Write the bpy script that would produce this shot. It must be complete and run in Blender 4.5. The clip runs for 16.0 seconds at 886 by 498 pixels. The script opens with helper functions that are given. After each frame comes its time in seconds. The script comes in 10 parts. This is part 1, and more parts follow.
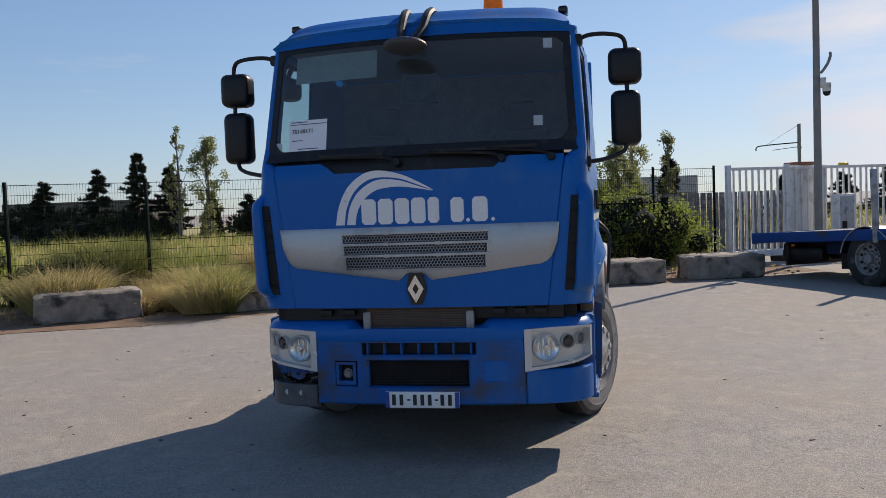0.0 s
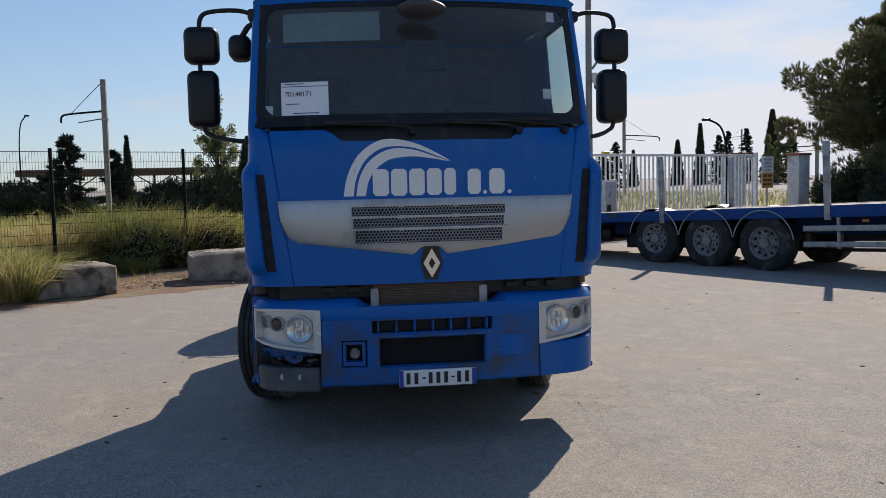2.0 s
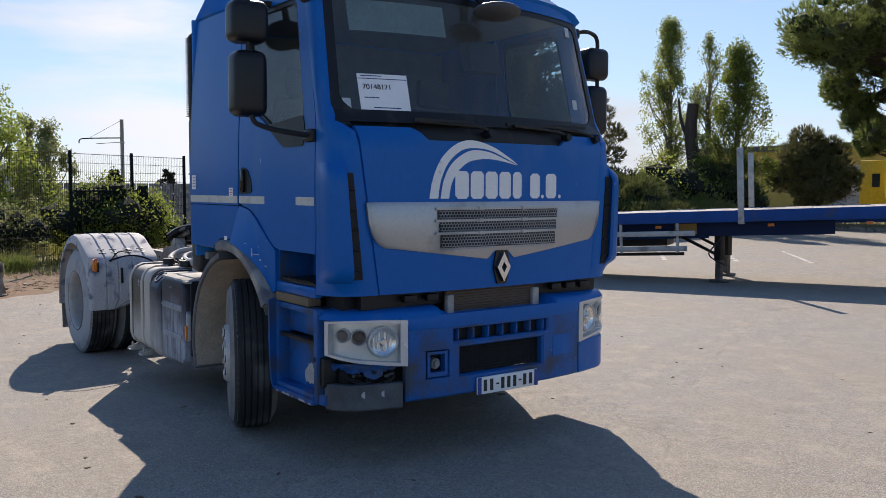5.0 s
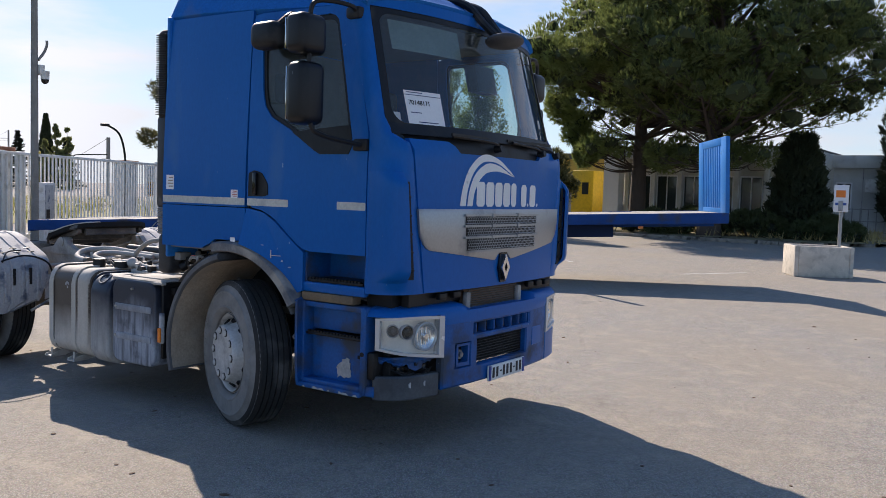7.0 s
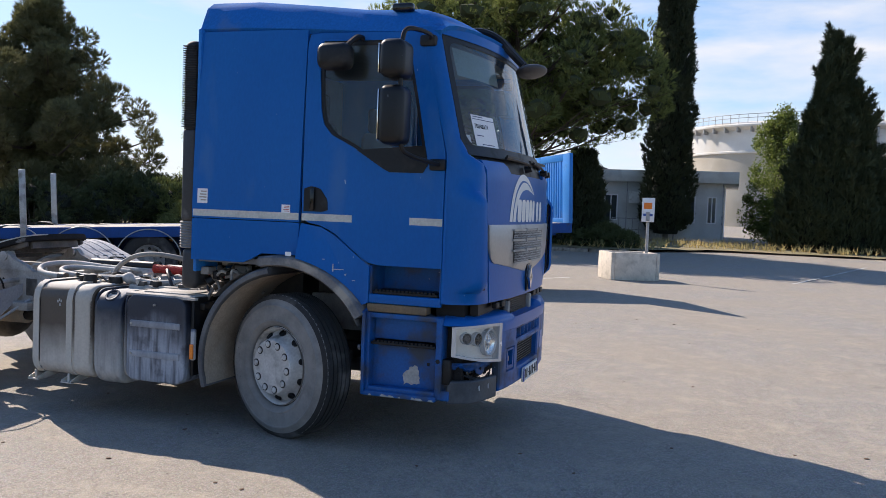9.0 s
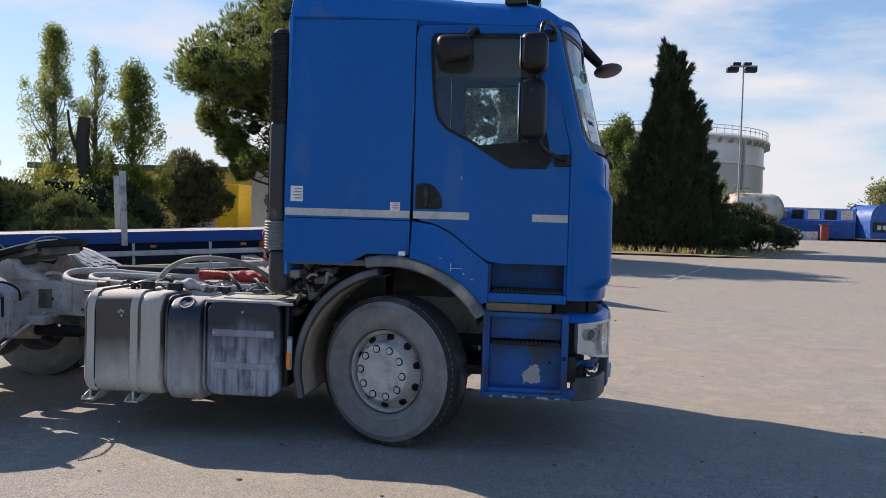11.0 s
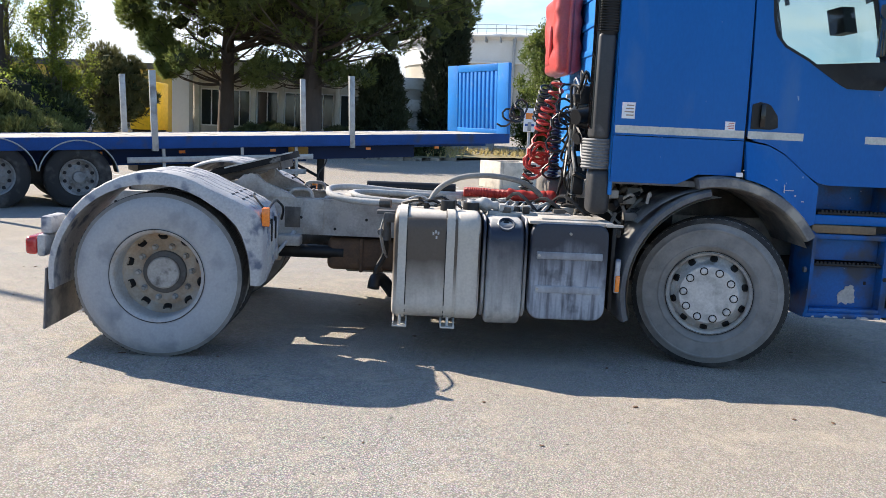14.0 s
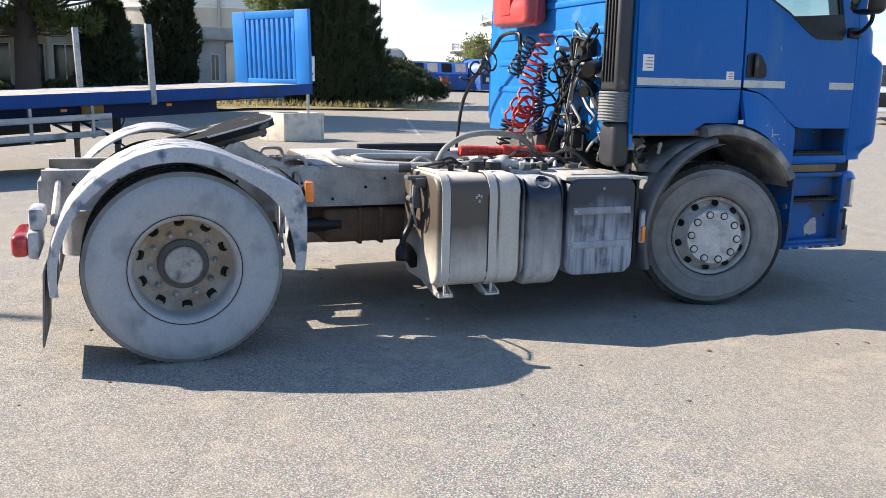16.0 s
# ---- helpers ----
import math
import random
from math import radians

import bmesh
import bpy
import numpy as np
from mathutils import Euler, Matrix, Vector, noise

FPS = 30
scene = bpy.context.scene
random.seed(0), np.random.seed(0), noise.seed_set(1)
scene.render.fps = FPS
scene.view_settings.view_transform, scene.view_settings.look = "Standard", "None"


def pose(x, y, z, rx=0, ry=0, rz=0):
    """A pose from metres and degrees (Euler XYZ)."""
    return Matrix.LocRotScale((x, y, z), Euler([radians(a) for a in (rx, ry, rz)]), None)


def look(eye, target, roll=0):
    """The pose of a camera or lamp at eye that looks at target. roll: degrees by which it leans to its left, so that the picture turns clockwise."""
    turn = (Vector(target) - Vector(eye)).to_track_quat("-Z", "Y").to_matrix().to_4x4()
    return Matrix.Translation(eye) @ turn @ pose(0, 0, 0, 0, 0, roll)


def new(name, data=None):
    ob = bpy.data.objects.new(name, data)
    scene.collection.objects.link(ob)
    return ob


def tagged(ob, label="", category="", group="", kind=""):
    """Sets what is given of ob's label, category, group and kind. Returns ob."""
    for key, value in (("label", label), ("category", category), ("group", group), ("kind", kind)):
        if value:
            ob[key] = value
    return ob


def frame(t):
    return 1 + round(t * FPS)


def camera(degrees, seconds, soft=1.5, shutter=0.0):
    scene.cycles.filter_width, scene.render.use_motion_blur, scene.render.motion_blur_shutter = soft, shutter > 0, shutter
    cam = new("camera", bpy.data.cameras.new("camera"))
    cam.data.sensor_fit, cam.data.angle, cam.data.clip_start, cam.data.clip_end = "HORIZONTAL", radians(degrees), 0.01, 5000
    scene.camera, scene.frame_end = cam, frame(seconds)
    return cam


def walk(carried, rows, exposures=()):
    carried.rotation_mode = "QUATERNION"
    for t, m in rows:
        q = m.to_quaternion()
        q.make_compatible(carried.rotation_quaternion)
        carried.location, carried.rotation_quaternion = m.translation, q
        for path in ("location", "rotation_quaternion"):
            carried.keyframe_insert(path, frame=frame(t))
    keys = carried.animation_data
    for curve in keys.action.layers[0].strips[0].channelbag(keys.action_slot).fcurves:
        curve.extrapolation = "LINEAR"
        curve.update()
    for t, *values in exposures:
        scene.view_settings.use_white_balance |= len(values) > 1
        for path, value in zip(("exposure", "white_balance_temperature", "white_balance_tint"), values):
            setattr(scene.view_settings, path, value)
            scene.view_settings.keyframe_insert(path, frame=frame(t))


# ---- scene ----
cam = camera(54.4, 16.0, soft=0.7, shutter=0.0)
PATH = [
    (0, (1.299, -5.732, 1.787), (0.926, -3.77, 1.687), -2.1),
    (0.5, (0.839, -5.825, 1.814), (0.649, -3.838, 1.691), -2.1),
    (1, (0.359, -5.768, 1.796), (0.209, -3.778, 1.651), -2.3),
    (1.5, (-0.162, -5.736, 1.776), (-0.086, -3.743, 1.626), -1.8),
    (2, (-0.68, -5.625, 1.758), (-0.413, -3.649, 1.603), -1.2),
    (2.5, (-1.181, -5.512, 1.734), (-0.796, -3.553, 1.615), -0.8),
    (3, (-1.72, -5.368, 1.725), (-1.128, -3.462, 1.603), -0.4),
    (3.5, (-2.191, -5.09, 1.716), (-1.394, -3.26, 1.586), -0.1),
    (3.7, (-2.396, -4.991, 1.705), (-1.565, -3.176, 1.575), 0.1),
    (5.8, (-4.443, -3.903, 1.772), (-3.119, -2.411, 1.622), 0.5),
    (6, (-4.653, -3.806, 1.782), (-3.313, -2.33, 1.63), 0.8),
    (6.5, (-5.165, -3.562, 1.794), (-3.675, -2.235, 1.654), 1.5),
    (7, (-5.541, -3.217, 1.767), (-3.895, -2.088, 1.636), 1.7),
    (7.5, (-5.948, -2.879, 1.761), (-4.226, -1.868, 1.634), 2.1),
    (8, (-6.359, -2.489, 1.753), (-4.608, -1.528, 1.639), 2.0),
    (8.5, (-6.632, -2.019, 1.77), (-4.842, -1.132, 1.672), 1.6),
    (9, (-6.881, -1.533, 1.768), (-4.987, -0.897, 1.671), 2.2),
    (9.2, (-6.933, -1.353, 1.734), (-5.018, -0.785, 1.64), 2.5),
    (11.3, (-7.254, 0.868, 1.627), (-5.266, 1.076, 1.553), 1.5),
    (11.5, (-7.264, 1.078, 1.623), (-5.275, 1.269, 1.544), 1.4),
    (12, (-7.268, 1.598, 1.638), (-5.273, 1.695, 1.54), 0.8),
    (12.5, (-7.296, 2.108, 1.681), (-5.3, 2.136, 1.558), 1.0),
    (13, (-7.262, 2.644, 1.634), (-5.266, 2.636, 1.5), 1.5),
    (13.5, (-7.219, 3.148, 1.626), (-5.223, 3.155, 1.486), 1.6),
    (14, (-7.143, 3.722, 1.617), (-5.164, 3.657, 1.336), 2.7),
    (14.5, (-6.997, 4.285, 1.619), (-5.031, 4.071, 1.323), 3.0),
    (15, (-6.877, 4.819, 1.604), (-4.934, 4.458, 1.301), 3.6),
    (15.5, (-6.649, 5.321, 1.603), (-4.716, 4.921, 1.277), 3.8),
    (16, (-6.408, 5.82, 1.618), (-4.579, 5.106, 1.239), 1.3),
]
EXPOSURES = [(t, e, 6680 if t < 9.5 else 6860 if t < 13 else 6680, tint) for t, e, tint in ((0, 0.0, 17), (3.5, 0.08, 15), (6, 0.38, 17), (7, 0.35, 17), (8, 0.42, 17), (9, 0.56, 17), (11.5, 0.40, 17), (12.5, 0.66, 15), (14.5, 1.02, 12), (16, 1.0, 12))]
walk(cam, [(t, look(eye, target, roll)) for t, eye, target, roll in PATH], EXPOSURES)

# ---- world, sun ----
SUN = Vector((0.415, 0.700, 0.580)).normalized()
world = bpy.data.worlds.new("sky")
scene.world = world
world.use_nodes = True
wn, wl = world.node_tree.nodes, world.node_tree.links
wn.clear()
sky = wn.new("ShaderNodeTexSky")
sky.sky_type = "NISHITA"
sky.sun_disc = False
sky.sun_elevation = math.asin(SUN.z)
sky.sun_rotation = math.atan2(SUN.x, SUN.y)
sky.altitude = 20
sky.air_density = 1.0
sky.dust_density = 0.25
sky.ozone_density = 2.5
tc = wn.new("ShaderNodeTexCoord")
sep = wn.new("ShaderNodeSeparateXYZ")
wl.new(tc.outputs["Generated"], sep.inputs[0])
mp = wn.new("ShaderNodeMapping")
mp.inputs["Scale"].default_value = (2.2, 2.2, 9.0)
mp.inputs["Location"].default_value = (0.3, 0.9, 0.2)
wl.new(tc.outputs["Generated"], mp.inputs[0])
cn = wn.new("ShaderNodeTexNoise")
cn.inputs["Scale"].default_value = 1.3
cn.inputs["Detail"].default_value = 7
cn.inputs["Roughness"].default_value = 0.55
wl.new(mp.outputs[0], cn.inputs["Vector"])
# clouds bank over the east, thin out overhead and to the west
east = wn.new("ShaderNodeMath"); east.operation = "MULTIPLY_ADD"
wl.new(sep.outputs["X"], east.inputs[0]); east.inputs[1].default_value = 0.16; wl.new(cn.outputs["Fac"], east.inputs[2])
low = wn.new("ShaderNodeMath"); low.operation = "MULTIPLY_ADD"
wl.new(sep.outputs["Z"], low.inputs[0]); low.inputs[1].default_value = -0.32; wl.new(east.outputs[0], low.inputs[2])
ramp = wn.new("ShaderNodeValToRGB")
ramp.color_ramp.elements[0].position, ramp.color_ramp.elements[1].position = 0.52, 0.72
# one low bank of cloud in the north-north-east
bank = wn.new("ShaderNodeVectorMath"); bank.operation = "DOT_PRODUCT"
wl.new(tc.outputs["Generated"], bank.inputs[0]); bank.inputs[1].default_value = Vector((0.39, 0.91, 0.12)).normalized()
lift = wn.new("ShaderNodeMapRange"); lift.interpolation_type = "SMOOTHSTEP"
lift.inputs[1].default_value, lift.inputs[2].default_value, lift.inputs[4].default_value = 0.955, 0.998, 0.13
wl.new(bank.outputs["Value"], lift.inputs[0])
cover = wn.new("ShaderNodeMath"); cover.operation = "ADD"
wl.new(low.outputs[0], cover.inputs[0]); wl.new(lift.outputs[0], cover.inputs[1])
wl.new(cover.outputs[0], ramp.inputs[0])
mixc = wn.new("ShaderNodeMix"); mixc.data_type = "RGBA"
wl.new(ramp.outputs[0], mixc.inputs["Factor"])
# thin veil over the sky: the bright horizon is held back
den = wn.new("ShaderNodeVectorMath"); den.operation = "MULTIPLY_ADD"
wl.new(sky.outputs[0], den.inputs[0]); den.inputs[1].default_value = (0.085, 0.085, 0.085); den.inputs[2].default_value = (1.0, 1.0, 1.0)
veil = wn.new("ShaderNodeVectorMath"); veil.operation = "DIVIDE"
wl.new(sky.outputs[0], veil.inputs[0]); wl.new(den.outputs[0], veil.inputs[1])
cool = wn.new("ShaderNodeVectorMath"); cool.operation = "MULTIPLY"
wl.new(veil.outputs[0], cool.inputs[0]); cool.inputs[1].default_value = (0.775, 0.935, 1.115)
wl.new(cool.outputs[0], mixc.inputs["A"])
# clouds near the sun's bearing are the brightest
glow = wn.new("ShaderNodeMapRange"); glow.inputs[2].default_value = 0.13
wl.new(lift.outputs[0], glow.inputs[0])
white = wn.new("ShaderNodeMix"); white.data_type = "RGBA"
white.inputs["A"].default_value, white.inputs["B"].default_value = (3.9, 4.2, 4.5, 1), (4.9, 5.25, 5.65, 1)
wl.new(glow.outputs[0], white.inputs["Factor"])
wl.new(white.outputs["Result"], mixc.inputs["B"])
bg = wn.new("ShaderNodeBackground")
bg.inputs["Strength"].default_value = 0.15
wl.new(mixc.outputs["Result"], bg.inputs[0])
wo = wn.new("ShaderNodeOutputWorld")
wl.new(bg.outputs[0], wo.inputs[0])

sl = bpy.data.lights.new("sun", "SUN")
sl.energy, sl.angle, sl.color = 5.0, radians(0.53), (1.0, 0.92, 0.79)
sun = new("sun", sl)
sun.matrix_world = look(SUN * 60, (0, 0, 0))

# ---- materials ----
def mat(name, col, rough=0.6, metal=0.0, col2=None, scale=6.0, amount=0.6, fine=60.0, fine_amt=0.12, bump=0.0, bump_scale=40.0, coat=0.0, rough_var=0.1, dirt=None, dirt_scale=1.7, dirt_lo=0.52, dirt_hi=0.7, random=0.0, stretch=(1, 1, 1), spec=0.5, translucent=0.0, chips=0.0, dirt_rough=0.35):
    m = bpy.data.materials.new(name)
    m.use_nodes = True
    n, l = m.node_tree.nodes, m.node_tree.links
    b = n["Principled BSDF"]
    b.inputs["Roughness"].default_value, b.inputs["Metallic"].default_value = rough, metal
    b.inputs["Coat Weight"].default_value, b.inputs["Coat Roughness"].default_value = coat, 0.08
    b.inputs["Specular IOR Level"].default_value = spec
    co = n.new("ShaderNodeTexCoord")
    ma = n.new("ShaderNodeMapping"); ma.inputs["Scale"].default_value = stretch
    l.new(co.outputs["Object"], ma.inputs[0])
    def noise_tex(s, d=4.0):
        t = n.new("ShaderNodeTexNoise")
        t.inputs["Scale"].default_value, t.inputs["Detail"].default_value = s, d
        l.new(ma.outputs[0], t.inputs["Vector"])
        return t
    c2 = col2 or tuple(0.72 * v for v in col)
    n1, n2 = noise_tex(scale, 5.0), noise_tex(fine, 3.0)
    r1 = n.new("ShaderNodeMapRange"); r1.inputs[1].default_value, r1.inputs[2].default_value = 0.35, 0.68
    r1.inputs[4].default_value = amount
    l.new(n1.outputs["Fac"], r1.inputs[0])
    m1 = n.new("ShaderNodeMix"); m1.data_type = "RGBA"
    m1.inputs["A"].default_value, m1.inputs["B"].default_value = (*col, 1), (*c2, 1)
    l.new(r1.outputs[0], m1.inputs["Factor"])
    r2 = n.new("ShaderNodeMapRange"); r2.inputs[1].default_value, r2.inputs[2].default_value = 0.3, 0.7
    r2.inputs[3].default_value, r2.inputs[4].default_value = 1 - fine_amt, 1 + fine_amt
    l.new(n2.outputs["Fac"], r2.inputs[0])
    m2 = n.new("ShaderNodeMix"); m2.data_type, m2.blend_type = "RGBA", "MULTIPLY"
    m2.inputs["Factor"].default_value = 1
    l.new(m1.outputs["Result"], m2.inputs["A"]); l.new(r2.outputs[0], m2.inputs["B"])
    out = m2.outputs["Result"]
    if dirt:
        nd = noise_tex(dirt_scale, 8.0)
        rd = n.new("ShaderNodeMapRange"); rd.inputs[1].default_value, rd.inputs[2].default_value = dirt_lo, dirt_hi
        l.new(nd.outputs["Fac"], rd.inputs[0])
        m3 = n.new("ShaderNodeMix"); m3.data_type = "RGBA"
        m3.inputs["B"].default_value = (*dirt, 1)
        l.new(rd.outputs[0], m3.inputs["Factor"]); l.new(out, m3.inputs["A"])
        out = m3.outputs["Result"]
        ra = n.new("ShaderNodeMath"); ra.operation, ra.use_clamp = "MULTIPLY_ADD", True
        l.new(rd.outputs[0], ra.inputs[0]); ra.inputs[1].default_value, ra.inputs[2].default_value = dirt_rough, rough
        l.new(ra.outputs[0], b.inputs["Roughness"])
    elif rough_var:
        ra = n.new("ShaderNodeMath"); ra.operation, ra.use_clamp = "MULTIPLY_ADD", True
        l.new(n1.outputs["Fac"], ra.inputs[0]); ra.inputs[1].default_value, ra.inputs[2].default_value = rough_var, rough - rough_var / 2
        l.new(ra.outputs[0], b.inputs["Roughness"])
    if chips:
        nc = noise_tex(26.0, 2.0)
        rc = n.new("ShaderNodeMapRange"); rc.inputs[1].default_value, rc.inputs[2].default_value = 0.755, 0.79
        rc.inputs[4].default_value = chips
        l.new(nc.outputs["Fac"], rc.inputs[0])
        m5 = n.new("ShaderNodeMix"); m5.data_type = "RGBA"
        m5.inputs["B"].default_value = (0.42, 0.47, 0.52, 1)
        l.new(rc.outputs[0], m5.inputs["Factor"]); l.new(out, m5.inputs["A"])
        out = m5.outputs["Result"]
    if random:
        oi = n.new("ShaderNodeObjectInfo"); ge = n.new("ShaderNodeNewGeometry")
        ad = n.new("ShaderNodeMath"); ad.operation = "ADD"
        l.new(oi.outputs["Random"], ad.inputs[0]); l.new(ge.outputs["Random Per Island"], ad.inputs[1])
        rr = n.new("ShaderNodeMapRange"); rr.inputs[2].default_value = 2.0
        rr.inputs[3].default_value, rr.inputs[4].default_value = 1 - random, 1 + random
        l.new(ad.outputs[0], rr.inputs[0])
        m4 = n.new("ShaderNodeMix"); m4.data_type, m4.blend_type = "RGBA", "MULTIPLY"
        m4.inputs["Factor"].default_value = 1
        l.new(out, m4.inputs["A"]); l.new(rr.outputs[0], m4.inputs["B"])
        out = m4.outputs["Result"]
    l.new(out, b.inputs["Base Color"])
    if bump:
        nb = noise_tex(bump_scale, 4.0)
        bu = n.new("ShaderNodeBump"); bu.inputs["Strength"].default_value, bu.inputs["Distance"].default_value = bump, 0.01
        l.new(nb.outputs["Fac"], bu.inputs["Height"]); l.new(bu.outputs[0], b.inputs["Normal"])
    if translucent:
        tr = n.new("ShaderNodeBsdfTranslucent"); ms = n.new("ShaderNodeMixShader")
        l.new(out, tr.inputs[0]); ms.inputs[0].default_value = translucent
        l.new(b.outputs[0], ms.inputs[1]); l.new(tr.outputs[0], ms.inputs[2])
        l.new(ms.outputs[0], n["Material Output"].inputs[0])
    return m


def glass_mat(name, tint, gloss=1.0, rough=0.02, dust=0.0):
    m = bpy.data.materials.new(name)
    m.use_nodes = True
    n, l = m.node_tree.nodes, m.node_tree.links
    n.remove(n["Principled BSDF"])
    t, g, mx, fr = n.new("ShaderNodeBsdfTransparent"), n.new("ShaderNodeBsdfGlossy"), n.new("ShaderNodeMixShader"), n.new("ShaderNodeLayerWeight")
    po, ma = n.new("ShaderNodeMath"), n.new("ShaderNodeMath")
    po.operation, ma.operation = "POWER", "MULTIPLY_ADD"
    po.inputs[1].default_value, ma.inputs[1].default_value, ma.inputs[2].default_value = 5.0, 0.94, 0.05
    t.inputs[0].default_value = (*tint, 1)
    g.inputs["Roughness"].default_value = rough
    g.inputs[0].default_value = (gloss, gloss, gloss, 1)
    fr.inputs[0].default_value = 0.5
    l.new(fr.outputs["Facing"], po.inputs[0]); l.new(po.outputs[0], ma.inputs[0])
    l.new(ma.outputs[0], mx.inputs[0]); l.new(t.outputs[0], mx.inputs[1]); l.new(g.outputs[0], mx.inputs[2])
    out = mx.outputs[0]
    # dust film; its pale colour also stands in for missing sky reflection
    if dust:
        df, md = n.new("ShaderNodeBsdfDiffuse"), n.new("ShaderNodeMixShader")
        df.inputs[0].default_value = (0.42, 0.45, 0.47, 1)
        md.inputs[0].default_value = dust
        l.new(out, md.inputs[1]); l.new(df.outputs[0], md.inputs[2])
        out = md.outputs[0]
    l.new(out, n["Material Output"].inputs[0])
    return m


def caked(name, clean, dust, z0, z1, wander=0.3, rough=0.5, streaks=0.4, scale=2.6, metal=0.0, holes=0.55):
    """A dark surface with road dust caked on it up to a ragged tide line between the heights z0 and z1, and fine run marks."""
    m = bpy.data.materials.new(name)
    m.use_nodes = True
    n, l = m.node_tree.nodes, m.node_tree.links
    b = n["Principled BSDF"]
    b.inputs["Metallic"].default_value = metal
    co, sp = n.new("ShaderNodeTexCoord"), n.new("ShaderNodeSeparateXYZ")
    l.new(co.outputs["Object"], sp.inputs[0])
    def tex(s, stretch, d=5.0):
        ma = n.new("ShaderNodeMapping"); ma.inputs["Scale"].default_value = stretch
        l.new(co.outputs["Object"], ma.inputs[0])
        t = n.new("ShaderNodeTexNoise"); t.inputs["Scale"].default_value, t.inputs["Detail"].default_value = s, d
        l.new(ma.outputs[0], t.inputs["Vector"])
        return t.outputs["Fac"]
    def rng(src, a, bb, c, d):
        r = n.new("ShaderNodeMapRange")
        for i, v in enumerate((a, bb, c, d)):
            r.inputs[i + 1].default_value = v
        l.new(src, r.inputs[0])
        return r.outputs[0]
    def op(kind, a, c):
        o = n.new("ShaderNodeMath"); o.operation = kind
        for i, v in enumerate((a, c)):
            if isinstance(v, float):
                o.inputs[i].default_value = v
            else:
                l.new(v, o.inputs[i])
        return o.outputs[0]
    ragged = op("ADD", sp.outputs["Z"], rng(tex(scale, (1, 1, 0.6), 7.0), 0.25, 0.75, -wander, wander))
    fac = rng(ragged, z0, z1, 1.0, 0.0)
    runs = rng(tex(26.0, (1, 1, 0.10), 3.0), 0.42, 0.66, 1.0, 1.0 - streaks)
    spots = rng(tex(9.0, (1, 1, 0.8), 6.0), 0.56, 0.70, 1.0, 1.0 - holes)
    fac = op("MULTIPLY", op("MULTIPLY", fac, runs), spots)
    # dust settled on level tops
    ge, gs = n.new("ShaderNodeNewGeometry"), n.new("ShaderNodeSeparateXYZ")
    l.new(ge.outputs["Normal"], gs.inputs[0])
    fac = op("MAXIMUM", fac, op("MULTIPLY", rng(gs.outputs["Z"], 0.65, 0.9, 0.0, 0.9), spots))
    mx = n.new("ShaderNodeMix"); mx.data_type = "RGBA"
    mx.inputs["A"].default_value, mx.inputs["B"].default_value = (*clean, 1), (*dust, 1)
    l.new(fac, mx.inputs["Factor"])
    fine = n.new("ShaderNodeMix"); fine.data_type, fine.blend_type = "RGBA", "MULTIPLY"
    fine.inputs["Factor"].default_value = 1
    l.new(mx.outputs["Result"], fine.inputs["A"]); l.new(rng(tex(55.0, (1, 1, 1), 3.0), 0.3, 0.7, 0.93, 1.07), fine.inputs["B"])
    l.new(fine.outputs["Result"], b.inputs["Base Color"])
    l.new(rng(fac, 0.0, 1.0, rough, 0.85), b.inputs["Roughness"])
    return m


BLUE = mat("blue_cab_paint", (0.001, 0.116, 0.405), 0.30, dirt_rough=0.12, col2=(0.001, 0.102, 0.365), scale=1.3, fine_amt=0.05, coat=0.04, spec=0.18, stretch=(1, 1, 0.4), chips=0.7, dirt=(0.045, 0.150, 0.36), dirt_scale=3.0, dirt_lo=0.57, dirt_hi=0.80)
BLUE_WORN = mat("blue_worn_paint", (0.002, 0.100, 0.34), 0.45, spec=0.25, col2=(0.02, 0.06, 0.16), scale=5, coat=0.1, dirt=(0.060, 0.072, 0.095), dirt_scale=5, dirt_lo=0.48, dirt_hi=0.70, bump=0.15, chips=0.6)
# lit copy of the cab blue: sunlight on the rear wall is in the colour
BLUE_LIT = mat("blue_paint_sunlit", (0.010, 0.185, 0.55), 0.45, scale=2, spec=0.3, dirt=(0.06, 0.20, 0.46), dirt_scale=6, dirt_lo=0.62, dirt_hi=0.7)
TRAILER_BLUE = mat("trailer_blue_paint", (0.005, 0.058, 0.235), 0.6, spec=0.25, scale=4, dirt=(0.05, 0.06, 0.085), dirt_scale=3, dirt_lo=0.55)
SILVER = mat("silver_trim", (0.40, 0.41, 0.42), 0.36, 0.75, scale=3, amount=0.3, fine_amt=0.05, dirt=(0.22, 0.22, 0.21), dirt_scale=3.0, dirt_lo=0.54, dirt_hi=0.75)
BLUE_ROOF = mat("chalky_blue_roof_paint", (0.010, 0.140, 0.44), 0.75, spec=0.05, col2=(0.02, 0.15, 0.42), scale=3, dirt=(0.07, 0.16, 0.36), dirt_scale=4)
CHROME = mat("chrome", (0.75, 0.75, 0.76), 0.15, 1.0, amount=0.2)
BLACK = mat("black_plastic", (0.009, 0.009, 0.010), 0.45, scale=8, fine_amt=0.2, bump=0.1, spec=0.35, dirt=(0.04, 0.038, 0.036), dirt_scale=6, dirt_lo=0.56)
BLACK_DEEP = mat("black_cavity", (0.006, 0.006, 0.007), 0.7)
BLACK_GLOSS = mat("black_glossy_plastic", (0.008, 0.008, 0.009), 0.15, bump=0.3, bump_scale=14)
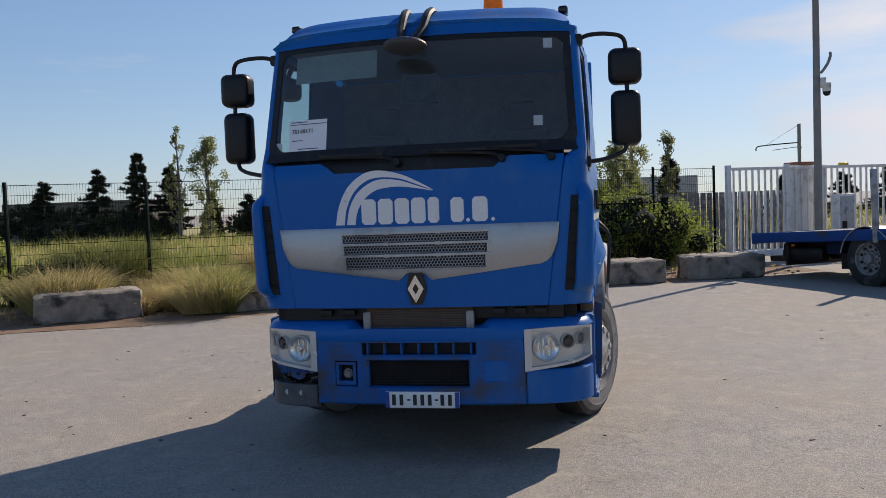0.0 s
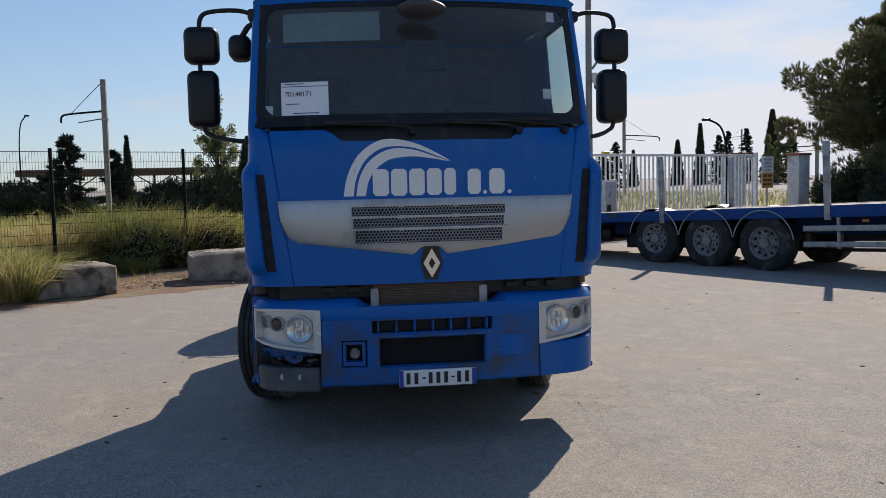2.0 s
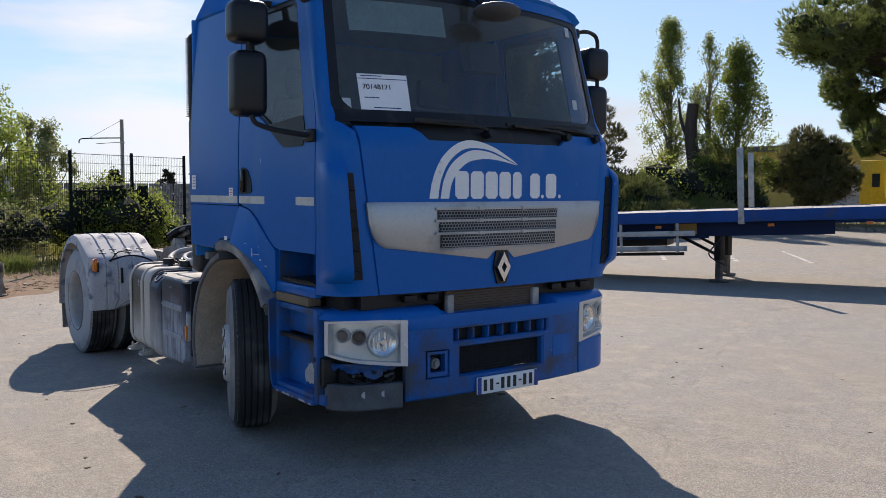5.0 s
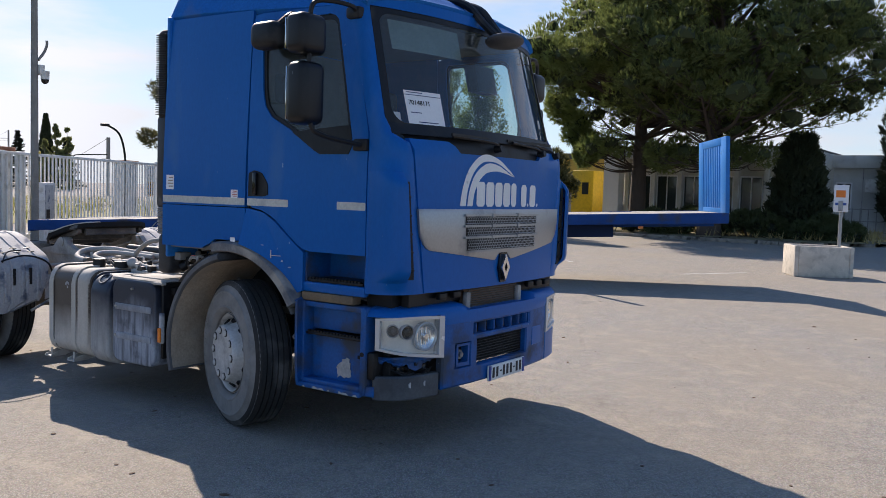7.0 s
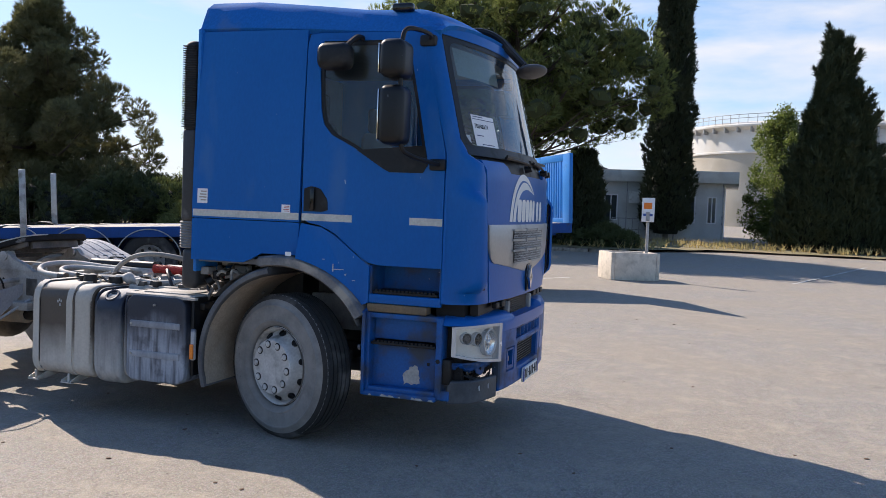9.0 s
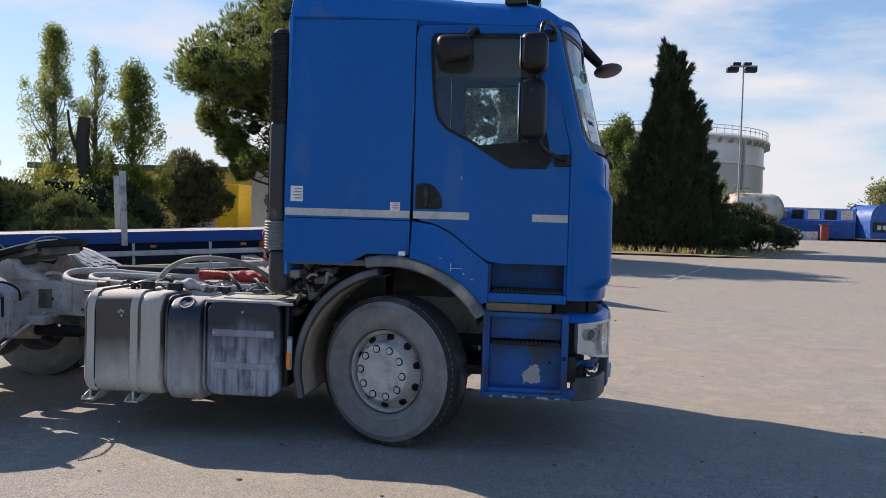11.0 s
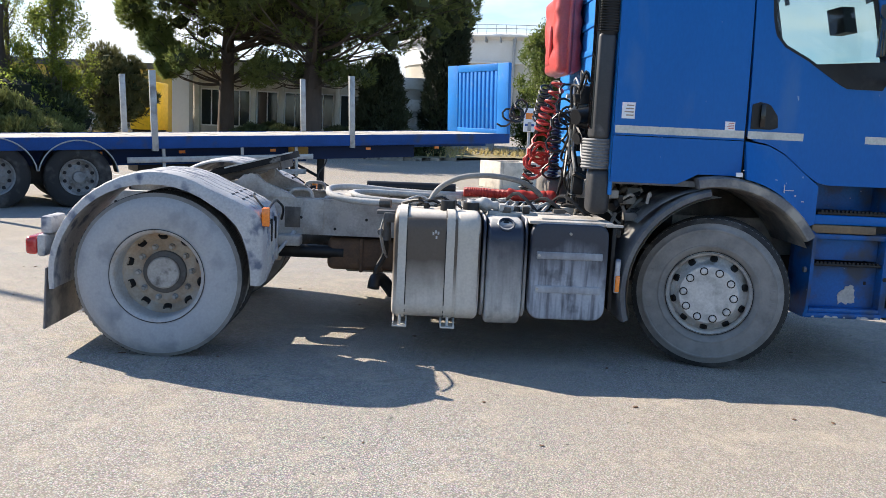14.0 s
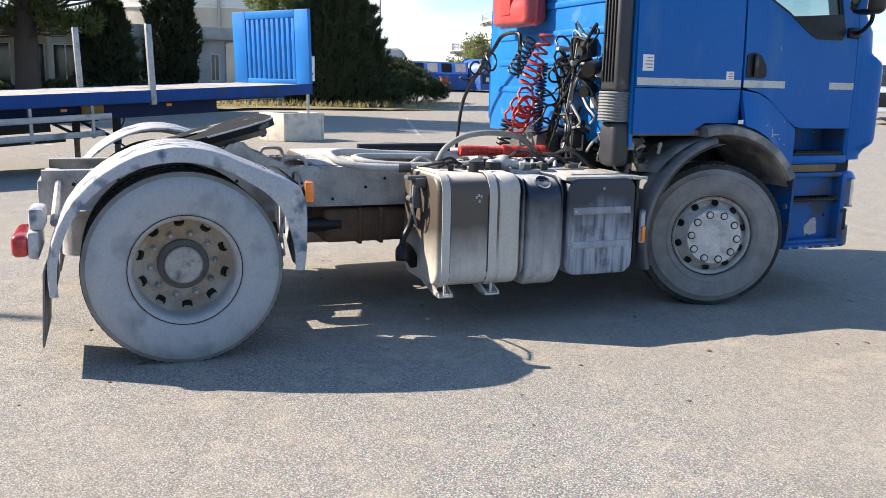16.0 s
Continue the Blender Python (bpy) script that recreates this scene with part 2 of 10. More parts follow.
RUBBER = mat("tyre_rubber", (0.175, 0.172, 0.167), 0.8, scale=5, fine_amt=0.12, bump=0.2, dirt=(0.28, 0.27, 0.255), dirt_scale=9, dirt_lo=0.25, dirt_hi=0.78)
RUBBER_DUSTY = mat("dusty_tyre_rubber", (0.33, 0.345, 0.365), 0.85, fine_amt=0.06, col2=(0.42, 0.43, 0.44), scale=3, bump=0.15, dirt=(0.19, 0.21, 0.235), dirt_scale=5, dirt_lo=0.54, dirt_hi=0.76)
MUDGUARD = mat("dark_mudguard_plastic", (0.080, 0.083, 0.092), 0.6, col2=(0.17, 0.17, 0.168), scale=3, dirt=(0.20, 0.195, 0.19), dirt_scale=4, dirt_lo=0.55)
HUB_DUSTY = mat("dusty_hub_cap", (0.40, 0.39, 0.37), 0.7, 0.2, scale=12, dirt=(0.18, 0.17, 0.16), dirt_scale=14)
TREAD = mat("tyre_tread", (0.02, 0.02, 0.02), 0.8, dirt=(0.10, 0.095, 0.09), dirt_scale=5, bump=0.4, bump_scale=60)
RIM = mat("silver_rim_paint", (0.58, 0.57, 0.55), 0.5, 0.2, scale=9, dirt=(0.22, 0.21, 0.19), dirt_scale=6)
RIM_RUSTY = mat("rusty_rim_paint", (0.44, 0.38, 0.31), 0.75, 0.0, col2=(0.30, 0.19, 0.105), scale=5, amount=0.8, dirt=(0.45, 0.42, 0.38), dirt_scale=9)
RIM_PALE = mat("pale_dusty_rim", (0.42, 0.42, 0.42), 0.7, 0.1, col2=(0.36, 0.33, 0.29), scale=5, dirt=(0.34, 0.27, 0.20), dirt_scale=6, dirt_lo=0.56, dirt_hi=0.72)
HUB_DARK = mat("dark_hub_iron", (0.12, 0.115, 0.11), 0.7, 0.2, scale=14)
CHASSIS = mat("chassis_grey", (0.47, 0.445, 0.41), 0.8, 0.0, col2=(0.22, 0.20, 0.18), scale=7, amount=0.8, bump=0.3, dirt=(0.46, 0.43, 0.39), dirt_scale=5)
GREASE = mat("greasy_iron", (0.06, 0.055, 0.05), 0.55, 0.2, col2=(0.16, 0.14, 0.12), scale=9, bump=0.4, dirt=(0.22, 0.20, 0.18), dirt_scale=5)
RUST = mat("rusty_iron", (0.16, 0.09, 0.05), 0.85, col2=(0.07, 0.05, 0.04), scale=9, bump=0.3)
FENDER = mat("grey_fender_plastic", (0.40, 0.40, 0.41), 0.75, col2=(0.50, 0.49, 0.47), scale=4, bump=0.2, dirt=(0.13, 0.15, 0.20), dirt_scale=7.0, dirt_lo=0.55, dirt_hi=0.66)
DUSTY_LINER = mat("mud_caked_liner", (0.48, 0.39, 0.295), 0.95, col2=(0.28, 0.22, 0.16), scale=6, bump=0.6, bump_scale=30, dirt=(0.38, 0.33, 0.27), dirt_scale=5)
ARCH = mat("dirty_wheel_arch", (0.10, 0.105, 0.12), 0.75, col2=(0.26, 0.245, 0.225), scale=5, amount=0.8, dirt=(0.36, 0.33, 0.29), dirt_scale=6, dirt_lo=0.5, dirt_hi=0.66, bump=0.3)
ALU = caked("dusty_aluminium", (0.090, 0.069, 0.052), (0.58, 0.53, 0.465), 0.46, 0.70, 0.10, 0.5, 0.12, 1.6, 0.0, 0.12)
ALU_PALE = caked("pale_dusty_aluminium", (0.46, 0.42, 0.36), (0.60, 0.555, 0.49), 0.3, 1.0, 0.3, 0.5, 0.3, 3.0, 0.0, 0.25)
STRAP = mat("dusty_strap_steel", (0.54, 0.51, 0.46), 0.6, 0.2, fine_amt=0.05, scale=5, dirt=(0.30, 0.27, 0.23), dirt_scale=5)
TANK_DARK = caked("stained_dark_tank", (0.016, 0.022, 0.040), (0.47, 0.46, 0.44), 0.40, 0.90, 0.16, 0.4, 0.25, 2.4, 0.0, 0.3)
GREYBOX = caked("grey_scuffed_plastic", (0.020, 0.025, 0.040), (0.36, 0.39, 0.445), 0.52, 0.86, 0.16, 0.45, 0.75, 3.4, 0.0, 0.6)
BOXSTRAP = caked("dusty_box_strap", (0.20, 0.21, 0.235), (0.38, 0.40, 0.43), 0.5, 0.9, 0.3, 0.5, 0.4, 5.0)
DUCT = mat("black_duct_plastic", (0.026, 0.027, 0.030), 0.5, col2=(0.05, 0.05, 0.052), scale=4, dirt=(0.16, 0.155, 0.15), dirt_scale=5, dirt_lo=0.60, dirt_hi=0.76)
WHITE = mat("white_vinyl", (0.78, 0.78, 0.76), 0.5, amount=0.15, fine_amt=0.04, dirt=(0.5, 0.5, 0.5), dirt_scale=9, dirt_lo=0.66)
PAPER = mat("white_paper", (0.80, 0.80, 0.80), 0.7, amount=0.1, fine_amt=0.03)
INK = mat("black_ink", (0.02, 0.02, 0.025), 0.6)
REFLECT = mat("reflective_tape", (0.55, 0.55, 0.50), 0.45, amount=0.3, dirt=(0.38, 0.38, 0.36), dirt_scale=8)
ORANGE = mat("amber_lens", (0.85, 0.22, 0.02), 0.25, amount=0.25, coat=0.5)
REDLENS = mat("red_lens", (0.45, 0.03, 0.03), 0.25, coat=0.5)
REDTANK = mat("red_fire_box", (0.55, 0.06, 0.055), 0.4, col2=(0.50, 0.12, 0.11), scale=3, coat=0.2)
REDHOSE = mat("red_rubber_hose", (0.45, 0.035, 0.025), 0.5, scale=20)
BLUEHOSE = mat("dark_blue_hose", (0.012, 0.018, 0.075), 0.4)
BLACKHOSE = mat("black_hose", (0.012, 0.012, 0.013), 0.45)
GREYHOSE = mat("grey_dusty_hose", (0.26, 0.255, 0.24), 0.7, scale=10)
GLASS = glass_mat("windscreen_glass", (0.60, 0.71, 0.71), 1.0, dust=0.06)
GLASS_SIDE = glass_mat("side_window_glass", (0.72, 0.82, 0.80), 1.0, dust=0.012)
LENS_GLASS = glass_mat("headlamp_glass", (0.92, 0.93, 0.92), 0.9)
LAMP_BOWL = mat("headlamp_reflector", (0.9, 0.9, 0.88), 0.2, 0.9, fine_amt=0.02, amount=0.15)
LAMP_GREY = mat("headlamp_bezel", (0.56, 0.58, 0.60), 0.26, 0.40, fine_amt=0.03, amount=0.2)
LAMP_CREAM = mat("headlamp_housing", (0.74, 0.73, 0.70), 0.25, 0.25, fine_amt=0.03, amount=0.3)
INTERIOR = mat("cab_interior_grey", (0.20, 0.20, 0.205), 0.8, scale=10)
SEAT = mat("dark_seat_fabric", (0.05, 0.05, 0.055), 0.9, scale=30)
MIRROR = mat("mirror", (0.8, 0.8, 0.8), 0.02, 1.0, amount=0.0, fine_amt=0.0, rough_var=0)
CONCRETE = mat("weathered_concrete", (0.34, 0.29, 0.23), 0.92, col2=(0.14, 0.122, 0.10), scale=4, amount=0.85, fine_amt=0.22, bump=0.8, bump_scale=30, dirt=(0.055, 0.048, 0.040), dirt_scale=3.2, dirt_lo=0.53, dirt_hi=0.66)
PLANTER = mat("beige_concrete", (0.68, 0.61, 0.51), 0.9, scale=3, bump=0.3, dirt=(0.46, 0.41, 0.34), dirt_scale=5)
FENCE_GREEN = mat("dark_green_fence_steel", (0.008, 0.014, 0.011), 0.65, spec=0.08)
GATE_GREY = mat("pale_grey_gate_paint", (0.80, 0.79, 0.76), 0.6, scale=4, amount=0.3, dirt=(0.58, 0.56, 0.52), dirt_scale=6)
GALV = mat("galvanised_steel", (0.40, 0.41, 0.41), 0.5, 0.5, scale=9, dirt=(0.26, 0.26, 0.25), dirt_scale=5)
POLE_GREY = mat("grey_pole_concrete", (0.26, 0.25, 0.23), 0.85, scale=5)

# ---- building helpers ----
def thing(name, loc=(0, 0, 0), label="", category="", group="", kind=""):
    e = new(name)
    e.empty_display_size = 0.2
    e.location = loc
    return tagged(e, label, category, group, kind)


def finish(bm, name, material, smooth=True):
    me = bpy.data.meshes.new(name)
    bmesh.ops.recalc_face_normals(bm, faces=bm.faces)
    bm.to_mesh(me)
    bm.free()
    for i, ma in enumerate(material if isinstance(material, (list, tuple)) else [material]):
        me.materials.append(ma)
    if smooth:
        me.shade_smooth()
        me.set_sharp_from_angle(angle=radians(38))
    return me


def part(name, bm, material, parent=None, label="", smooth=True):
    """Links a bmesh, given in the place's metres, as one mesh under a thing or a part."""
    ob = new(name, finish(bm, name, material, smooth))
    if parent is not None:
        ob.parent = parent
        if parent.data is None:
            ob.matrix_parent_inverse = Matrix.Translation(-parent.location)
    return tagged(ob, label)


def pieces(name, bm, material, parent, label="", smooth=True):
    """Links each separate shell of a bmesh as a part of its own."""
    seen, out = set(), []
    bm.verts.index_update()
    for v0 in bm.verts:
        if v0 in seen:
            continue
        seen.add(v0)
        stack, shell = [v0], []
        while stack:
            v = stack.pop()
            shell.append(v)
            for e in v.link_edges:
                w = e.other_vert(v)
                if w not in seen:
                    seen.add(w)
                    stack.append(w)
        nb = bmesh.new()
        mp_ = {v: nb.verts.new(v.co) for v in shell}
        done = set()
        for v in shell:
            for f in v.link_faces:
                if f not in done:
                    done.add(f)
                    nb.faces.new([mp_[q] for q in f.verts])
        out.append(part(name, nb, material, parent, label, smooth))
    bm.free()
    return out


def smoothstep(a, b, x):
    t = min(max((x - a) / (b - a), 0), 1)
    return t * t * (3 - 2 * t)


def B():
    return bmesh.new()


def bevel_new(bm, geom_edges, r, seg=2):
    if r > 0:
        bmesh.ops.bevel(bm, geom=geom_edges, offset=r, segments=seg, affect="EDGES", profile=0.5, clamp_overlap=True)


def box(bm, x0, x1, y0, y1, z0, z1, r=0.0, seg=2, m=None):
    vs = bmesh.ops.create_cube(bm, size=1.0)["verts"]
    t = Matrix.Translation(((x0 + x1) / 2, (y0 + y1) / 2, (z0 + z1) / 2)) @ Matrix.Diagonal((abs(x1 - x0), abs(y1 - y0), abs(z1 - z0), 1))
    bmesh.ops.transform(bm, matrix=(m @ t) if m is not None else t, verts=vs)
    es = list({e for v in vs for e in v.link_edges})
    bevel_new(bm, es, r, seg)
    return bm


def cyl(bm, p0, p1, r0, r1=None, seg=16, caps=True):
    p0, p1 = Vector(p0), Vector(p1)
    d = p1 - p0
    q = d.to_track_quat("Z", "Y").to_matrix().to_4x4()
    bmesh.ops.create_cone(bm, cap_ends=caps, segments=seg, radius1=r0, radius2=r0 if r1 is None else r1, depth=d.length, matrix=Matrix.Translation((p0 + p1) / 2) @ q)
    return bm


def tube(bm, pts, r, seg=8, caps=True):
    """A round tube along points; r is one radius or one for each point."""
    pts = [Vector(p) for p in pts]
    rs = r if isinstance(r, (list, tuple)) else [r] * len(pts)
    rings, up = [], None
    for i, p in enumerate(pts):
        d = (pts[min(i + 1, len(pts) - 1)] - pts[max(i - 1, 0)]).normalized()
        if up is None:
            up = d.orthogonal().normalized()
        up = (up - d * up.dot(d))
        up = up.normalized() if up.length > 1e-6 else d.orthogonal().normalized()
        w = d.cross(up)
        rings.append([bm.verts.new(p + (up * math.cos(a) + w * math.sin(a)) * rs[i]) for a in [2 * math.pi * k / seg for k in range(seg)]])
    for a, b in zip(rings, rings[1:]):
        for k in range(seg):
            bm.faces.new((a[k], a[(k + 1) % seg], b[(k + 1) % seg], b[k]))
    if caps:
        bm.faces.new(rings[0][::-1]), bm.faces.new(rings[-1])
    return bm


def smooth_pts(pts, n=8):
    """Points on a smooth curve through pts."""
    P = [Vector(p) for p in pts]
    out = []
    for i in range(len(P) - 1):
        a, b, c, d = P[max(i - 1, 0)], P[i], P[i + 1], P[min(i + 2, len(P) - 1)]
        for k in range(n):
            t = k / n
            out.append(0.5 * ((2 * b) + (c - a) * t + (2 * a - 5 * b + 4 * c - d) * t * t + (3 * b - a - 3 * c + d) * t ** 3))
    return out + [P[-1]]


def lathe(bm, prof, seg=40, m=None):
    """Turns a profile of (radius, height along x) round the x axis."""
    rings = []
    for r, h in prof:
        if r < 1e-5:
            rings.append([bm.verts.new((h, 0, 0))])
        else:
            rings.append([bm.verts.new((h, r * math.cos(2 * math.pi * k / seg), r * math.sin(2 * math.pi * k / seg))) for k in range(seg)])
    for a, b in zip(rings, rings[1:]):
        for k in range(seg):
            q = [a[k % len(a)], a[(k + 1) % len(a)], b[(k + 1) % len(b)], b[k % len(b)]]
            q = list(dict.fromkeys(q))
            if len(q) > 2:
                bm.faces.new(q)
    if m is not None:
        bmesh.ops.transform(bm, matrix=m, verts=[v for ring in rings for v in ring])
    return bm


def slab(bm, pts, d0, d1, place):
    """A flat outline of (u, v) points, given thickness from d0 to d1; place(u, v, d) gives the spot."""
    a = [bm.verts.new(place(u, v, d0)) for u, v in pts]
    b = [bm.verts.new(place(u, v, d1)) for u, v in pts]
    n = len(pts)
    bm.faces.new(a[::-1]), bm.faces.new(b)
    for k in range(n):
        bm.faces.new((a[k], a[(k + 1) % n], b[(k + 1) % n], b[k]))
    return bm


def side(x):
    return lambda u, v, d: (x + d, u, v)


def patch(bm, us, vs, place, depth=None):
    """A grid of quads over us x vs; with depth, a closed plate: depth(u, v) gives the back spot."""
    f = [[bm.verts.new(place(u, v)) for v in vs] for u in us]
    for i in range(len(us) - 1):
        for j in range(len(vs) - 1):
            bm.faces.new((f[i][j], f[i + 1][j], f[i + 1][j + 1], f[i][j + 1]))
    if depth is not None:
        g = [[bm.verts.new(depth(u, v)) for v in vs] for u in us]
        for i in range(len(us) - 1):
            for j in range(len(vs) - 1):
                bm.faces.new((g[i][j + 1], g[i + 1][j + 1], g[i + 1][j], g[i][j]))
        loop = [(i, 0) for i in range(len(us))] + [(len(us) - 1, j) for j in range(1, len(vs))] + [(i, len(vs) - 1) for i in range(len(us) - 2, -1, -1)] + [(0, j) for j in range(len(vs) - 2, 0, -1)]
        for (a, b), (c, d) in zip(loop, loop[1:] + loop[:1]):
            bm.faces.new((f[c][d], f[a][b], g[a][b], g[c][d]))
    return bm


def ring_plate(bm, outer, inner, place, thick, rings=4):
    """A plate with a hole: outer and inner outlines of equal count, place(u, v, d)."""
    n = len(outer)
    def lay(d):
        return [[bm.verts.new(place(o[0] + (i[0] - o[0]) * k / rings, o[1] + (i[1] - o[1]) * k / rings, d)) for o, i in zip(outer, inner)] for k in range(rings + 1)]
    f, b = lay(0), lay(thick)
    for k in range(rings):
        for j in range(n):
            j2 = (j + 1) % n
            bm.faces.new((f[k][j], f[k][j2], f[k + 1][j2], f[k + 1][j]))
            bm.faces.new((b[k][j2], b[k][j], b[k + 1][j], b[k + 1][j2]))
    for j in range(n):
        j2 = (j + 1) % n
        bm.faces.new((f[0][j2], f[0][j], b[0][j], b[0][j2]))
        bm.faces.new((f[rings][j], f[rings][j2], b[rings][j2], b[rings][j]))
    return bm


def resample(pts, n, closed=True):
    P = [Vector((p[0], p[1])) for p in pts]
    if closed:
        P.append(P[0])
    L = [0]
    for a, b in zip(P, P[1:]):
        L.append(L[-1] + (b - a).length)
    out = []
    for k in range(n):
        s = L[-1] * k / n
        i = max(j for j in range(len(L) - 1) if L[j] <= s + 1e-9)
        t = (s - L[i]) / max(L[i + 1] - L[i], 1e-9)
        out.append(tuple(P[i].lerp(P[i + 1], t)))
    return out


def lin(a, b, n):
    return [a + (b - a) * k / n for k in range(n + 1)]


def text_mesh(body, size, name):
    c = bpy.data.curves.new(name, "FONT")
    c.body, c.size, c.extrude = body, size, 0.001
    ob = bpy.data.objects.new(name, c)
    scene.collection.objects.link(ob)
    bpy.context.view_layer.update()
    me = bpy.data.meshes.new_from_object(ob.evaluated_get(bpy.context.evaluated_depsgraph_get()))
    bpy.data.objects.remove(ob)
    return me


# ---- ground ----
def ground_mat():
    m = bpy.data.materials.new("worn_asphalt")
    m.use_nodes = True
    n, l = m.node_tree.nodes, m.node_tree.links
    b = n["Principled BSDF"]
    b.inputs["Roughness"].default_value = 0.88
    b.inputs["Specular IOR Level"].default_value = 0.3
    co = n.new("ShaderNodeTexCoord")
    def tex(s, d, rough=0.55):
        t = n.new("ShaderNodeTexNoise")
        t.inputs["Scale"].default_value, t.inputs["Detail"].default_value, t.inputs["Roughness"].default_value = s, d, rough
        l.new(co.outputs["Object"], t.inputs["Vector"])
        return t.outputs["Fac"]
    def rng(src, a, bb, c, d):
        r = n.new("ShaderNodeMapRange")
        for i, v in enumerate((a, bb, c, d)):
            r.inputs[i + 1].default_value = v
        l.new(src, r.inputs[0])
        return r.outputs[0]
    def mix(fac, a, c, blend="MIX"):
        x = n.new("ShaderNodeMix"); x.data_type, x.blend_type = "RGBA", blend
        for key, v in (("Factor", fac), ("A", a), ("B", c)):
            if isinstance(v, (tuple, float, int)):
                x.inputs[key].default_value = v
            else:
                l.new(v, x.inputs[key])
        return x.outputs["Result"]
    vo = n.new("ShaderNodeTexVoronoi"); vo.inputs["Scale"].default_value = 105.0
    l.new(co.outputs["Object"], vo.inputs["Vector"])
    grain = mix(rng(vo.outputs["Distance"], 0.15, 0.6, 1.0, 0.0), (0.178, 0.154, 0.119, 1), (0.480, 0.415, 0.324, 1))
    stone = mix(0.55, grain, vo.outputs["Color"], "SOFT_LIGHT")
    grey = n.new("ShaderNodeHueSaturation"); grey.inputs["Saturation"].default_value = 0.42
    l.new(stone, grey.inputs["Color"])
    big = mix(rng(tex(0.35, 6), 0.35, 0.66, 0.0, 0.5), grey.outputs[0], (0.325, 0.272, 0.204, 1))
    mid = mix(rng(tex(3.2, 8, 0.7), 0.50, 0.72, 0.0, 0.6), big, (0.45, 0.383, 0.292, 1))
    dark = mix(rng(tex(1.1, 9, 0.65), 0.60, 0.74, 0.0, 0.5), mid, (0.13, 0.122, 0.112, 1))
    patch_ = mix(rng(tex(15.0, 6, 0.7), 0.50, 0.70, 0.0, 0.5), dark, (0.215, 0.185, 0.150, 1))
    dark = patch_
    pale = mix(rng(tex(38.0, 2), 0.59, 0.70, 0.0, 0.22), dark, (0.52, 0.46, 0.38, 1))
    dark = mix(rng(tex(47.0, 2), 0.62, 0.70, 0.0, 0.5), pale, (0.09, 0.082, 0.072, 1))
    spots = mix(rng(tex(9.5, 3), 0.715, 0.75, 0.0, 0.8), dark, (0.05, 0.047, 0.045, 1))
    # fine cracks
    cr = n.new("ShaderNodeTexVoronoi"); cr.feature = "DISTANCE_TO_EDGE"; cr.inputs["Scale"].default_value = 0.42
    wob = n.new("ShaderNodeMix"); wob.data_type, wob.blend_type = "RGBA", "ADD"; wob.inputs["Factor"].default_value = 0.5
    nz = n.new("ShaderNodeTexNoise"); nz.inputs["Scale"].default_value, nz.inputs["Detail"].default_value = 1.6, 8
    l.new(co.outputs["Object"], nz.inputs["Vector"]); l.new(co.outputs["Object"], wob.inputs["A"]); l.new(nz.outputs["Color"], wob.inputs["B"])
    l.new(wob.outputs["Result"], cr.inputs["Vector"])
    cracks = mix(rng(cr.outputs["Distance"], 0.0, 0.005, 0.22, 0.0), spots, (0.06, 0.055, 0.05, 1))
    l.new(cracks, b.inputs["Base Color"])
    bu = n.new("ShaderNodeBump"); bu.inputs["Strength"].default_value, bu.inputs["Distance"].default_value = 0.5, 0.005
    l.new(vo.outputs["Distance"], bu.inputs["Height"]); l.new(bu.outputs[0], b.inputs["Normal"])
    return m


ASPHALT = ground_mat()
bm = B()
us = sorted(set([-1500, -400, -120] + lin(-60, 80, 35) + lin(-9, 13, 22) + [140, 400, 1500]))



def gz(x, y=0.0):
    """The yard climbs gently towards the east and south-east."""
    return 0.6 * smoothstep(20, 75, x) + 0.28 * smoothstep(-7, -18, y) * smoothstep(22, 42, x)


def dip(x, y):
    """A shallow hollow under the truck's rear wheels."""
    return -0.02 * smoothstep(2.0, 4.8, y) * smoothstep(11.0, 7.0, y) * smoothstep(9.0, 3.0, x)


patch(bm, us, us, lambda u, v: (u, v, gz(u, v) + dip(u, v)))
ground = part("ground", bm, ASPHALT)
tagged(ground, "worn pale grey asphalt yard with fine cracks and stains", "ground", kind="structure")

# edge line of the yard, along the fence: start spot and directions along and outward
F0, FD = Vector((-3.63, 13.27, 0)), Vector((0.8746, 0.4848, 0))
FN = Vector((-FD.y, FD.x, 0))


def fl(u, n=0.0, z=0.0):
    return F0 + FD * u + FN * n + Vector((0, 0, z))


SOIL = mat("needle_litter_soil", (0.215, 0.125, 0.072), 0.95, col2=(0.12, 0.082, 0.052), scale=2.5, fine_amt=0.35, fine=120, bump=0.6, bump_scale=60, dirt=(0.22, 0.20, 0.12), dirt_scale=1.4)
MEADOW = mat("dry_meadow_soil", (0.36, 0.31, 0.14), 0.95, col2=(0.24, 0.26, 0.085), scale=0.25, fine_amt=0.3, bump=0.5, dirt=(0.26, 0.21, 0.11), dirt_scale=0.5)
# bare strip between asphalt and fence, with a ragged edge
bm = B()
random.seed(3)
us = lin(-22, 9.5, 260)
edge = [(-4.3 + 0.028 * (u + 22) * 1.0 + 0.35 * noise.noise(Vector((u * 0.5, 3, 0))) + 0.16 * noise.noise(Vector((u * 2.3, 8, 0))) + 0.10 * noise.noise(Vector((u * 7.0, 2, 0)))) + (0.9 if u < -2 else 0.0) * 0 for u in us]
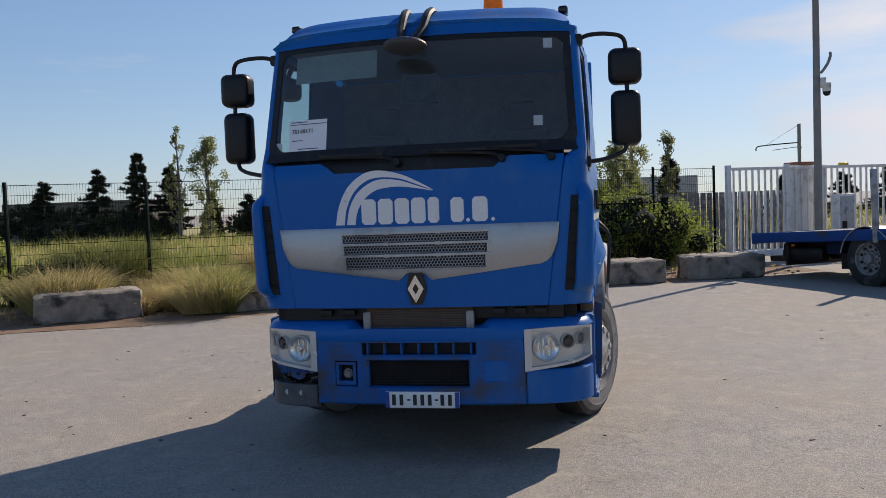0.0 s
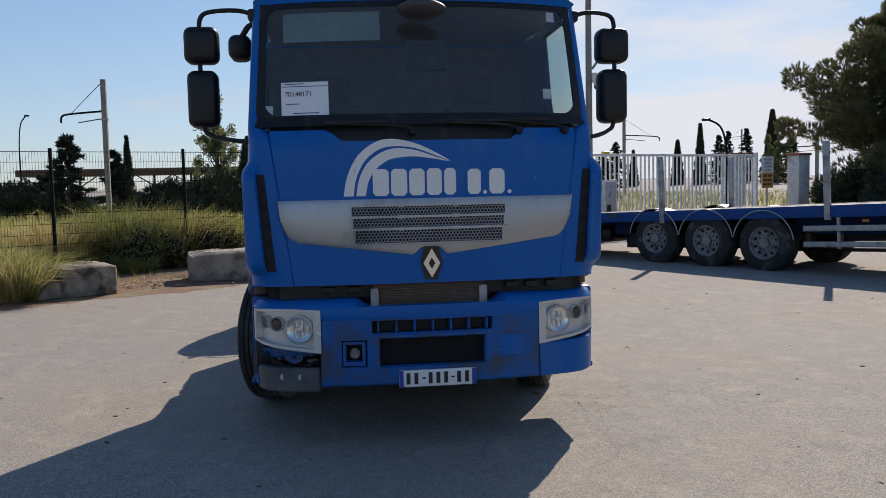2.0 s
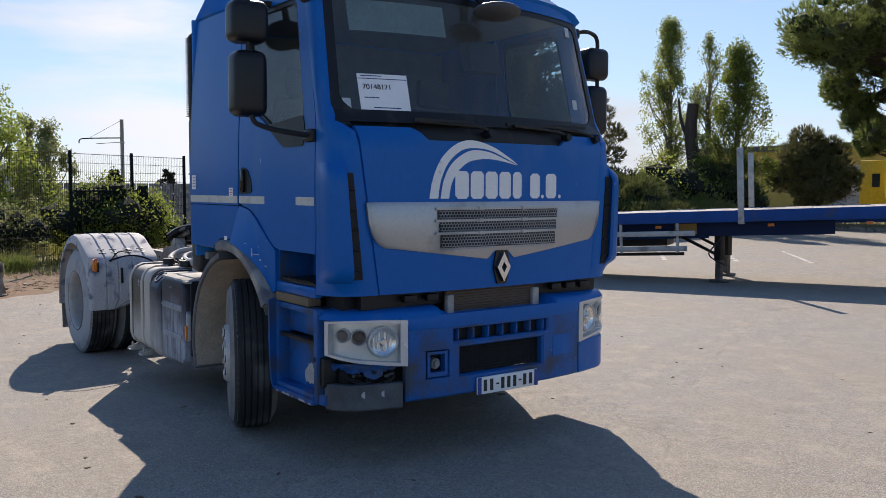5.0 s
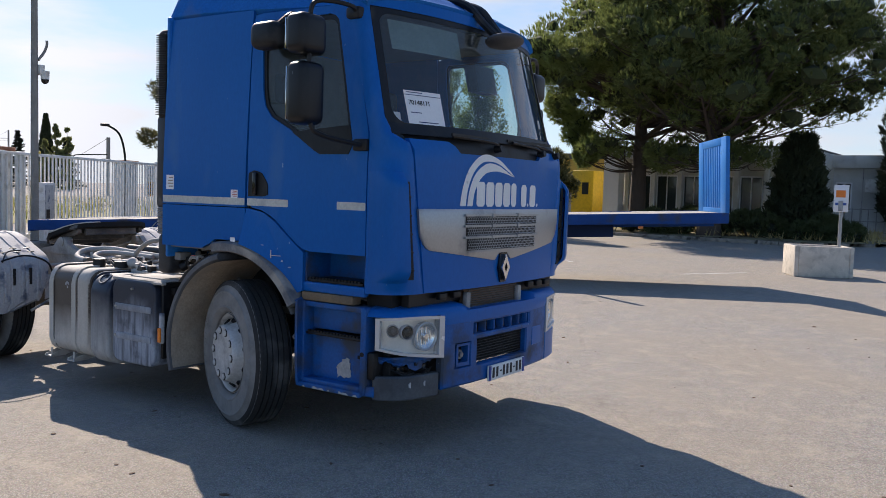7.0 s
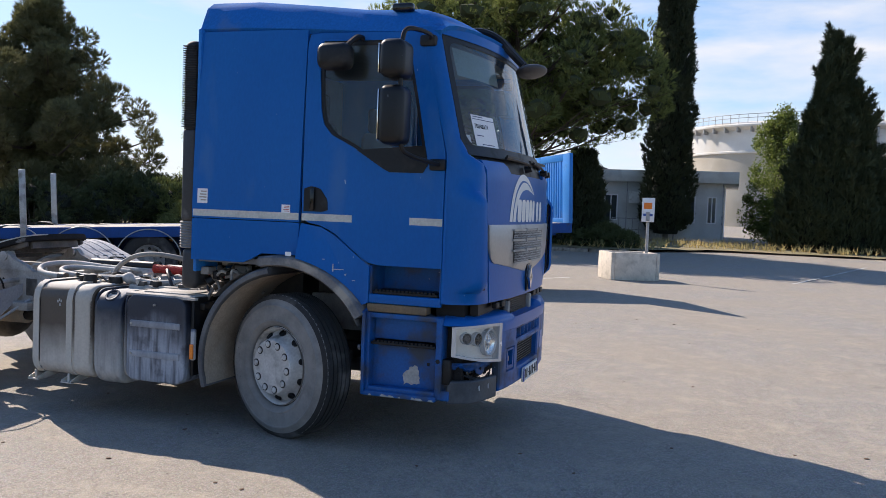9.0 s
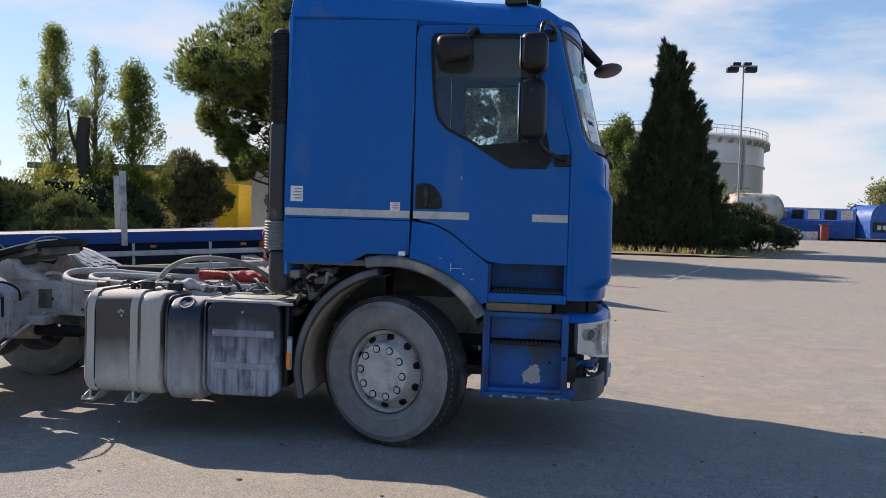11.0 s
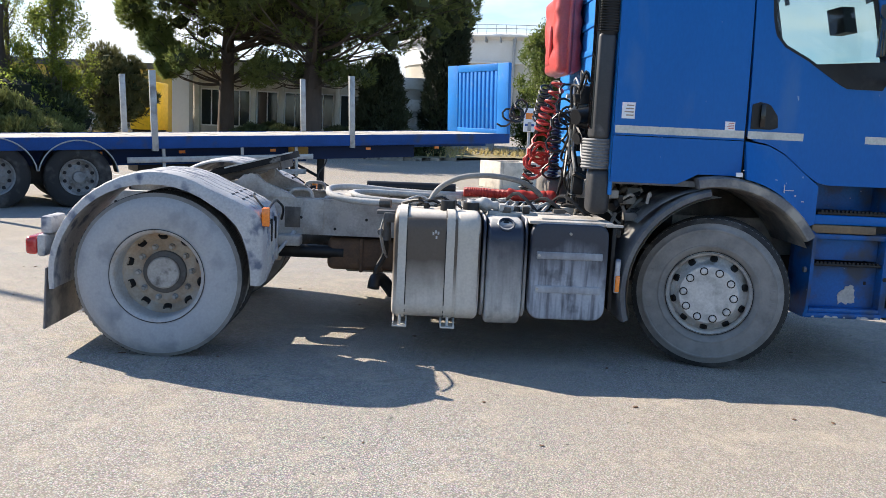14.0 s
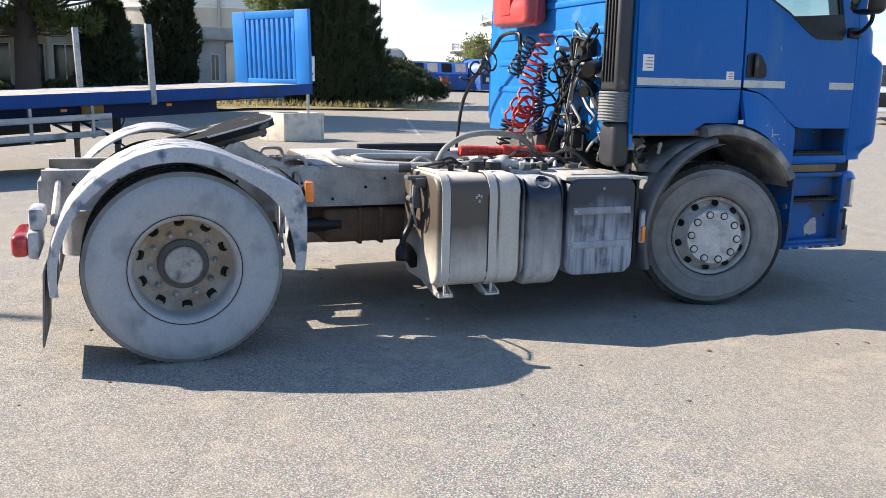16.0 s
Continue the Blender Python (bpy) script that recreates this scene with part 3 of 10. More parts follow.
patch(bm, list(range(len(us))), list(range(9)), lambda i, k: fl(us[i], edge[i] + (0.6 - edge[i]) * (k / 8) ** 1.3, (-0.012, 0.005, 0.010, 0.020, 0.035, 0.045, 0.055, 0.06, 0.06)[k] + (0.0, 0.003, 0.008, 0.02, 0.02, 0.02, 0.02, 0.02, 0.02)[k] * noise.noise(Vector((us[i] * 2.7, k * 0.8, 1)))))
tagged(part("verge", bm, SOIL), "bare reddish soil verge strewn with dry needles and straw", "verge", kind="structure")
bm = B()
patch(bm, lin(-90, 9.3, 60), lin(0.6, 120, 30), lambda u, n: fl(u, n, 0.055 + 0.10 * noise.noise(Vector((u * 0.12, n * 0.12, 4)))))
tagged(part("meadow", bm, MEADOW), "dry grassy field beyond the fence", "field", kind="structure")

bm = B()
patch(bm, lin(9.3, 95, 40), [7.0, 7.4] + lin(10, 130, 16), lambda u, n: fl(u, n, (0.02 if n < 7.2 else 0.06) + (0.08 * noise.noise(Vector((u * 0.1, n * 0.1, 9))) if n > 9 else 0.0)))
tagged(part("meadow", bm, MEADOW), "rough grassland beyond the gate", "field", kind="structure")

# ---- tractor unit ----
TRUCK = thing("tractor_truck", (0, 3.0, 0), "blue two-axle tractor truck with dusty chassis and broken bumper corner", "truck")


def y_front(x, z):
    k = smoothstep(2.05, 2.2, z)
    up = max(z - 2.17, 0) / 0.83
    a = 0.05 + 0.035 * k + 0.2 * up
    b = 0.075 + 0.075 * k + 0.02 * up
    return a + b * abs(x) ** 2.2


def x_side(y, z):
    """Half width of the cab shell."""
    w = 1.19 + 0.045 * smoothstep(0.4, 2.2, y)
    if z > 1.75:
        w -= 0.062 * ((z - 1.75) / 1.3) ** 1.4
    return w


def cab_side(s):
    return lambda y, z, d: (s * (x_side(y, z) - d), y, z)


# cab side outlines (y, z)
DOOR_OUT = [(0.385, 1.335), (0.915, 1.335), (1.02, 1.40), (1.20, 1.545), (1.31, 1.60), (1.47, 1.625), (1.475, 2.2), (1.485, 2.98), (1.45, 3.0), (0.66, 3.0), (0.60, 2.98), (0.50, 2.6), (0.39, 2.15)]
win_low = [(0.80, 2.02), (0.60, 2.0), (0.53, 2.01), (0.51, 2.05)]


def outline_door():
    o = resample(DOOR_OUT, 64)
    i = resample([(0.55, 2.01), (0.78, 2.01), (0.86, 2.03), (1.08, 2.17), (1.26, 2.26), (1.33, 2.34), (1.355, 2.45), (1.375, 2.7), (1.385, 2.90), (1.37, 2.94), (0.76, 2.945), (0.70, 2.92), (0.605, 2.5), (0.515, 2.06)], 64)
    return o, i


for s in (-1, 1):
    door_o, door_i = outline_door()
    bm = ring_plate(B(), door_o, door_i, cab_side(s), 0.035, 6)
    door = part("door", bm, BLUE, TRUCK, "blue cab door with a sloping window line")
    # rubber seal and glass
    cx, cz = 1.0, 2.5
    shrink = [(cx + (y - cx) * 0.93, cz + (z - cz) * 0.93) for y, z in door_i]
    bm = ring_plate(B(), [(cx + (y - cx) * 1.0, cz + (z - cz) * 1.0) for y, z in door_i], shrink, lambda y, z, d: (s * (x_side(y, z) - 0.012 - d), y, z), 0.015, 1)
    part("window_seal", bm, BLACK, door, "black rubber window seal")
    bm = B()
    f = bm.faces.new([bm.verts.new((s * (x_side(y, z) - 0.024), y, z)) for y, z in shrink])
    bmesh.ops.triangulate(bm, faces=[f])
    gl = part("window_pane", bm, GLASS_SIDE, door, "greenish side window glass", smooth=False)
    gl.visible_shadow = False
    # dark corner of the window under the mirror
    bm = slab(B(), [(0.515, 2.06), (0.55, 2.0), (0.80, 2.0), (0.86, 2.03), (1.06, 2.155), (0.60, 2.19), (0.545, 2.19)], 0.001, 0.02, lambda y, z, d: (s * (x_side(y, z) + 0.006 - d), y, z))
    part("window_corner", bm, BLACK, door, "black lower window corner panel")
    # door handle in its dark recess
    bm = slab(B(), resample([(1.455, 1.70), (1.455, 1.865), (1.40, 1.885), (1.33, 1.87), (1.27, 1.79), (1.265, 1.715), (1.30, 1.70)], 24), 0, 0.012, lambda y, z, d: (s * (x_side(y, z) + 0.006 - d), y, z))
    hb = part("handle_recess", bm, BLACK, door, "black recessed door handle plate")
    bm = B()
    box(bm, s * (x_side(1.4, 1.8) - 0.0), s * (x_side(1.4, 1.8) + 0.028), 1.365, 1.40, 1.71, 1.87, 0.008)
    part("door_handle", bm, BLACK_GLOSS, hb)
    # upper door step well is cut under the door: dark recess, tread and sill
    bm = B()
    xs = x_side(0.6, 1.2)
    box(bm, s * (xs - 0.30), s * (xs - 0.26), 0.395, 0.925, 1.12, 1.335)
    box(bm, s * (xs - 0.30), s * (xs - 0.02), 0.915, 0.935, 1.12, 1.33)
    box(bm, s * (xs - 0.30), s * (xs - 0.02), 0.385, 0.40, 1.12, 1.33)
    part("step_well", bm, BLUE_WORN, TRUCK, "grimy dark blue upper step recess")
    bm = B()
    box(bm, s * (xs - 0.27), s * (xs - 0.015), 0.41, 0.905, 1.128, 1.15, 0.006)
    for k in range(16):
        box(bm, s * (xs - 0.03), s * (xs - 0.008), 0.43 + k * 0.029, 0.446 + k * 0.029, 1.15, 1.162)
    part("step_tread", bm, BLACK, TRUCK, "black toothed step tread")
    bm = B()
    box(bm, s * (xs - 0.05), s * (xs + 0.002), 0.38, 0.935, 1.06, 1.128, 0.012)
    part("step_sill", bm, BLUE, TRUCK)
    # sleeper side
    zs = [1.30, 1.33, 1.45, 1.612] ; zt = [1.618, 1.75, 2.0, 2.3, 2.6, 2.85, 3.03]
    bm = B()
    ys = lin(1.492, 2.40, 12)
    def low_edge(y):
        return 1.372 if y < 1.80 else (1.372 - 0.075 * smoothstep(1.80, 1.93, y))
    patch(bm, ys, [0, 0.35, 0.7, 1.0], lambda y, k: (s * x_side(y, 1.4), y, low_edge(y) + (1.612 - low_edge(y)) * k), lambda y, k: (s * (x_side(y, 1.4) - 0.03), y, low_edge(y) + (1.612 - low_edge(y)) * k))
    part("lower_sleeper_panel", bm, BLUE, TRUCK)
    bm = B()
    patch(bm, ys, zt, lambda y, z: (s * x_side(y, z), y, z), lambda y, z: (s * (x_side(y, z) - 0.03), y, z))
    part("sleeper_panel", bm, BLUE, TRUCK, "plain blue sleeper side panel with scuffs")
    bm = B()
    patch(bm, lin(1.485, 1.47, 1) , [1.3, 3.0], lambda y, z: (s * (x_side(y, z) - 0.02), y, z))
    patch(bm, [0.375, 0.39], [1.1, 2.1], lambda y, z: (s * (x_side(y, z) - 0.025), y, z))
    # stripes
    bm2 = B()
    patch(bm2, lin(1.495, 2.392, 6), [1.632, 1.684], lambda y, z: (s * (x_side(y, z) + 0.002), y, z))
    part("stripe", bm2, REFLECT, TRUCK, "pale reflective stripe")
    bm2 = B()
    patch(bm2, lin(1.075, 1.47, 4), [1.632, 1.684], lambda y, z: (s * (x_side(y, z) + 0.002), y, z))
    part("stripe", bm2, REFLECT, TRUCK, "pale reflective stripe")
    bm2 = B()
    patch(bm2, lin(0.39, 0.635, 3), [1.632, 1.684], lambda y, z: (s * (x_side(y, z) + 0.002), y, z))
    part("stripe", bm2, REFLECT, TRUCK, "pale reflective stripe")
    pieces("panel_gap", bm, BLACK_DEEP, TRUCK)
    # fender panel of the cab, with the wheel arch cut into it
    C = (1.63, 0.55)
    top = [(1.475, 1.612), (1.31, 1.588), (1.195, 1.53), (1.01, 1.385), (0.93, 1.325), (0.93, 1.06)]
    arc = [(C[0] - 0.0 + 0.82 * math.cos(radians(v)), C[1] + 0.82 * math.sin(radians(v))) for v in lin(143, 101, 10)]
    arc = [(y if y < 1.47 else 1.475, z) for y, z in arc]
    bm = B()
    slab(bm, top + arc, 0, 0.04, lambda y, z, d: (s * (x_side(y, 1.3) + 0.075 * smoothstep(0.9, 1.45, y) * smoothstep(1.62, 1.38, z) - d), y, z))
    bmesh.ops.triangulate(bm, faces=[f for f in bm.faces if len(f.verts) > 4])
    part("fender_panel", bm, BLUE, TRUCK, "blue front fender panel with scratches")
    # wheel arch lip
    bm = B()
    def arch_ring(a0, a1, n, r_in, r_out, x_out, x_in, cy=1.63):
        rows = []
        for k in range(n + 1):
            a = radians(a0 + (a1 - a0) * k / n)
            c, sn = math.cos(a), math.sin(a)
            rows.append([bm.verts.new((s * x, cy + r * c, C[1] + r * sn)) for x, r in ((x_in, r_out), (x_out - 0.02, r_out), (x_out, r_out - 0.015), (x_out, r_in + 0.012), (x_out - 0.02, r_in), (x_in, r_in))])
        for p, q in zip(rows, rows[1:]):
            for k in range(6):
                bm.faces.new((p[k], p[(k + 1) % 6], q[(k + 1) % 6], q[k]))
        bm.faces.new(rows[0][::-1]), bm.faces.new(rows[-1])
    arch_ring(148, 78, 26, 0.735, 0.815, 1.275, 0.75)
    part("wheel_arch", bm, ARCH, TRUCK, "dusty grey plastic wheel arch lip")
    bm = B()
    arch_ring(78, -18, 26, 0.685, 0.742, 1.285, 0.62, 1.555)
    part("mudguard", bm, MUDGUARD, TRUCK, "dark dusty rear half of the front mudguard")
    bm = B()
    for k in range(14):
        a0, a1 = radians(152 - k * 8), radians(152 - (k + 1) * 8)
        q = [(s * x, C[0] + 0.73 * math.cos(a), C[1] + 0.73 * math.sin(a)) for a in (a0, a1) for x in (0.62, 1.25)]
        vs = [bm.verts.new(p) for p in q]
        bm.faces.new((vs[0], vs[1], vs[3], vs[2]))
    part("arch_liner", bm, ARCH, TRUCK)
    bm = B()
    patch(bm, lin(84, -17, 22), [0.55, 0.75, 1.0, 1.278], lambda a, x: (s * x, 1.555 + (0.676 + 0.008 * noise.noise(Vector((a * 0.2, x * 8, s)))) * math.cos(radians(a)), C[1] + 0.676 * math.sin(radians(a))))
    part("arch_liner", bm, DUSTY_LINER, TRUCK, "brown mud-caked inner side of the mudguard")
    # lower step box
    bm = B()
    xb = 1.20
    box(bm, s * (xb - 0.34), s * (xb - 0.30), 0.37, 0.93, 0.40, 0.99)
    box(bm, s * (xb - 0.325), s * (xb - 0.09), 0.41, 0.90, 0.80, 0.95)
    part("step_back", bm, BLUE_WORN, TRUCK, "grimy dark blue back of the lower step")
    bm = B()
    box(bm, s * (xb - 0.32), s * xb, 0.905, 0.945, 0.40, 1.0, 0.012)
    box(bm, s * (xb - 0.32), s * xb, 0.355, 0.405, 0.41, 0.99, 0.012)
    box(bm, s * (xb - 0.10), s * (xb - 0.085), 0.40, 0.91, 0.45, 0.765)
    box(bm, s * (xb - 0.32), s * (xb - 0.01), 0.36, 0.94, 0.955, 0.995, 0.01)
    pieces("step_panel", bm, BLUE_WORN, TRUCK, "scuffed blue step panel")
    bm = B()
    box(bm, s * (xb - 0.30), s * (xb - 0.012), 0.41, 0.90, 0.765, 0.785, 0.006)
    for k in range(16):
        box(bm, s * (xb - 0.035), s * (xb - 0.01), 0.43 + k * 0.029, 0.446 + k * 0.029, 0.785, 0.797)
    part("step_tread", bm, BLACK, TRUCK, "black toothed step tread")
    bm = B()
    box(bm, s * (xb - 0.30), s * (xb + 0.02), 0.385, 0.945, 0.395, 0.435, 0.012)
    box(bm, s * (xb - 0.085), s * (xb + 0.005), 0.40, 0.91, 0.43, 0.465, 0.01)
    part("bottom_step", bm, BLUE_WORN, TRUCK, "bent and scraped bottom step edge")
    bm = B()
    box(bm, s * (xb - 0.10), s * (xb - 0.005), 0.48, 0.94, 1.0, 1.058, 0.008)
    part("step_bridge", bm, mat("mud_brown_strip", (0.22, 0.15, 0.085), 0.85, col2=(0.11, 0.09, 0.07), scale=5), TRUCK, "mud-brown strip between the steps")
    bm = B()
    slab(bm, [(y + 0.016 * noise.noise(Vector((y * 40, z * 40, 1))), z + 0.020 * noise.noise(Vector((y * 40, z * 40, 7)))) for y, z in resample([(0.54, 0.50), (0.655, 0.485), (0.675, 0.55), (0.62, 0.61), (0.57, 0.63), (0.545, 0.57)], 40)], 0, 0.004, lambda y, z, d: (s * (xb - 0.083 - d + 0.003), y, z))
    if s < 0:
        part("bare_patch", bm, CHASSIS, TRUCK, "bare patch where paint has flaked off")
    else:
        bm.free()
    bm = B()
    slab(bm, [(1.02, 0.40), (1.215, 0.40), (1.235, 0.46), (1.245, 0.60), (1.25, 1.0), (1.02, 1.06)], 0.945, 0.968, lambda u, v, d: (s * u, d - 0.02 * smoothstep(1.18, 1.25, u), v))
    part("arch_flange", bm, BLUE_WORN, TRUCK, "scuffed blue flange in front of the wheel")
    # paint scraped off the bottom edge, a bolt in the flange and scratches on the fender
    for k in range(7):
        y = 0.42 + 0.074 * k + 0.02 * math.sin(k * 2.3)
        w = 0.022 + 0.014 * math.sin(k * 1.7)
        part("scrape", slab(B(), [(y - w, 0.399), (y + w, 0.400), (y + w * 0.6, 0.410 + 0.004 * (k % 3)), (y - w * 0.4, 0.413)], 0, 0.002, lambda a, b, d: (s * (xb + 0.0195 + d), a, b)), FENDER, TRUCK)
    part("flange_bolt", cyl(B(), (s * 1.215, 0.965, 0.74), (s * 1.215, 0.982, 0.74), 0.020, seg=10), ARCH, TRUCK)
    part("step_hole", box(B(), s * (xb - 0.086), s * (xb - 0.082), 0.47, 0.49, 0.63, 0.655, 0.002), BLACK_DEEP, TRUCK)
    for y, z, a, b in ((1.19, 1.30, 0.004, 0.03), (1.15, 1.29, 0.04, 0.003), (1.04, 1.215, 0.012, 0.004), (1.26, 1.36, 0.010, 0.003), (1.10, 1.255, 0.006, 0.006)):
        part("scratch", slab(B(), [(y - a, z - b), (y + a, z - b * 0.8), (y + a * 0.9, z + b), (y - a * 0.9, z + b * 0.9)], 0, 0.002, lambda q, w, d: (s * (x_side(q, 1.3) + 0.075 * smoothstep(0.9, 1.45, q) * smoothstep(1.62, 1.38, w) + 0.001 + d), q, w)), FENDER, TRUCK)
    bm = B()
    cyl(bm, (s * (xb - 0.01), 0.382, 0.685), (s * (xb + 0.004), 0.382, 0.685), 0.016, seg=14)
    part("step_bolt_hole", bm, BLACK_DEEP, TRUCK)

# cab front corner shells with the air deflectors
for s in (-1, 1):
    bm = B()
    zs = [1.09, 1.12, 1.18, 1.22, 1.4, 1.6, 1.8, 1.86, 1.92, 2.0, 2.08, 2.14, 2.25, 2.4, 2.6, 2.8, 2.95, 3.03]
    def corner(z, k):
        """k 0 at the hood or glass edge, 1 at the door."""
        up = smoothstep(2.06, 2.16, z)
        xh = 0.905 + (1.04 - 0.905) * min(max((z - 1.09) / 1.0, 0), 1)
        xh = xh * (1 - up) + up * (1.125 - 0.045 * max(z - 2.17, 0) / 0.83)
        yd = 0.378 + 0.24 * max(z - 2.15, 0) / 0.85
        xd = x_side(yd, z) - 0.0
        bulge = smoothstep(1.14, 1.22, z) * smoothstep(1.94, 1.84, z)
        y0 = y_front(xh, z) + 0.004
        a = Vector((xh, y0)); d = Vector((xd, yd))
        c = Vector((xd + 0.012 + 0.012 * bulge, y0 + 0.015 - 0.05 * bulge))
        p = a * (1 - k) ** 2 + c * 2 * k * (1 - k) + d * k * k
        if bulge > 0 and 0.25 < k < 0.9:
            q = math.sin((k - 0.25) / 0.65 * math.pi)
            p += Vector((0.035, -0.03)) * bulge * q
        return (s * p.x, p.y, z)
    ks = lin(0, 1, 14)
    def corner_in(z, k):
        x, y, zz = corner(z, k)
        return (x - s * 0.03, y + 0.025, zz)
    patch(bm, zs, ks, corner, corner_in)
    part("cab_corner", bm, BLUE, TRUCK, "rounded blue cab corner and windscreen pillar")
    # tall black vent in the corner
    bm = B()
    def vent(z, k):
        kk = 0.18 + 0.13 * k
        x, y, zz = corner(z, kk)
        return (x, y - 0.006, zz)
    patch(bm, lin(1.19, 1.83, 10), [0, 0.5, 1.0], vent, lambda z, k: (vent(z, k)[0], vent(z, k)[1] + 0.012, z))
    v = part("corner_vent", bm, BLACK_DEEP, TRUCK, "tall black air slot")
    bm = B()
    for z in (1.25, 1.37, 1.49, 1.61, 1.73):
        a, b = Vector(vent(z, 0.1)), Vector(vent(z, 0.95))
        cyl(bm, a + Vector((0, -0.003, 0)), b + Vector((0, -0.003, 0.01)), 0.008, seg=6)
    pieces("vent_bar", bm, BLACK, v)
    # air deflector, standing proud of the corner beside the slot
    bm = B()
    def blade(z, k):
        x, y, zz = corner(z, 0.30 + 0.66 * k)
        h = smoothstep(1.17, 1.25, z) * smoothstep(1.89, 1.80, z)
        return (x + s * (0.004 + 0.014 * (1 - k) * h), y - 0.004 - 0.042 * (1 - k) ** 1.2 * h, zz)
    patch(bm, [1.17, 1.19, 1.22, 1.26, 1.4, 1.6, 1.76, 1.81, 1.85, 1.89], lin(0, 1, 10), blade, lambda z, k: (blade(z, k)[0] - s * 0.012, blade(z, k)[1] + 0.018, z))
    part("air_deflector", bm, BLUE, TRUCK, "raised blue air deflector on the cab corner")

# hood panel
def x_hood(z):
    return 0.897 + (1.032 - 0.897) * (z - 1.092) / (2.112 - 1.092)


def hood_top(x):
    return 2.112 - 0.075 * (1 - smoothstep(0.56, 0.66, abs(x)))


bm = B()
ks, vs = lin(-1, 1, 40), lin(0, 1, 14)
def hood_pt(k, v):
    zt = hood_top(k * 1.03)
    z = 1.092 + (zt - 1.092) * v
    x = k * x_hood(z)
    return x, y_front(x, z), z
patch(bm, ks, vs, hood_pt, lambda k, v: (hood_pt(k, v)[0], hood_pt(k, v)[1] + 0.035, hood_pt(k, v)[2]))
HOOD = part("hood_panel", bm, BLUE, TRUCK, "blue front flap panel with white company emblem")


def on_hood(x, z, d):
    return (x, y_front(x, z) - d, z)


# silver grille, in the shape of a shallow shield
def grille_bottom(x):
    ax = abs(x)
    if ax > 0.82:
        t = (ax - 0.82) / 0.17
        return 1.372 + 0.27 * (1 - math.sqrt(max(0.0, 1 - t ** 2.6)))
    if ax > 0.12:
        return 1.283 + (1.372 - 1.283) * ((ax - 0.12) / 0.70) ** 1.0
    return 1.283 + 0.05 * (1 - smoothstep(0.05, 0.12, ax))


bm = B()
xs = [-0.99, -0.975, -0.955, -0.93, -0.90, -0.86] + lin(-0.8, -0.14, 14) + lin(-0.12, 0.12, 10) + lin(0.14, 0.8, 14) + [0.86, 0.90, 0.93, 0.955, 0.975, 0.99]
def gr(x, k, d):
    zb = min(grille_bottom(x), 1.645)
    return on_hood(x, zb + (1.655 - zb) * k, d)
patch(bm, xs, [0, 0.08, 0.5, 0.92, 1], lambda x, k: gr(x, k, 0.018 if 0 < k < 1 else 0.010), lambda x, k: gr(x, k, 0.001))
GRILLE = part("grille", bm, SILVER, TRUCK, "brushed silver grille with three perforated strips")
rows = [(1.545, 1.612, 0.512), (1.462, 1.532, 0.502), (1.365, 1.450, 0.490)]
bm = B()
for z0, z1, w in rows:
    patch(bm, lin(-w, w, 16), [z0, z1], lambda x, z: on_hood(x, max(z, grille_bottom(x) + 0.03), 0.019))
part("grille_shadow", bm, BLACK_DEEP, GRILLE)
bm = B()
h = 0.0125
for z0, z1, w in rows:
    nz = int((z1 - z0) / (h * 1.55)) + 1
    for j in range(-1 if z0 < 1.4 else 0, nz):
        zc = z1 - 0.008 - j * h * 1.55
        for i in range(int(2 * w / (h * 1.8))):
            xc = -w + h * 0.9 + i * h * 1.8 + (h * 0.9 if j % 2 else 0)
            if abs(xc) > w - 0.008 or zc < grille_bottom(xc) + 0.035:
                continue
            o, n_ = [], []
            for k in range(6):
                a = math.pi / 6 + k * math.pi / 3
                o.append(bm.verts.new(on_hood(xc + h * 1.04 * math.cos(a), zc + h * 1.04 * math.sin(a), 0.025)))
                n_.append(bm.verts.new(on_hood(xc + h * 0.80 * math.cos(a), zc + h * 0.80 * math.sin(a), 0.0235)))
            for k in range(6):
                bm.faces.new((o[k], o[(k + 1) % 6], n_[(k + 1) % 6], n_[k]))
part("grille_mesh", bm, SILVER, GRILLE, "perforated silver mesh strips", smooth=False)
for z in (1.613, 1.537, 1.457):
    bm = B()
    patch(bm, lin(-0.53, 0.53, 16), [-0.008, 0.008], lambda x, q: on_hood(x, z + q, 0.036), lambda x, q: on_hood(x, z + q, 0.016))
    part("grille_bar", bm, SILVER, GRILLE)
    bm = B()
    for x in (-0.19, 0.175):
        patch(bm, [x - 0.017, x + 0.017], [z - 0.012, z + 0.012], lambda a, q: on_hood(a, q, 0.043), lambda a, q: on_hood(a, q, 0.02))
    pieces("grille_clip", bm, SILVER, GRILLE)
# diamond badge in its black hexagon
bm = slab(B(), [(0.055, 1.335), (0.078, 1.222), (0.045, 1.115), (-0.033, 1.115), (-0.064, 1.222), (-0.043, 1.335)], 0.001, 0.014, lambda x, z, d: on_hood(x, z, d))
bmesh.ops.triangulate(bm, faces=bm.faces[:])
badge = part("badge", bm, BLACK_GLOSS, TRUCK, "black badge plate with a chrome diamond")
bm = ring_plate(B(), [(0.006, 1.322), (0.062, 1.225), (0.006, 1.128), (-0.050, 1.225)], [(0.006, 1.262), (0.028, 1.225), (0.006, 1.187), (-0.016, 1.225)], lambda x, z, d: on_hood(x, z, 0.038 - d), 0.022, 2)
part("diamond", bm, CHROME, badge, "chrome diamond ring")
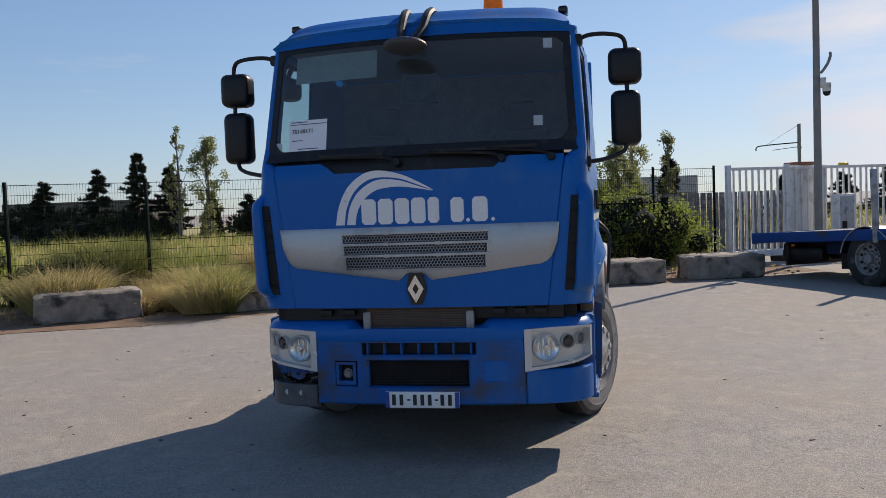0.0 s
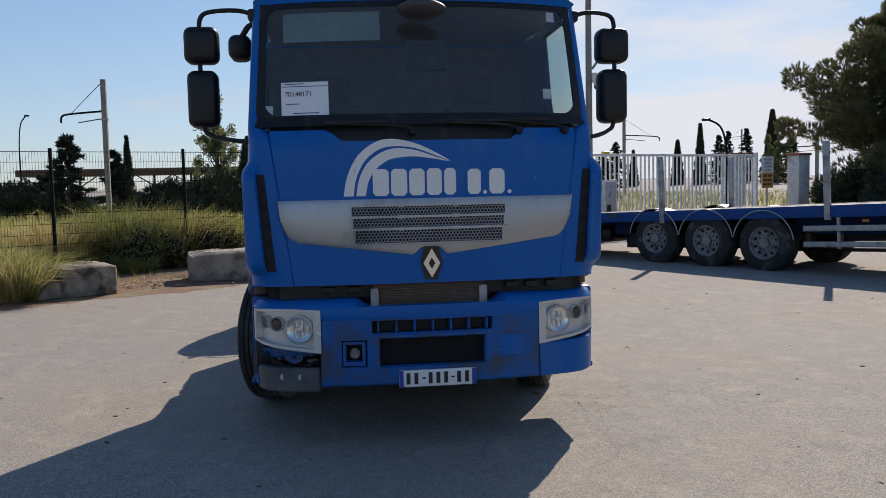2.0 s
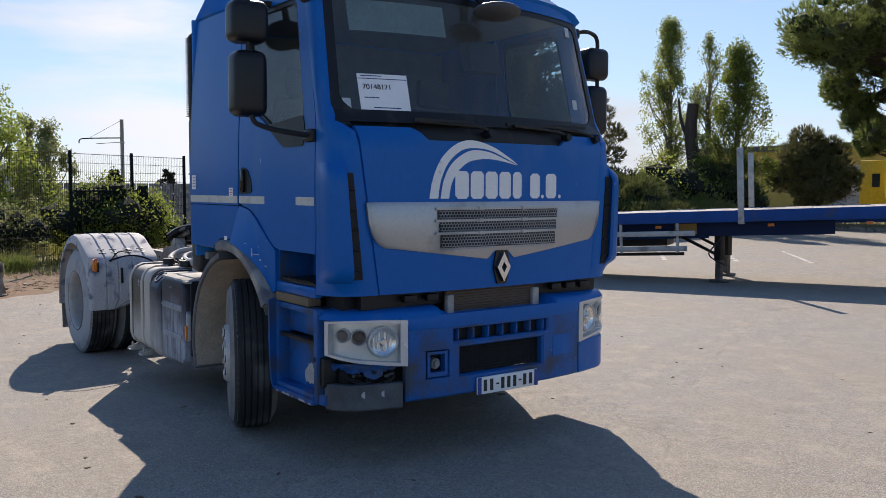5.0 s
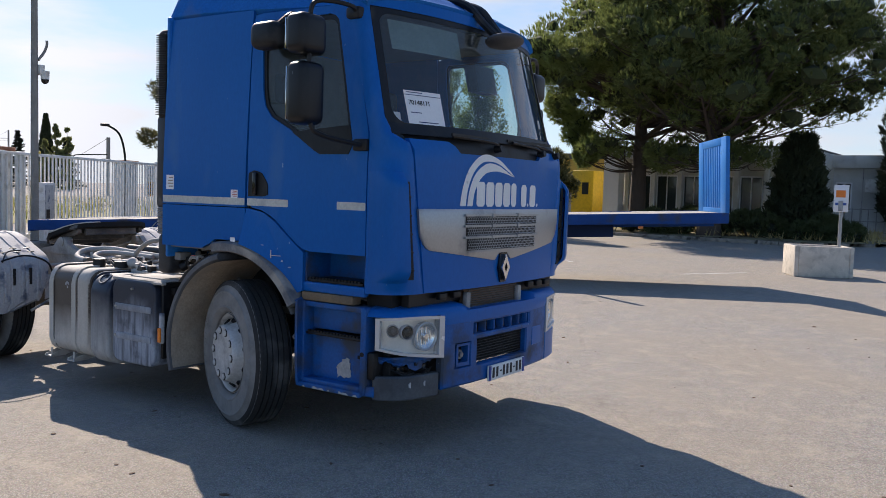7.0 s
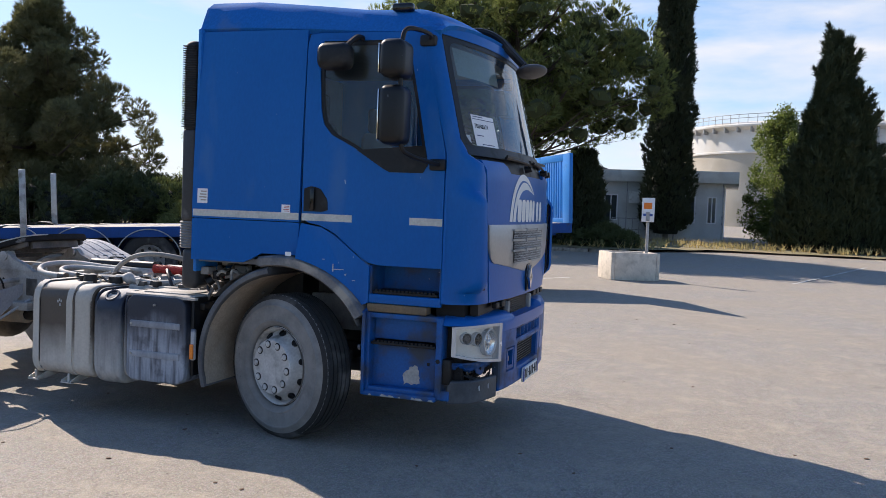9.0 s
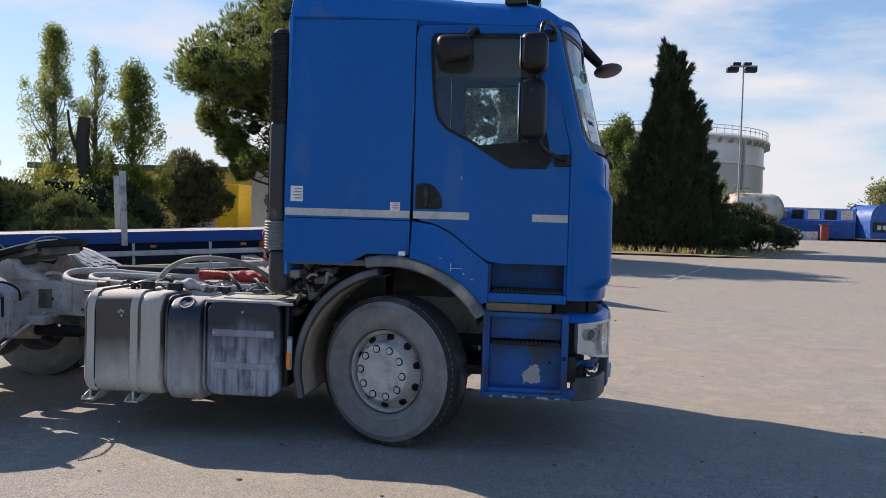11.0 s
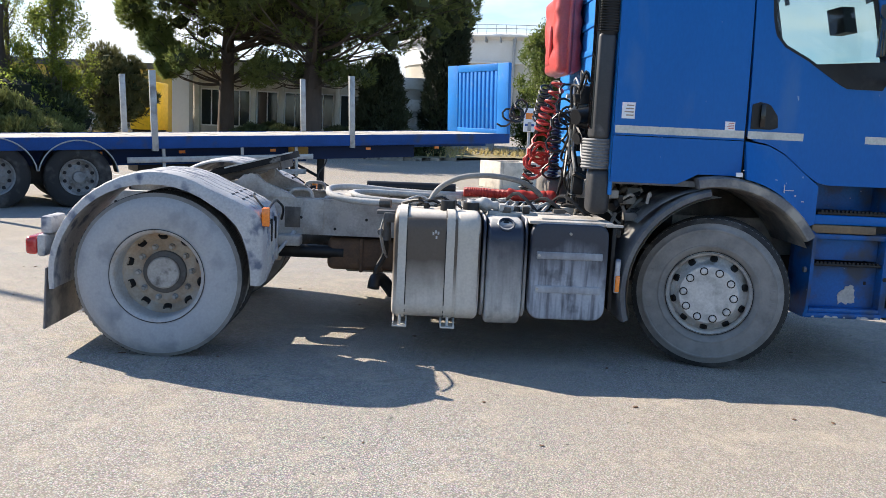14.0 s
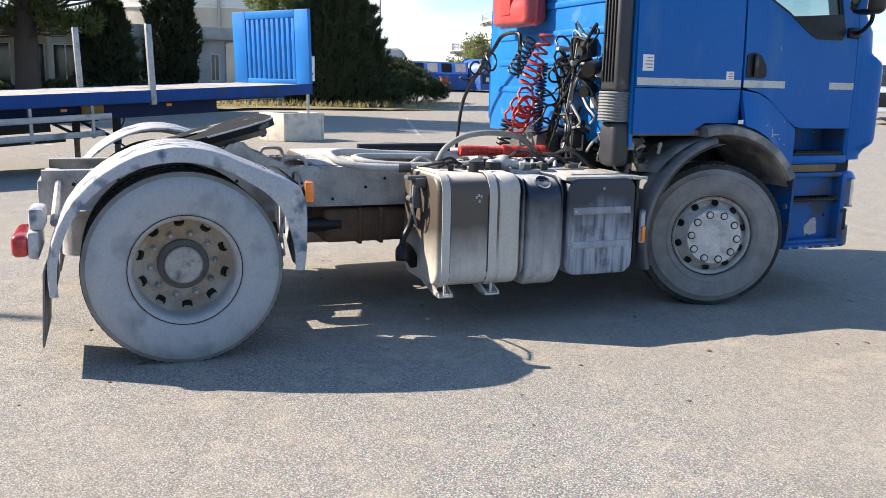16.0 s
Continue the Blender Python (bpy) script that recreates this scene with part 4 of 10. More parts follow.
# white sweeps and letter blocks of the emblem
bm = B()
def sweep(outer, inner):
    n = 26
    o, i = smooth_pts([(*p, 0) for p in outer], 8), smooth_pts([(*p, 0) for p in inner], 8)
    m_ = min(len(o), len(i))
    a = [bm.verts.new(on_hood(p.x, p.y, 0.003)) for p in o[:m_]]
    b = [bm.verts.new(on_hood(p.x, p.y, 0.003)) for p in i[:m_]]
    for k in range(m_ - 1):
        bm.faces.new((a[k], a[k + 1], b[k + 1], b[k]))
sweep([(-0.56, 1.676), (-0.535, 1.80), (-0.47, 1.93), (-0.36, 2.02), (-0.24, 2.047), (-0.08, 2.015), (0.07, 1.945), (0.148, 1.898)],
      [(-0.495, 1.676), (-0.475, 1.79), (-0.42, 1.90), (-0.33, 1.975), (-0.23, 1.998), (-0.09, 1.985), (0.05, 1.935), (0.145, 1.897)])
sweep([(-0.478, 1.676), (-0.455, 1.79), (-0.40, 1.89), (-0.315, 1.955), (-0.22, 1.985), (-0.09, 1.973), (0.04, 1.93), (0.14, 1.896)],
      [(-0.415, 1.676), (-0.395, 1.77), (-0.345, 1.85), (-0.27, 1.905), (-0.19, 1.925), (-0.09, 1.93), (0.03, 1.915), (0.135, 1.895)])
pieces("emblem_sweep", bm, WHITE, HOOD, "white curved sweep")
bm = B()
for x0, x1, z0, z1 in ((-0.368, -0.262, 1.674, 1.85), (-0.248, -0.142, 1.674, 1.85), (-0.128, -0.026, 1.674, 1.85), (-0.012, 0.088, 1.674, 1.85), (0.104, 0.183, 1.674, 1.85), (0.262, 0.352, 1.674, 1.842), (0.366, 0.392, 1.674, 1.70), (0.410, 0.515, 1.674, 1.842), (0.535, 0.562, 1.674, 1.70)):
    r = min(0.02, (x1 - x0) / 3)
    pts = [(x0 + r, z0), (x1 - r, z0), (x1, z0 + r), (x1, z1 - r), (x1 - r, z1), (x0 + r, z1), (x0, z1 - r), (x0, z0 + r)]
    bm.faces.new([bm.verts.new(on_hood(x, z, 0.003)) for x, z in pts])
pieces("emblem_block", bm, WHITE, HOOD, "white block shape")

# windscreen, its black frame, wiper cowl and wipers
def ws_pt(k, v, d=0.0):
    z = 2.165 + 0.83 * v
    xm = 1.125 - 0.045 * v
    x = k * xm
    return (x, y_front(x, z) + d, z)


bm = patch(B(), lin(-0.955, 0.955, 24), lin(0.06, 0.945, 10), lambda k, v: ws_pt(k, v, 0.006))
ws = part("windscreen", bm, GLASS, TRUCK, "large tinted curved windscreen")
ws.visible_shadow = False
bm = B()
for k0, k1, v0, v1 in ((-1.0, 1.0, -0.03, 0.062), (-1.0, 1.0, 0.943, 1.02), (-1.0, -0.953, 0.06, 0.945), (0.953, 1.0, 0.06, 0.945)):
    nk = 24 if k1 - k0 > 1 else 1
    patch(bm, lin(k0, k1, nk), lin(v0, v1, 1 if nk > 1 else 10), lambda k, v: ws_pt(k, v, 0.0), lambda k, v: ws_pt(k, v, 0.02))
for sx in (-1, 1):
    for v0, sv in ((0.06, 1), (0.945, -1)):
        rk, rv = 0.095, 0.155 if sv > 0 else 0.10
        cor = bm.verts.new(ws_pt(sx * 0.957, v0 - 0.004 * sv, -0.001))
        arc = [bm.verts.new(ws_pt(sx * (0.957 - rk + rk * math.cos(a)), v0 + sv * (rv - rv * math.sin(a)), -0.001)) for a in lin(0, math.pi / 2, 8)]
        for p, q in zip(arc, arc[1:]):
            bm.faces.new((cor, p, q))
part("windscreen_frame", bm, BLACK, ws, "black windscreen rubber")
bm = B()
patch(bm, lin(-1.03, 1.03, 24), [2.02, 2.06, 2.12, 2.17], lambda x, z: (x, y_front(x, z) + 0.03, z))
part("wiper_cowl", bm, BLACK, TRUCK, "black wiper cowl")
for x0, x1, z0, z1 in ((-0.10, -0.62, 2.135, 2.15), (0.62, 0.12, 2.135, 2.155), (0.95, 0.45, 2.14, 2.165)):
    bm = B()
    tube(bm, smooth_pts([(x0, y_front(x0, 2.1) - 0.02, 2.10), (x0 * 0.8 + x1 * 0.2, y_front(x0, 2.13) - 0.03, z0), (x1, y_front(x1, z1) - 0.02, z1)], 5), 0.011, 6)
    box(bm, min(x0, x1) - 0.05, max(x0, x1) - 0.1, y_front((x0 + x1) / 2, 2.16) - 0.022, y_front((x0 + x1) / 2, 2.16) - 0.008, z1, z1 + 0.02)
    cyl(bm, (x0, y_front(x0, 2.08) + 0.02, 2.09), (x0, y_front(x0, 2.08) - 0.035, 2.10), 0.03, 0.024, 12)
    part("wiper", bm, BLACK, TRUCK, "black windscreen wiper")

# roof
bm = B()
ys = [0.30, 0.36, 0.42, 0.5, 0.62, 0.8, 1.1, 1.5, 2.0, 2.3, 2.37, 2.405]
ths = lin(0, 1, 28)
def roof_pt(y, k):
    """Section across the roof at the depth y, bulging forward along the windscreen's bow."""
    zt = 3.06 + 0.140 * smoothstep(0.26, 0.60, y) + 0.05 * smoothstep(1.0, 2.2, y)
    a = -1 + 2 * k
    yb = y + (0.17 * (abs(a) ** 2.2)) * (1 - smoothstep(0.35, 1.0, y))
    xe = x_side(yb, 3.0) - 0.005
    e = abs(a)
    zr = 3.005 + 0.05 * smoothstep(0.8, 2.0, y) + (zt - 3.005) * (1 - e ** 16) + 0.025 * (1 - e * e)
    x = a * xe
    return (x, yb, zr)
patch(bm, ys, ths, roof_pt, lambda y, k: (roof_pt(y, k)[0] * 0.97, roof_pt(y, k)[1] + 0.02, roof_pt(y, k)[2] - 0.035))
part("roof", bm, BLUE_ROOF, TRUCK, "blue cab roof")
bm = B()
patch(bm, lin(-1.08, 1.08, 24), lin(0, 1, 4), lambda x, k: (x, y_front(x, 2.99) - 0.008 + 0.02 * k, 2.985 + 0.075 * k), lambda x, k: (x, y_front(x, 2.99) + 0.04 + 0.02 * k, 2.985 + 0.075 * k))
part("roof_front_rail", bm, BLUE, TRUCK)
# rear wall of the cab and its ribs, sunlight painted in as a lighter blue
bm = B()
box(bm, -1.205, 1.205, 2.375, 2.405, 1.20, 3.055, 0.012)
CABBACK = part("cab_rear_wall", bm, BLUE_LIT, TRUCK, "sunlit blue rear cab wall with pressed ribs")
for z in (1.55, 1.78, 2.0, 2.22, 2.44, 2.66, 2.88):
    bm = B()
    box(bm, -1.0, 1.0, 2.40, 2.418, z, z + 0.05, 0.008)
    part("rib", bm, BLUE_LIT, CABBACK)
# floor, dashboard, seats, steering wheel
bm = B()
box(bm, -1.17, 1.17, 0.96, 2.38, 1.28, 1.32)
box(bm, -0.85, 0.85, 0.40, 0.96, 1.28, 1.32)
box(bm, -1.15, 1.15, 2.30, 2.36, 1.32, 2.98)
box(bm, -1.10, 1.10, 0.5, 2.36, 3.0, 3.02)
part("cab_lining", bm, INTERIOR, TRUCK)
bm = B()
patch(bm, lin(-1.12, 1.12, 16), [0, 0.3, 1], lambda x, k: (x, y_front(x, 2.17) + 0.05 + 0.48 * k, 2.14 + 0.05 * k - 0.02 * abs(x)))
box(bm, -1.12, 1.12, 0.55, 0.75, 1.45, 2.15, 0.05)
part("dashboard", bm, INTERIOR, TRUCK, "grey dashboard")
for x in (-0.6, 0.6):
    bm = B()
    box(bm, x - 0.25, x + 0.25, 1.15, 1.70, 1.62, 1.80, 0.06, 3)
    box(bm, x - 0.25, x + 0.25, 1.60, 1.74, 1.75, 2.42, 0.06, 3)
    box(bm, x - 0.15, x + 0.15, 1.63, 1.72, 2.42, 2.65, 0.05, 3)
    part("seat", bm, SEAT, TRUCK, "dark fabric cab seat")
bm = B()
tube(bm, [(0.6 + 0.23 * math.cos(a), 0.86 + 0.09 * math.sin(a), 2.02 + 0.21 * math.sin(a)) for a in lin(0, 2 * math.pi, 28)], 0.016, 8, False)
tube(bm, [(0.6, 0.80, 1.9), (0.6, 0.86, 2.02)], 0.05, 10)
part("steering_wheel", bm, BLACK, TRUCK)
# sun blinds, papers behind the glass
bm = B()
patch(bm, lin(-0.93, -0.28, 8), [2.72, 2.92], lambda x, z: (x, y_front(x, z) + 0.05, z))
part("sun_blind", bm, mat("pale_blind", (0.30, 0.34, 0.34), 0.8), TRUCK, "pale sun blind behind the windscreen")
bm = B()
patch(bm, lin(-0.10, 0.16, 4), [2.52, 2.72], lambda x, z: (x, y_front(x, z) + 0.06, z), lambda x, z: (x, y_front(x, z) + 0.16, z))
part("camera_box", bm, BLACK, TRUCK, "dark box behind the windscreen")


def on_ws(x, z, d=-0.001):
    return (x, y_front(x, z) + d, z)


bm = patch(B(), lin(-0.949, -0.638, 4), lin(2.215, 2.44, 3), lambda x, z: on_ws(x, z, 0.003))
ticket = part("stock_ticket", bm, PAPER, ws, "white stock sheet taped in the windscreen")
bm = patch(B(), lin(-0.945, -0.642, 4), [2.408, 2.413], lambda x, z: on_ws(x, z, 0.0015))
for x0, x1, z in ((-0.93, -0.80, 2.425), (-0.92, -0.83, 2.29), (-0.87, -0.70, 2.228)):
    patch(bm, [x0, x1], [z, z + 0.006], lambda x, zz: on_ws(x, zz, 0.0015))
pieces("ticket_line", bm, mat("ticket_blue", (0.05, 0.06, 0.16), 0.6), ticket)
me = text_mesh("70148171", 0.045, "ticket_number")
for v in me.vertices:
    x, z = -0.925 + v.co.x, 2.345 + v.co.y
    v.co = Vector((x, y_front(x, z) + 0.001 - v.co.z, z))
me.materials.append(INK)
o = new("ticket_number", me)
o.parent = ticket
for x, z in ((-1.035, 2.25), (0.93, 2.90), (1.06, 2.92), (0.86, 2.35)):
    bm = patch(B(), [x - 0.03, x + 0.03], [z - 0.035, z + 0.035], lambda a, b: on_ws(a, b, 0.003))
    part("windscreen_sticker", bm, mat("pale_sticker", (0.45, 0.5, 0.52), 0.5), ws)

# ---- bumper ----
def plan(u):
    """Plan line of the bumper: u runs from side to side round the corners."""
    s, a = (1 if u >= 0 else -1), abs(u)
    if a <= 0.95:
        return Vector((u, 0.01 + 0.09 * (a / 0.95) ** 3, 0))
    t = min((a - 0.95) / 0.40, 1)
    p = Vector((0.95, 0.10)) * (1 - t) ** 2 + Vector((1.165, 0.15)) * 2 * t * (1 - t) + Vector((1.19, 0.37)) * t * t
    return Vector((s * p.x, p.y, 0))


def plan_n(u):
    d = (plan(u + 0.01) - plan(u - 0.01)).normalized()
    return Vector((-d.y, d.x, 0))


def on_bumper(u, z, off):
    """off: metres behind the bumper's skin."""
    p = plan(u) + plan_n(u) * off
    return (p.x, p.y, z)


def bent(bm, u0, u1, z0, z1, off=0.0, depth=0.06, zc=None, r=0.01):
    n = max(2, int((u1 - u0) / 0.05))
    vs = [z0, z0 + r, z1 - r, z1]
    o = lambda z: off + (r * 0.8 if z in (z0, z1) else 0)
    ul = [u0, u0 + min(0.008, (u1 - u0) / 4)] + lin(u0, u1, n)[1:-1] + [u1 - min(0.008, (u1 - u0) / 4), u1]
    return patch(bm, ul, vs, lambda u, z: on_bumper(u, z, o(z) + (r * 0.8 if u in (u0, u1) else 0)), lambda u, z: on_bumper(u, z, off + depth))


bm = B()
us = lin(-1.33, 1.33, 48)
prof = [(0.0, 0.865), (-0.006, 0.90), (0.0, 0.95), (0.02, 0.98), (0.06, 0.995), (0.15, 1.005)]
def beam(u, k):
    off, z = prof[k]
    if abs(u) > 0.745 and z < 0.94:
        z = 0.94
    dip = 0.055 * (1 - smoothstep(0.42, 0.5, abs(u))) if k >= 3 else 0
    return on_bumper(u, z - dip, off)
patch(bm, us, list(range(6)), beam, lambda u, k: (beam(u, k)[0] * 0.97, beam(u, k)[1] + 0.06, beam(u, k)[2] - 0.012))
part("bumper_top", bm, BLUE, TRUCK, "blue upper bumper beam")
def holed(bm, us, zs, holes, off=0.0, depth=0.06, lip=0.012):
    """A bent plate with openings: cells inside a hole (u0, u1, z0, z1) are left out, and their rims turn inwards."""
    def keep(i, j):
        if not (0 <= i < len(us) - 1 and 0 <= j < len(zs) - 1):
            return False
        u, z = (us[i] + us[i + 1]) / 2, (zs[j] + zs[j + 1]) / 2
        return not any(a < u < b and c < z < d for a, b, c, d in holes)
    def rim(i, j):
        return any(not keep(a, b) for a in (i - 1, i) for b in (j - 1, j))
    front = [[bm.verts.new(on_bumper(u, z, off + (lip if rim(i, j) else 0.0))) for j, z in enumerate(zs)] for i, u in enumerate(us)]
    back = [[bm.verts.new(on_bumper(u, z, off + depth)) for z in zs] for u in us]
    for i in range(len(us) - 1):
        for j in range(len(zs) - 1):
            if not keep(i, j):
                continue
            bm.faces.new((front[i][j], front[i + 1][j], front[i + 1][j + 1], front[i][j + 1]))
            bm.faces.new((back[i][j + 1], back[i + 1][j + 1], back[i + 1][j], back[i][j]))
            for (a, b), (c, d), (e, f) in (((i, j), (i + 1, j), (i, j - 1)), ((i + 1, j), (i + 1, j + 1), (i + 1, j)), ((i + 1, j + 1), (i, j + 1), (i, j + 1)), ((i, j + 1), (i, j), (i - 1, j))):
                if not keep(e, f):
                    bm.faces.new((front[c][d], front[a][b], back[a][b], back[c][d]))
    bmesh.ops.delete(bm, geom=[v for v in bm.verts if not v.link_faces], context="VERTS")
    return bm


openings = [(-0.602, -0.440, 0.550, 0.722), (-0.352, 0.355, 0.545, 0.728), (-0.40, 0.405, 0.768, 0.850)]
uu = sorted(set(lin(-0.742, 0.742, 24) + [v + e for a, b, _, _ in openings for v in (a, b) for e in (-0.014, 0.0, 0.014)] + [-0.728, 0.728]))
zz = sorted(set([0.42, 0.434, 0.50, 0.62, 0.66, 0.854, 0.868] + [v + e for _, _, a, b in openings for v in (a, b) for e in (-0.014, 0.0, 0.014)]))
uu = [u for k, u in enumerate(uu) if k == 0 or u - uu[k - 1] > 0.004]
zz = [z for k, z in enumerate(zz) if k == 0 or z - zz[k - 1] > 0.003]
part("bumper_skin", holed(B(), uu, zz, openings), BLUE_WORN, TRUCK, "scratched blue bumper skin with openings")
bm = B()
bent(bm, 0.745, 1.335, 0.42, 0.655)
part("bumper_corner", bm, BLUE, TRUCK, "intact blue bumper corner")
bm = B()
bent(bm, 0.45, 0.63, 0.575, 0.73, -0.004, 0.012)
part("tow_cover", bm, BLUE, TRUCK)
bm = B()
for k in range(7):
    u = -0.36 + k * 0.122
    bent(bm, u - 0.009, u + 0.009, 0.768, 0.85, 0.012, 0.06)
pieces("intake_vane", bm, BLUE_WORN, TRUCK)
bm = B()
bent(bm, -0.42, 0.42, 0.76, 0.86, 0.075, 0.02); bent(bm, -0.37, 0.37, 0.54, 0.74, 0.085, 0.02)
bent(bm, -0.62, -0.43, 0.54, 0.74, 0.085, 0.02)
box(bm, -1.08, 1.08, 0.24, 0.45, 0.50, 1.10)
part("bumper_cavity", bm, BLACK_DEEP, TRUCK)
bm = B()
for k in range(44):
    x = -0.345 + k * 0.0161
    cyl(bm, (x, plan(x).y + 0.05, 0.55), (x, plan(x).y + 0.05, 0.732), 0.0035, seg=5, caps=False)
for k in range(9):
    z = 0.56 + k * 0.02
    tube(bm, [(x, plan(x).y + 0.047, z) for x in lin(-0.35, 0.35, 8)], 0.0035, 5, False)
part("lower_grille", bm, BLACK, TRUCK, "black lower grille wires")
# tow eye socket
bm = ring_plate(B(), [(-0.595, 0.557), (-0.448, 0.557), (-0.448, 0.717), (-0.595, 0.717)], [(-0.575, 0.585), (-0.468, 0.585), (-0.468, 0.70), (-0.575, 0.70)], lambda u, z, d: on_bumper(u, z, 0.004 + d), 0.06, 1)
tow = part("tow_socket", bm, BLUE_WORN, TRUCK, "scuffed tow eye socket frame")
bm = B()
cyl(bm, (-0.515, 0.06, 0.635), (-0.515, 0.11, 0.635), 0.034, seg=16); cyl(bm, (-0.515, 0.045, 0.635), (-0.515, 0.07, 0.635), 0.02, seg=12)
part("tow_eye", bm, ARCH, tow)
# number plate: blank white plate with dark bars, blue ends
bm = B()
box(bm, -0.232, 0.288, -0.014, 0.004, 0.405, 0.518, 0.006)
plate = part("number_plate", bm, WHITE, TRUCK, "white number plate with blue ends")
bm = B()
for x0, x1, z0, z1 in ((-0.184, -0.158, 0.425, 0.50), (-0.131, -0.105, 0.425, 0.50), (-0.078, -0.055, 0.458, 0.468), (-0.036, -0.010, 0.425, 0.50), (0.016, 0.042, 0.425, 0.50), (0.068, 0.094, 0.425, 0.50), (0.116, 0.139, 0.458, 0.468), (0.156, 0.182, 0.425, 0.50), (0.209, 0.235, 0.425, 0.50)):
    box(bm, x0, x1, -0.017, -0.012, z0, z1)
pieces("plate_bar", bm, INK, plate)
bm = B()
box(bm, -0.231, -0.203, -0.0165, -0.012, 0.407, 0.516); box(bm, 0.257, 0.287, -0.0165, -0.012, 0.407, 0.516)
pieces("plate_end", bm, mat("plate_blue", (0.02, 0.06, 0.30), 0.5), plate)
# broken passenger corner: lower strip, torn dark film, bracket
bm = B()
bent(bm, -1.30, -0.755, 0.385, 0.545, 0.012, 0.05)
part("bumper_corner_strip", bm, mat("scuffed_dark_plastic", (0.045, 0.05, 0.058), 0.5, col2=(0.13, 0.14, 0.15), scale=6, bump=0.2), TRUCK, "scuffed dark remains of the broken bumper corner")
def torn(u, v, top, depth, off, seed):
    """A strip hanging down from the height top, with a ragged lower edge."""
    rag = 0.5 + 0.5 * noise.noise(Vector((u * 7.0, seed, 0))) + 0.35 * noise.noise(Vector((u * 23.0, seed, 3)))
    return on_bumper(u, top - depth * v * max(0.15, rag), off + 0.03 * noise.noise(Vector((u * 9, v * 3, seed))) + 0.02 * v)
bm = B()
patch(bm, lin(-1.27, -0.76, 30), lin(0, 1, 5), lambda u, v: torn(u, v, 0.672, 0.12, 0.035, 2.0), lambda u, v: torn(u, v, 0.672, 0.12, 0.042, 2.0))
part("torn_skin", bm, BLUE_WORN, TRUCK, "torn blue remains of the bumper skin under the headlamp")
bm = B()
patch(bm, lin(-1.22, -0.78, 26), lin(0, 1, 6), lambda u, v: torn(u, v, 0.64, 0.17, 0.085, 5.0), lambda u, v: torn(u, v, 0.64, 0.17, 0.090, 5.0))
part("torn_liner", bm, BLACK_GLOSS, TRUCK, "torn glossy black liner in the broken corner")
bm = B()
for k, (u0, u1) in enumerate(((-1.20, -0.95), (-1.10, -0.82), (-0.98, -0.80))):
    a, b = Vector(on_bumper(u0, 0.60 - 0.02 * k, 0.07)), Vector(on_bumper(u1, 0.555 + 0.015 * k, 0.05))
    tube(bm, smooth_pts([a, (a + b) / 2 + Vector((0, -0.03, -0.03 - 0.01 * k)), b], 6), 0.006, 6)
pieces("loose_wire", bm, BLACKHOSE, TRUCK)
bm = B()
bent(bm, -1.345, -1.28, 0.405, 0.475, 0.0, 0.03)
part("bumper_end", bm, BLUE_WORN, TRUCK, "scraped blue end of the broken bumper")
bm = B()
slab(bm, [(-1.02, 0.655), (-0.86, 0.655), (-0.88, 0.585), (-0.93, 0.565), (-0.99, 0.59)], 0.055, 0.063, lambda u, v, d: on_bumper(u, v, d))
tab = part("lamp_bracket", bm, BLUE_WORN, TRUCK, "bent blue lamp bracket with a hole")
p_ = Vector(on_bumper(-0.93, 0.615, 0.052))
part("bracket_hole", cyl(B(), p_, p_ + Vector((0, 0.006, 0)), 0.016, seg=12), BLACK_DEEP, tab)
bm = B()
for u, z in ((-0.88, 0.485), (-1.0, 0.485)):
    p = Vector(on_bumper(u, z, 0.012)); cyl(bm, p, p + Vector((0, 0.02, 0)), 0.02, seg=12)
pieces("corner_bolt", bm, FENDER, TRUCK)
part("corner_bracket", box(B(), -1.18, -1.05, 0.30, 0.36, 0.52, 0.70, 0.01), BLACK, TRUCK)
# radiator core above the bumper
bm = B()
box(bm, -0.38, 0.38, 0.13, 0.17, 0.93, 1.085, 0.006)
rad = part("radiator", bm, RUST, TRUCK, "dusty brown radiator core")
for k in range(8):
    bm = B()
    box(bm, -0.33, 0.33, 0.118, 0.132, 0.945 + k * 0.017, 0.952 + k * 0.017)
    part("fin", bm, GREASE, rad)
bm = B()
for x in (-0.375, 0.36):
    box(bm, x - 0.025, x + 0.03, 0.09, 0.13, 0.935, 1.06, 0.01)
pieces("radiator_bracket", bm, CHASSIS, rad)
bm = B()
for x in (-0.72, -0.55, 0.52, 0.66, 0.8):
    box(bm, x, x + 0.09, 0.10, 0.14, 1.03, 1.075, 0.008)
box(bm, -1.0, 1.0, 0.16, 0.22, 1.0, 1.09)
part("front_bracket", bm, BLACK, TRUCK)

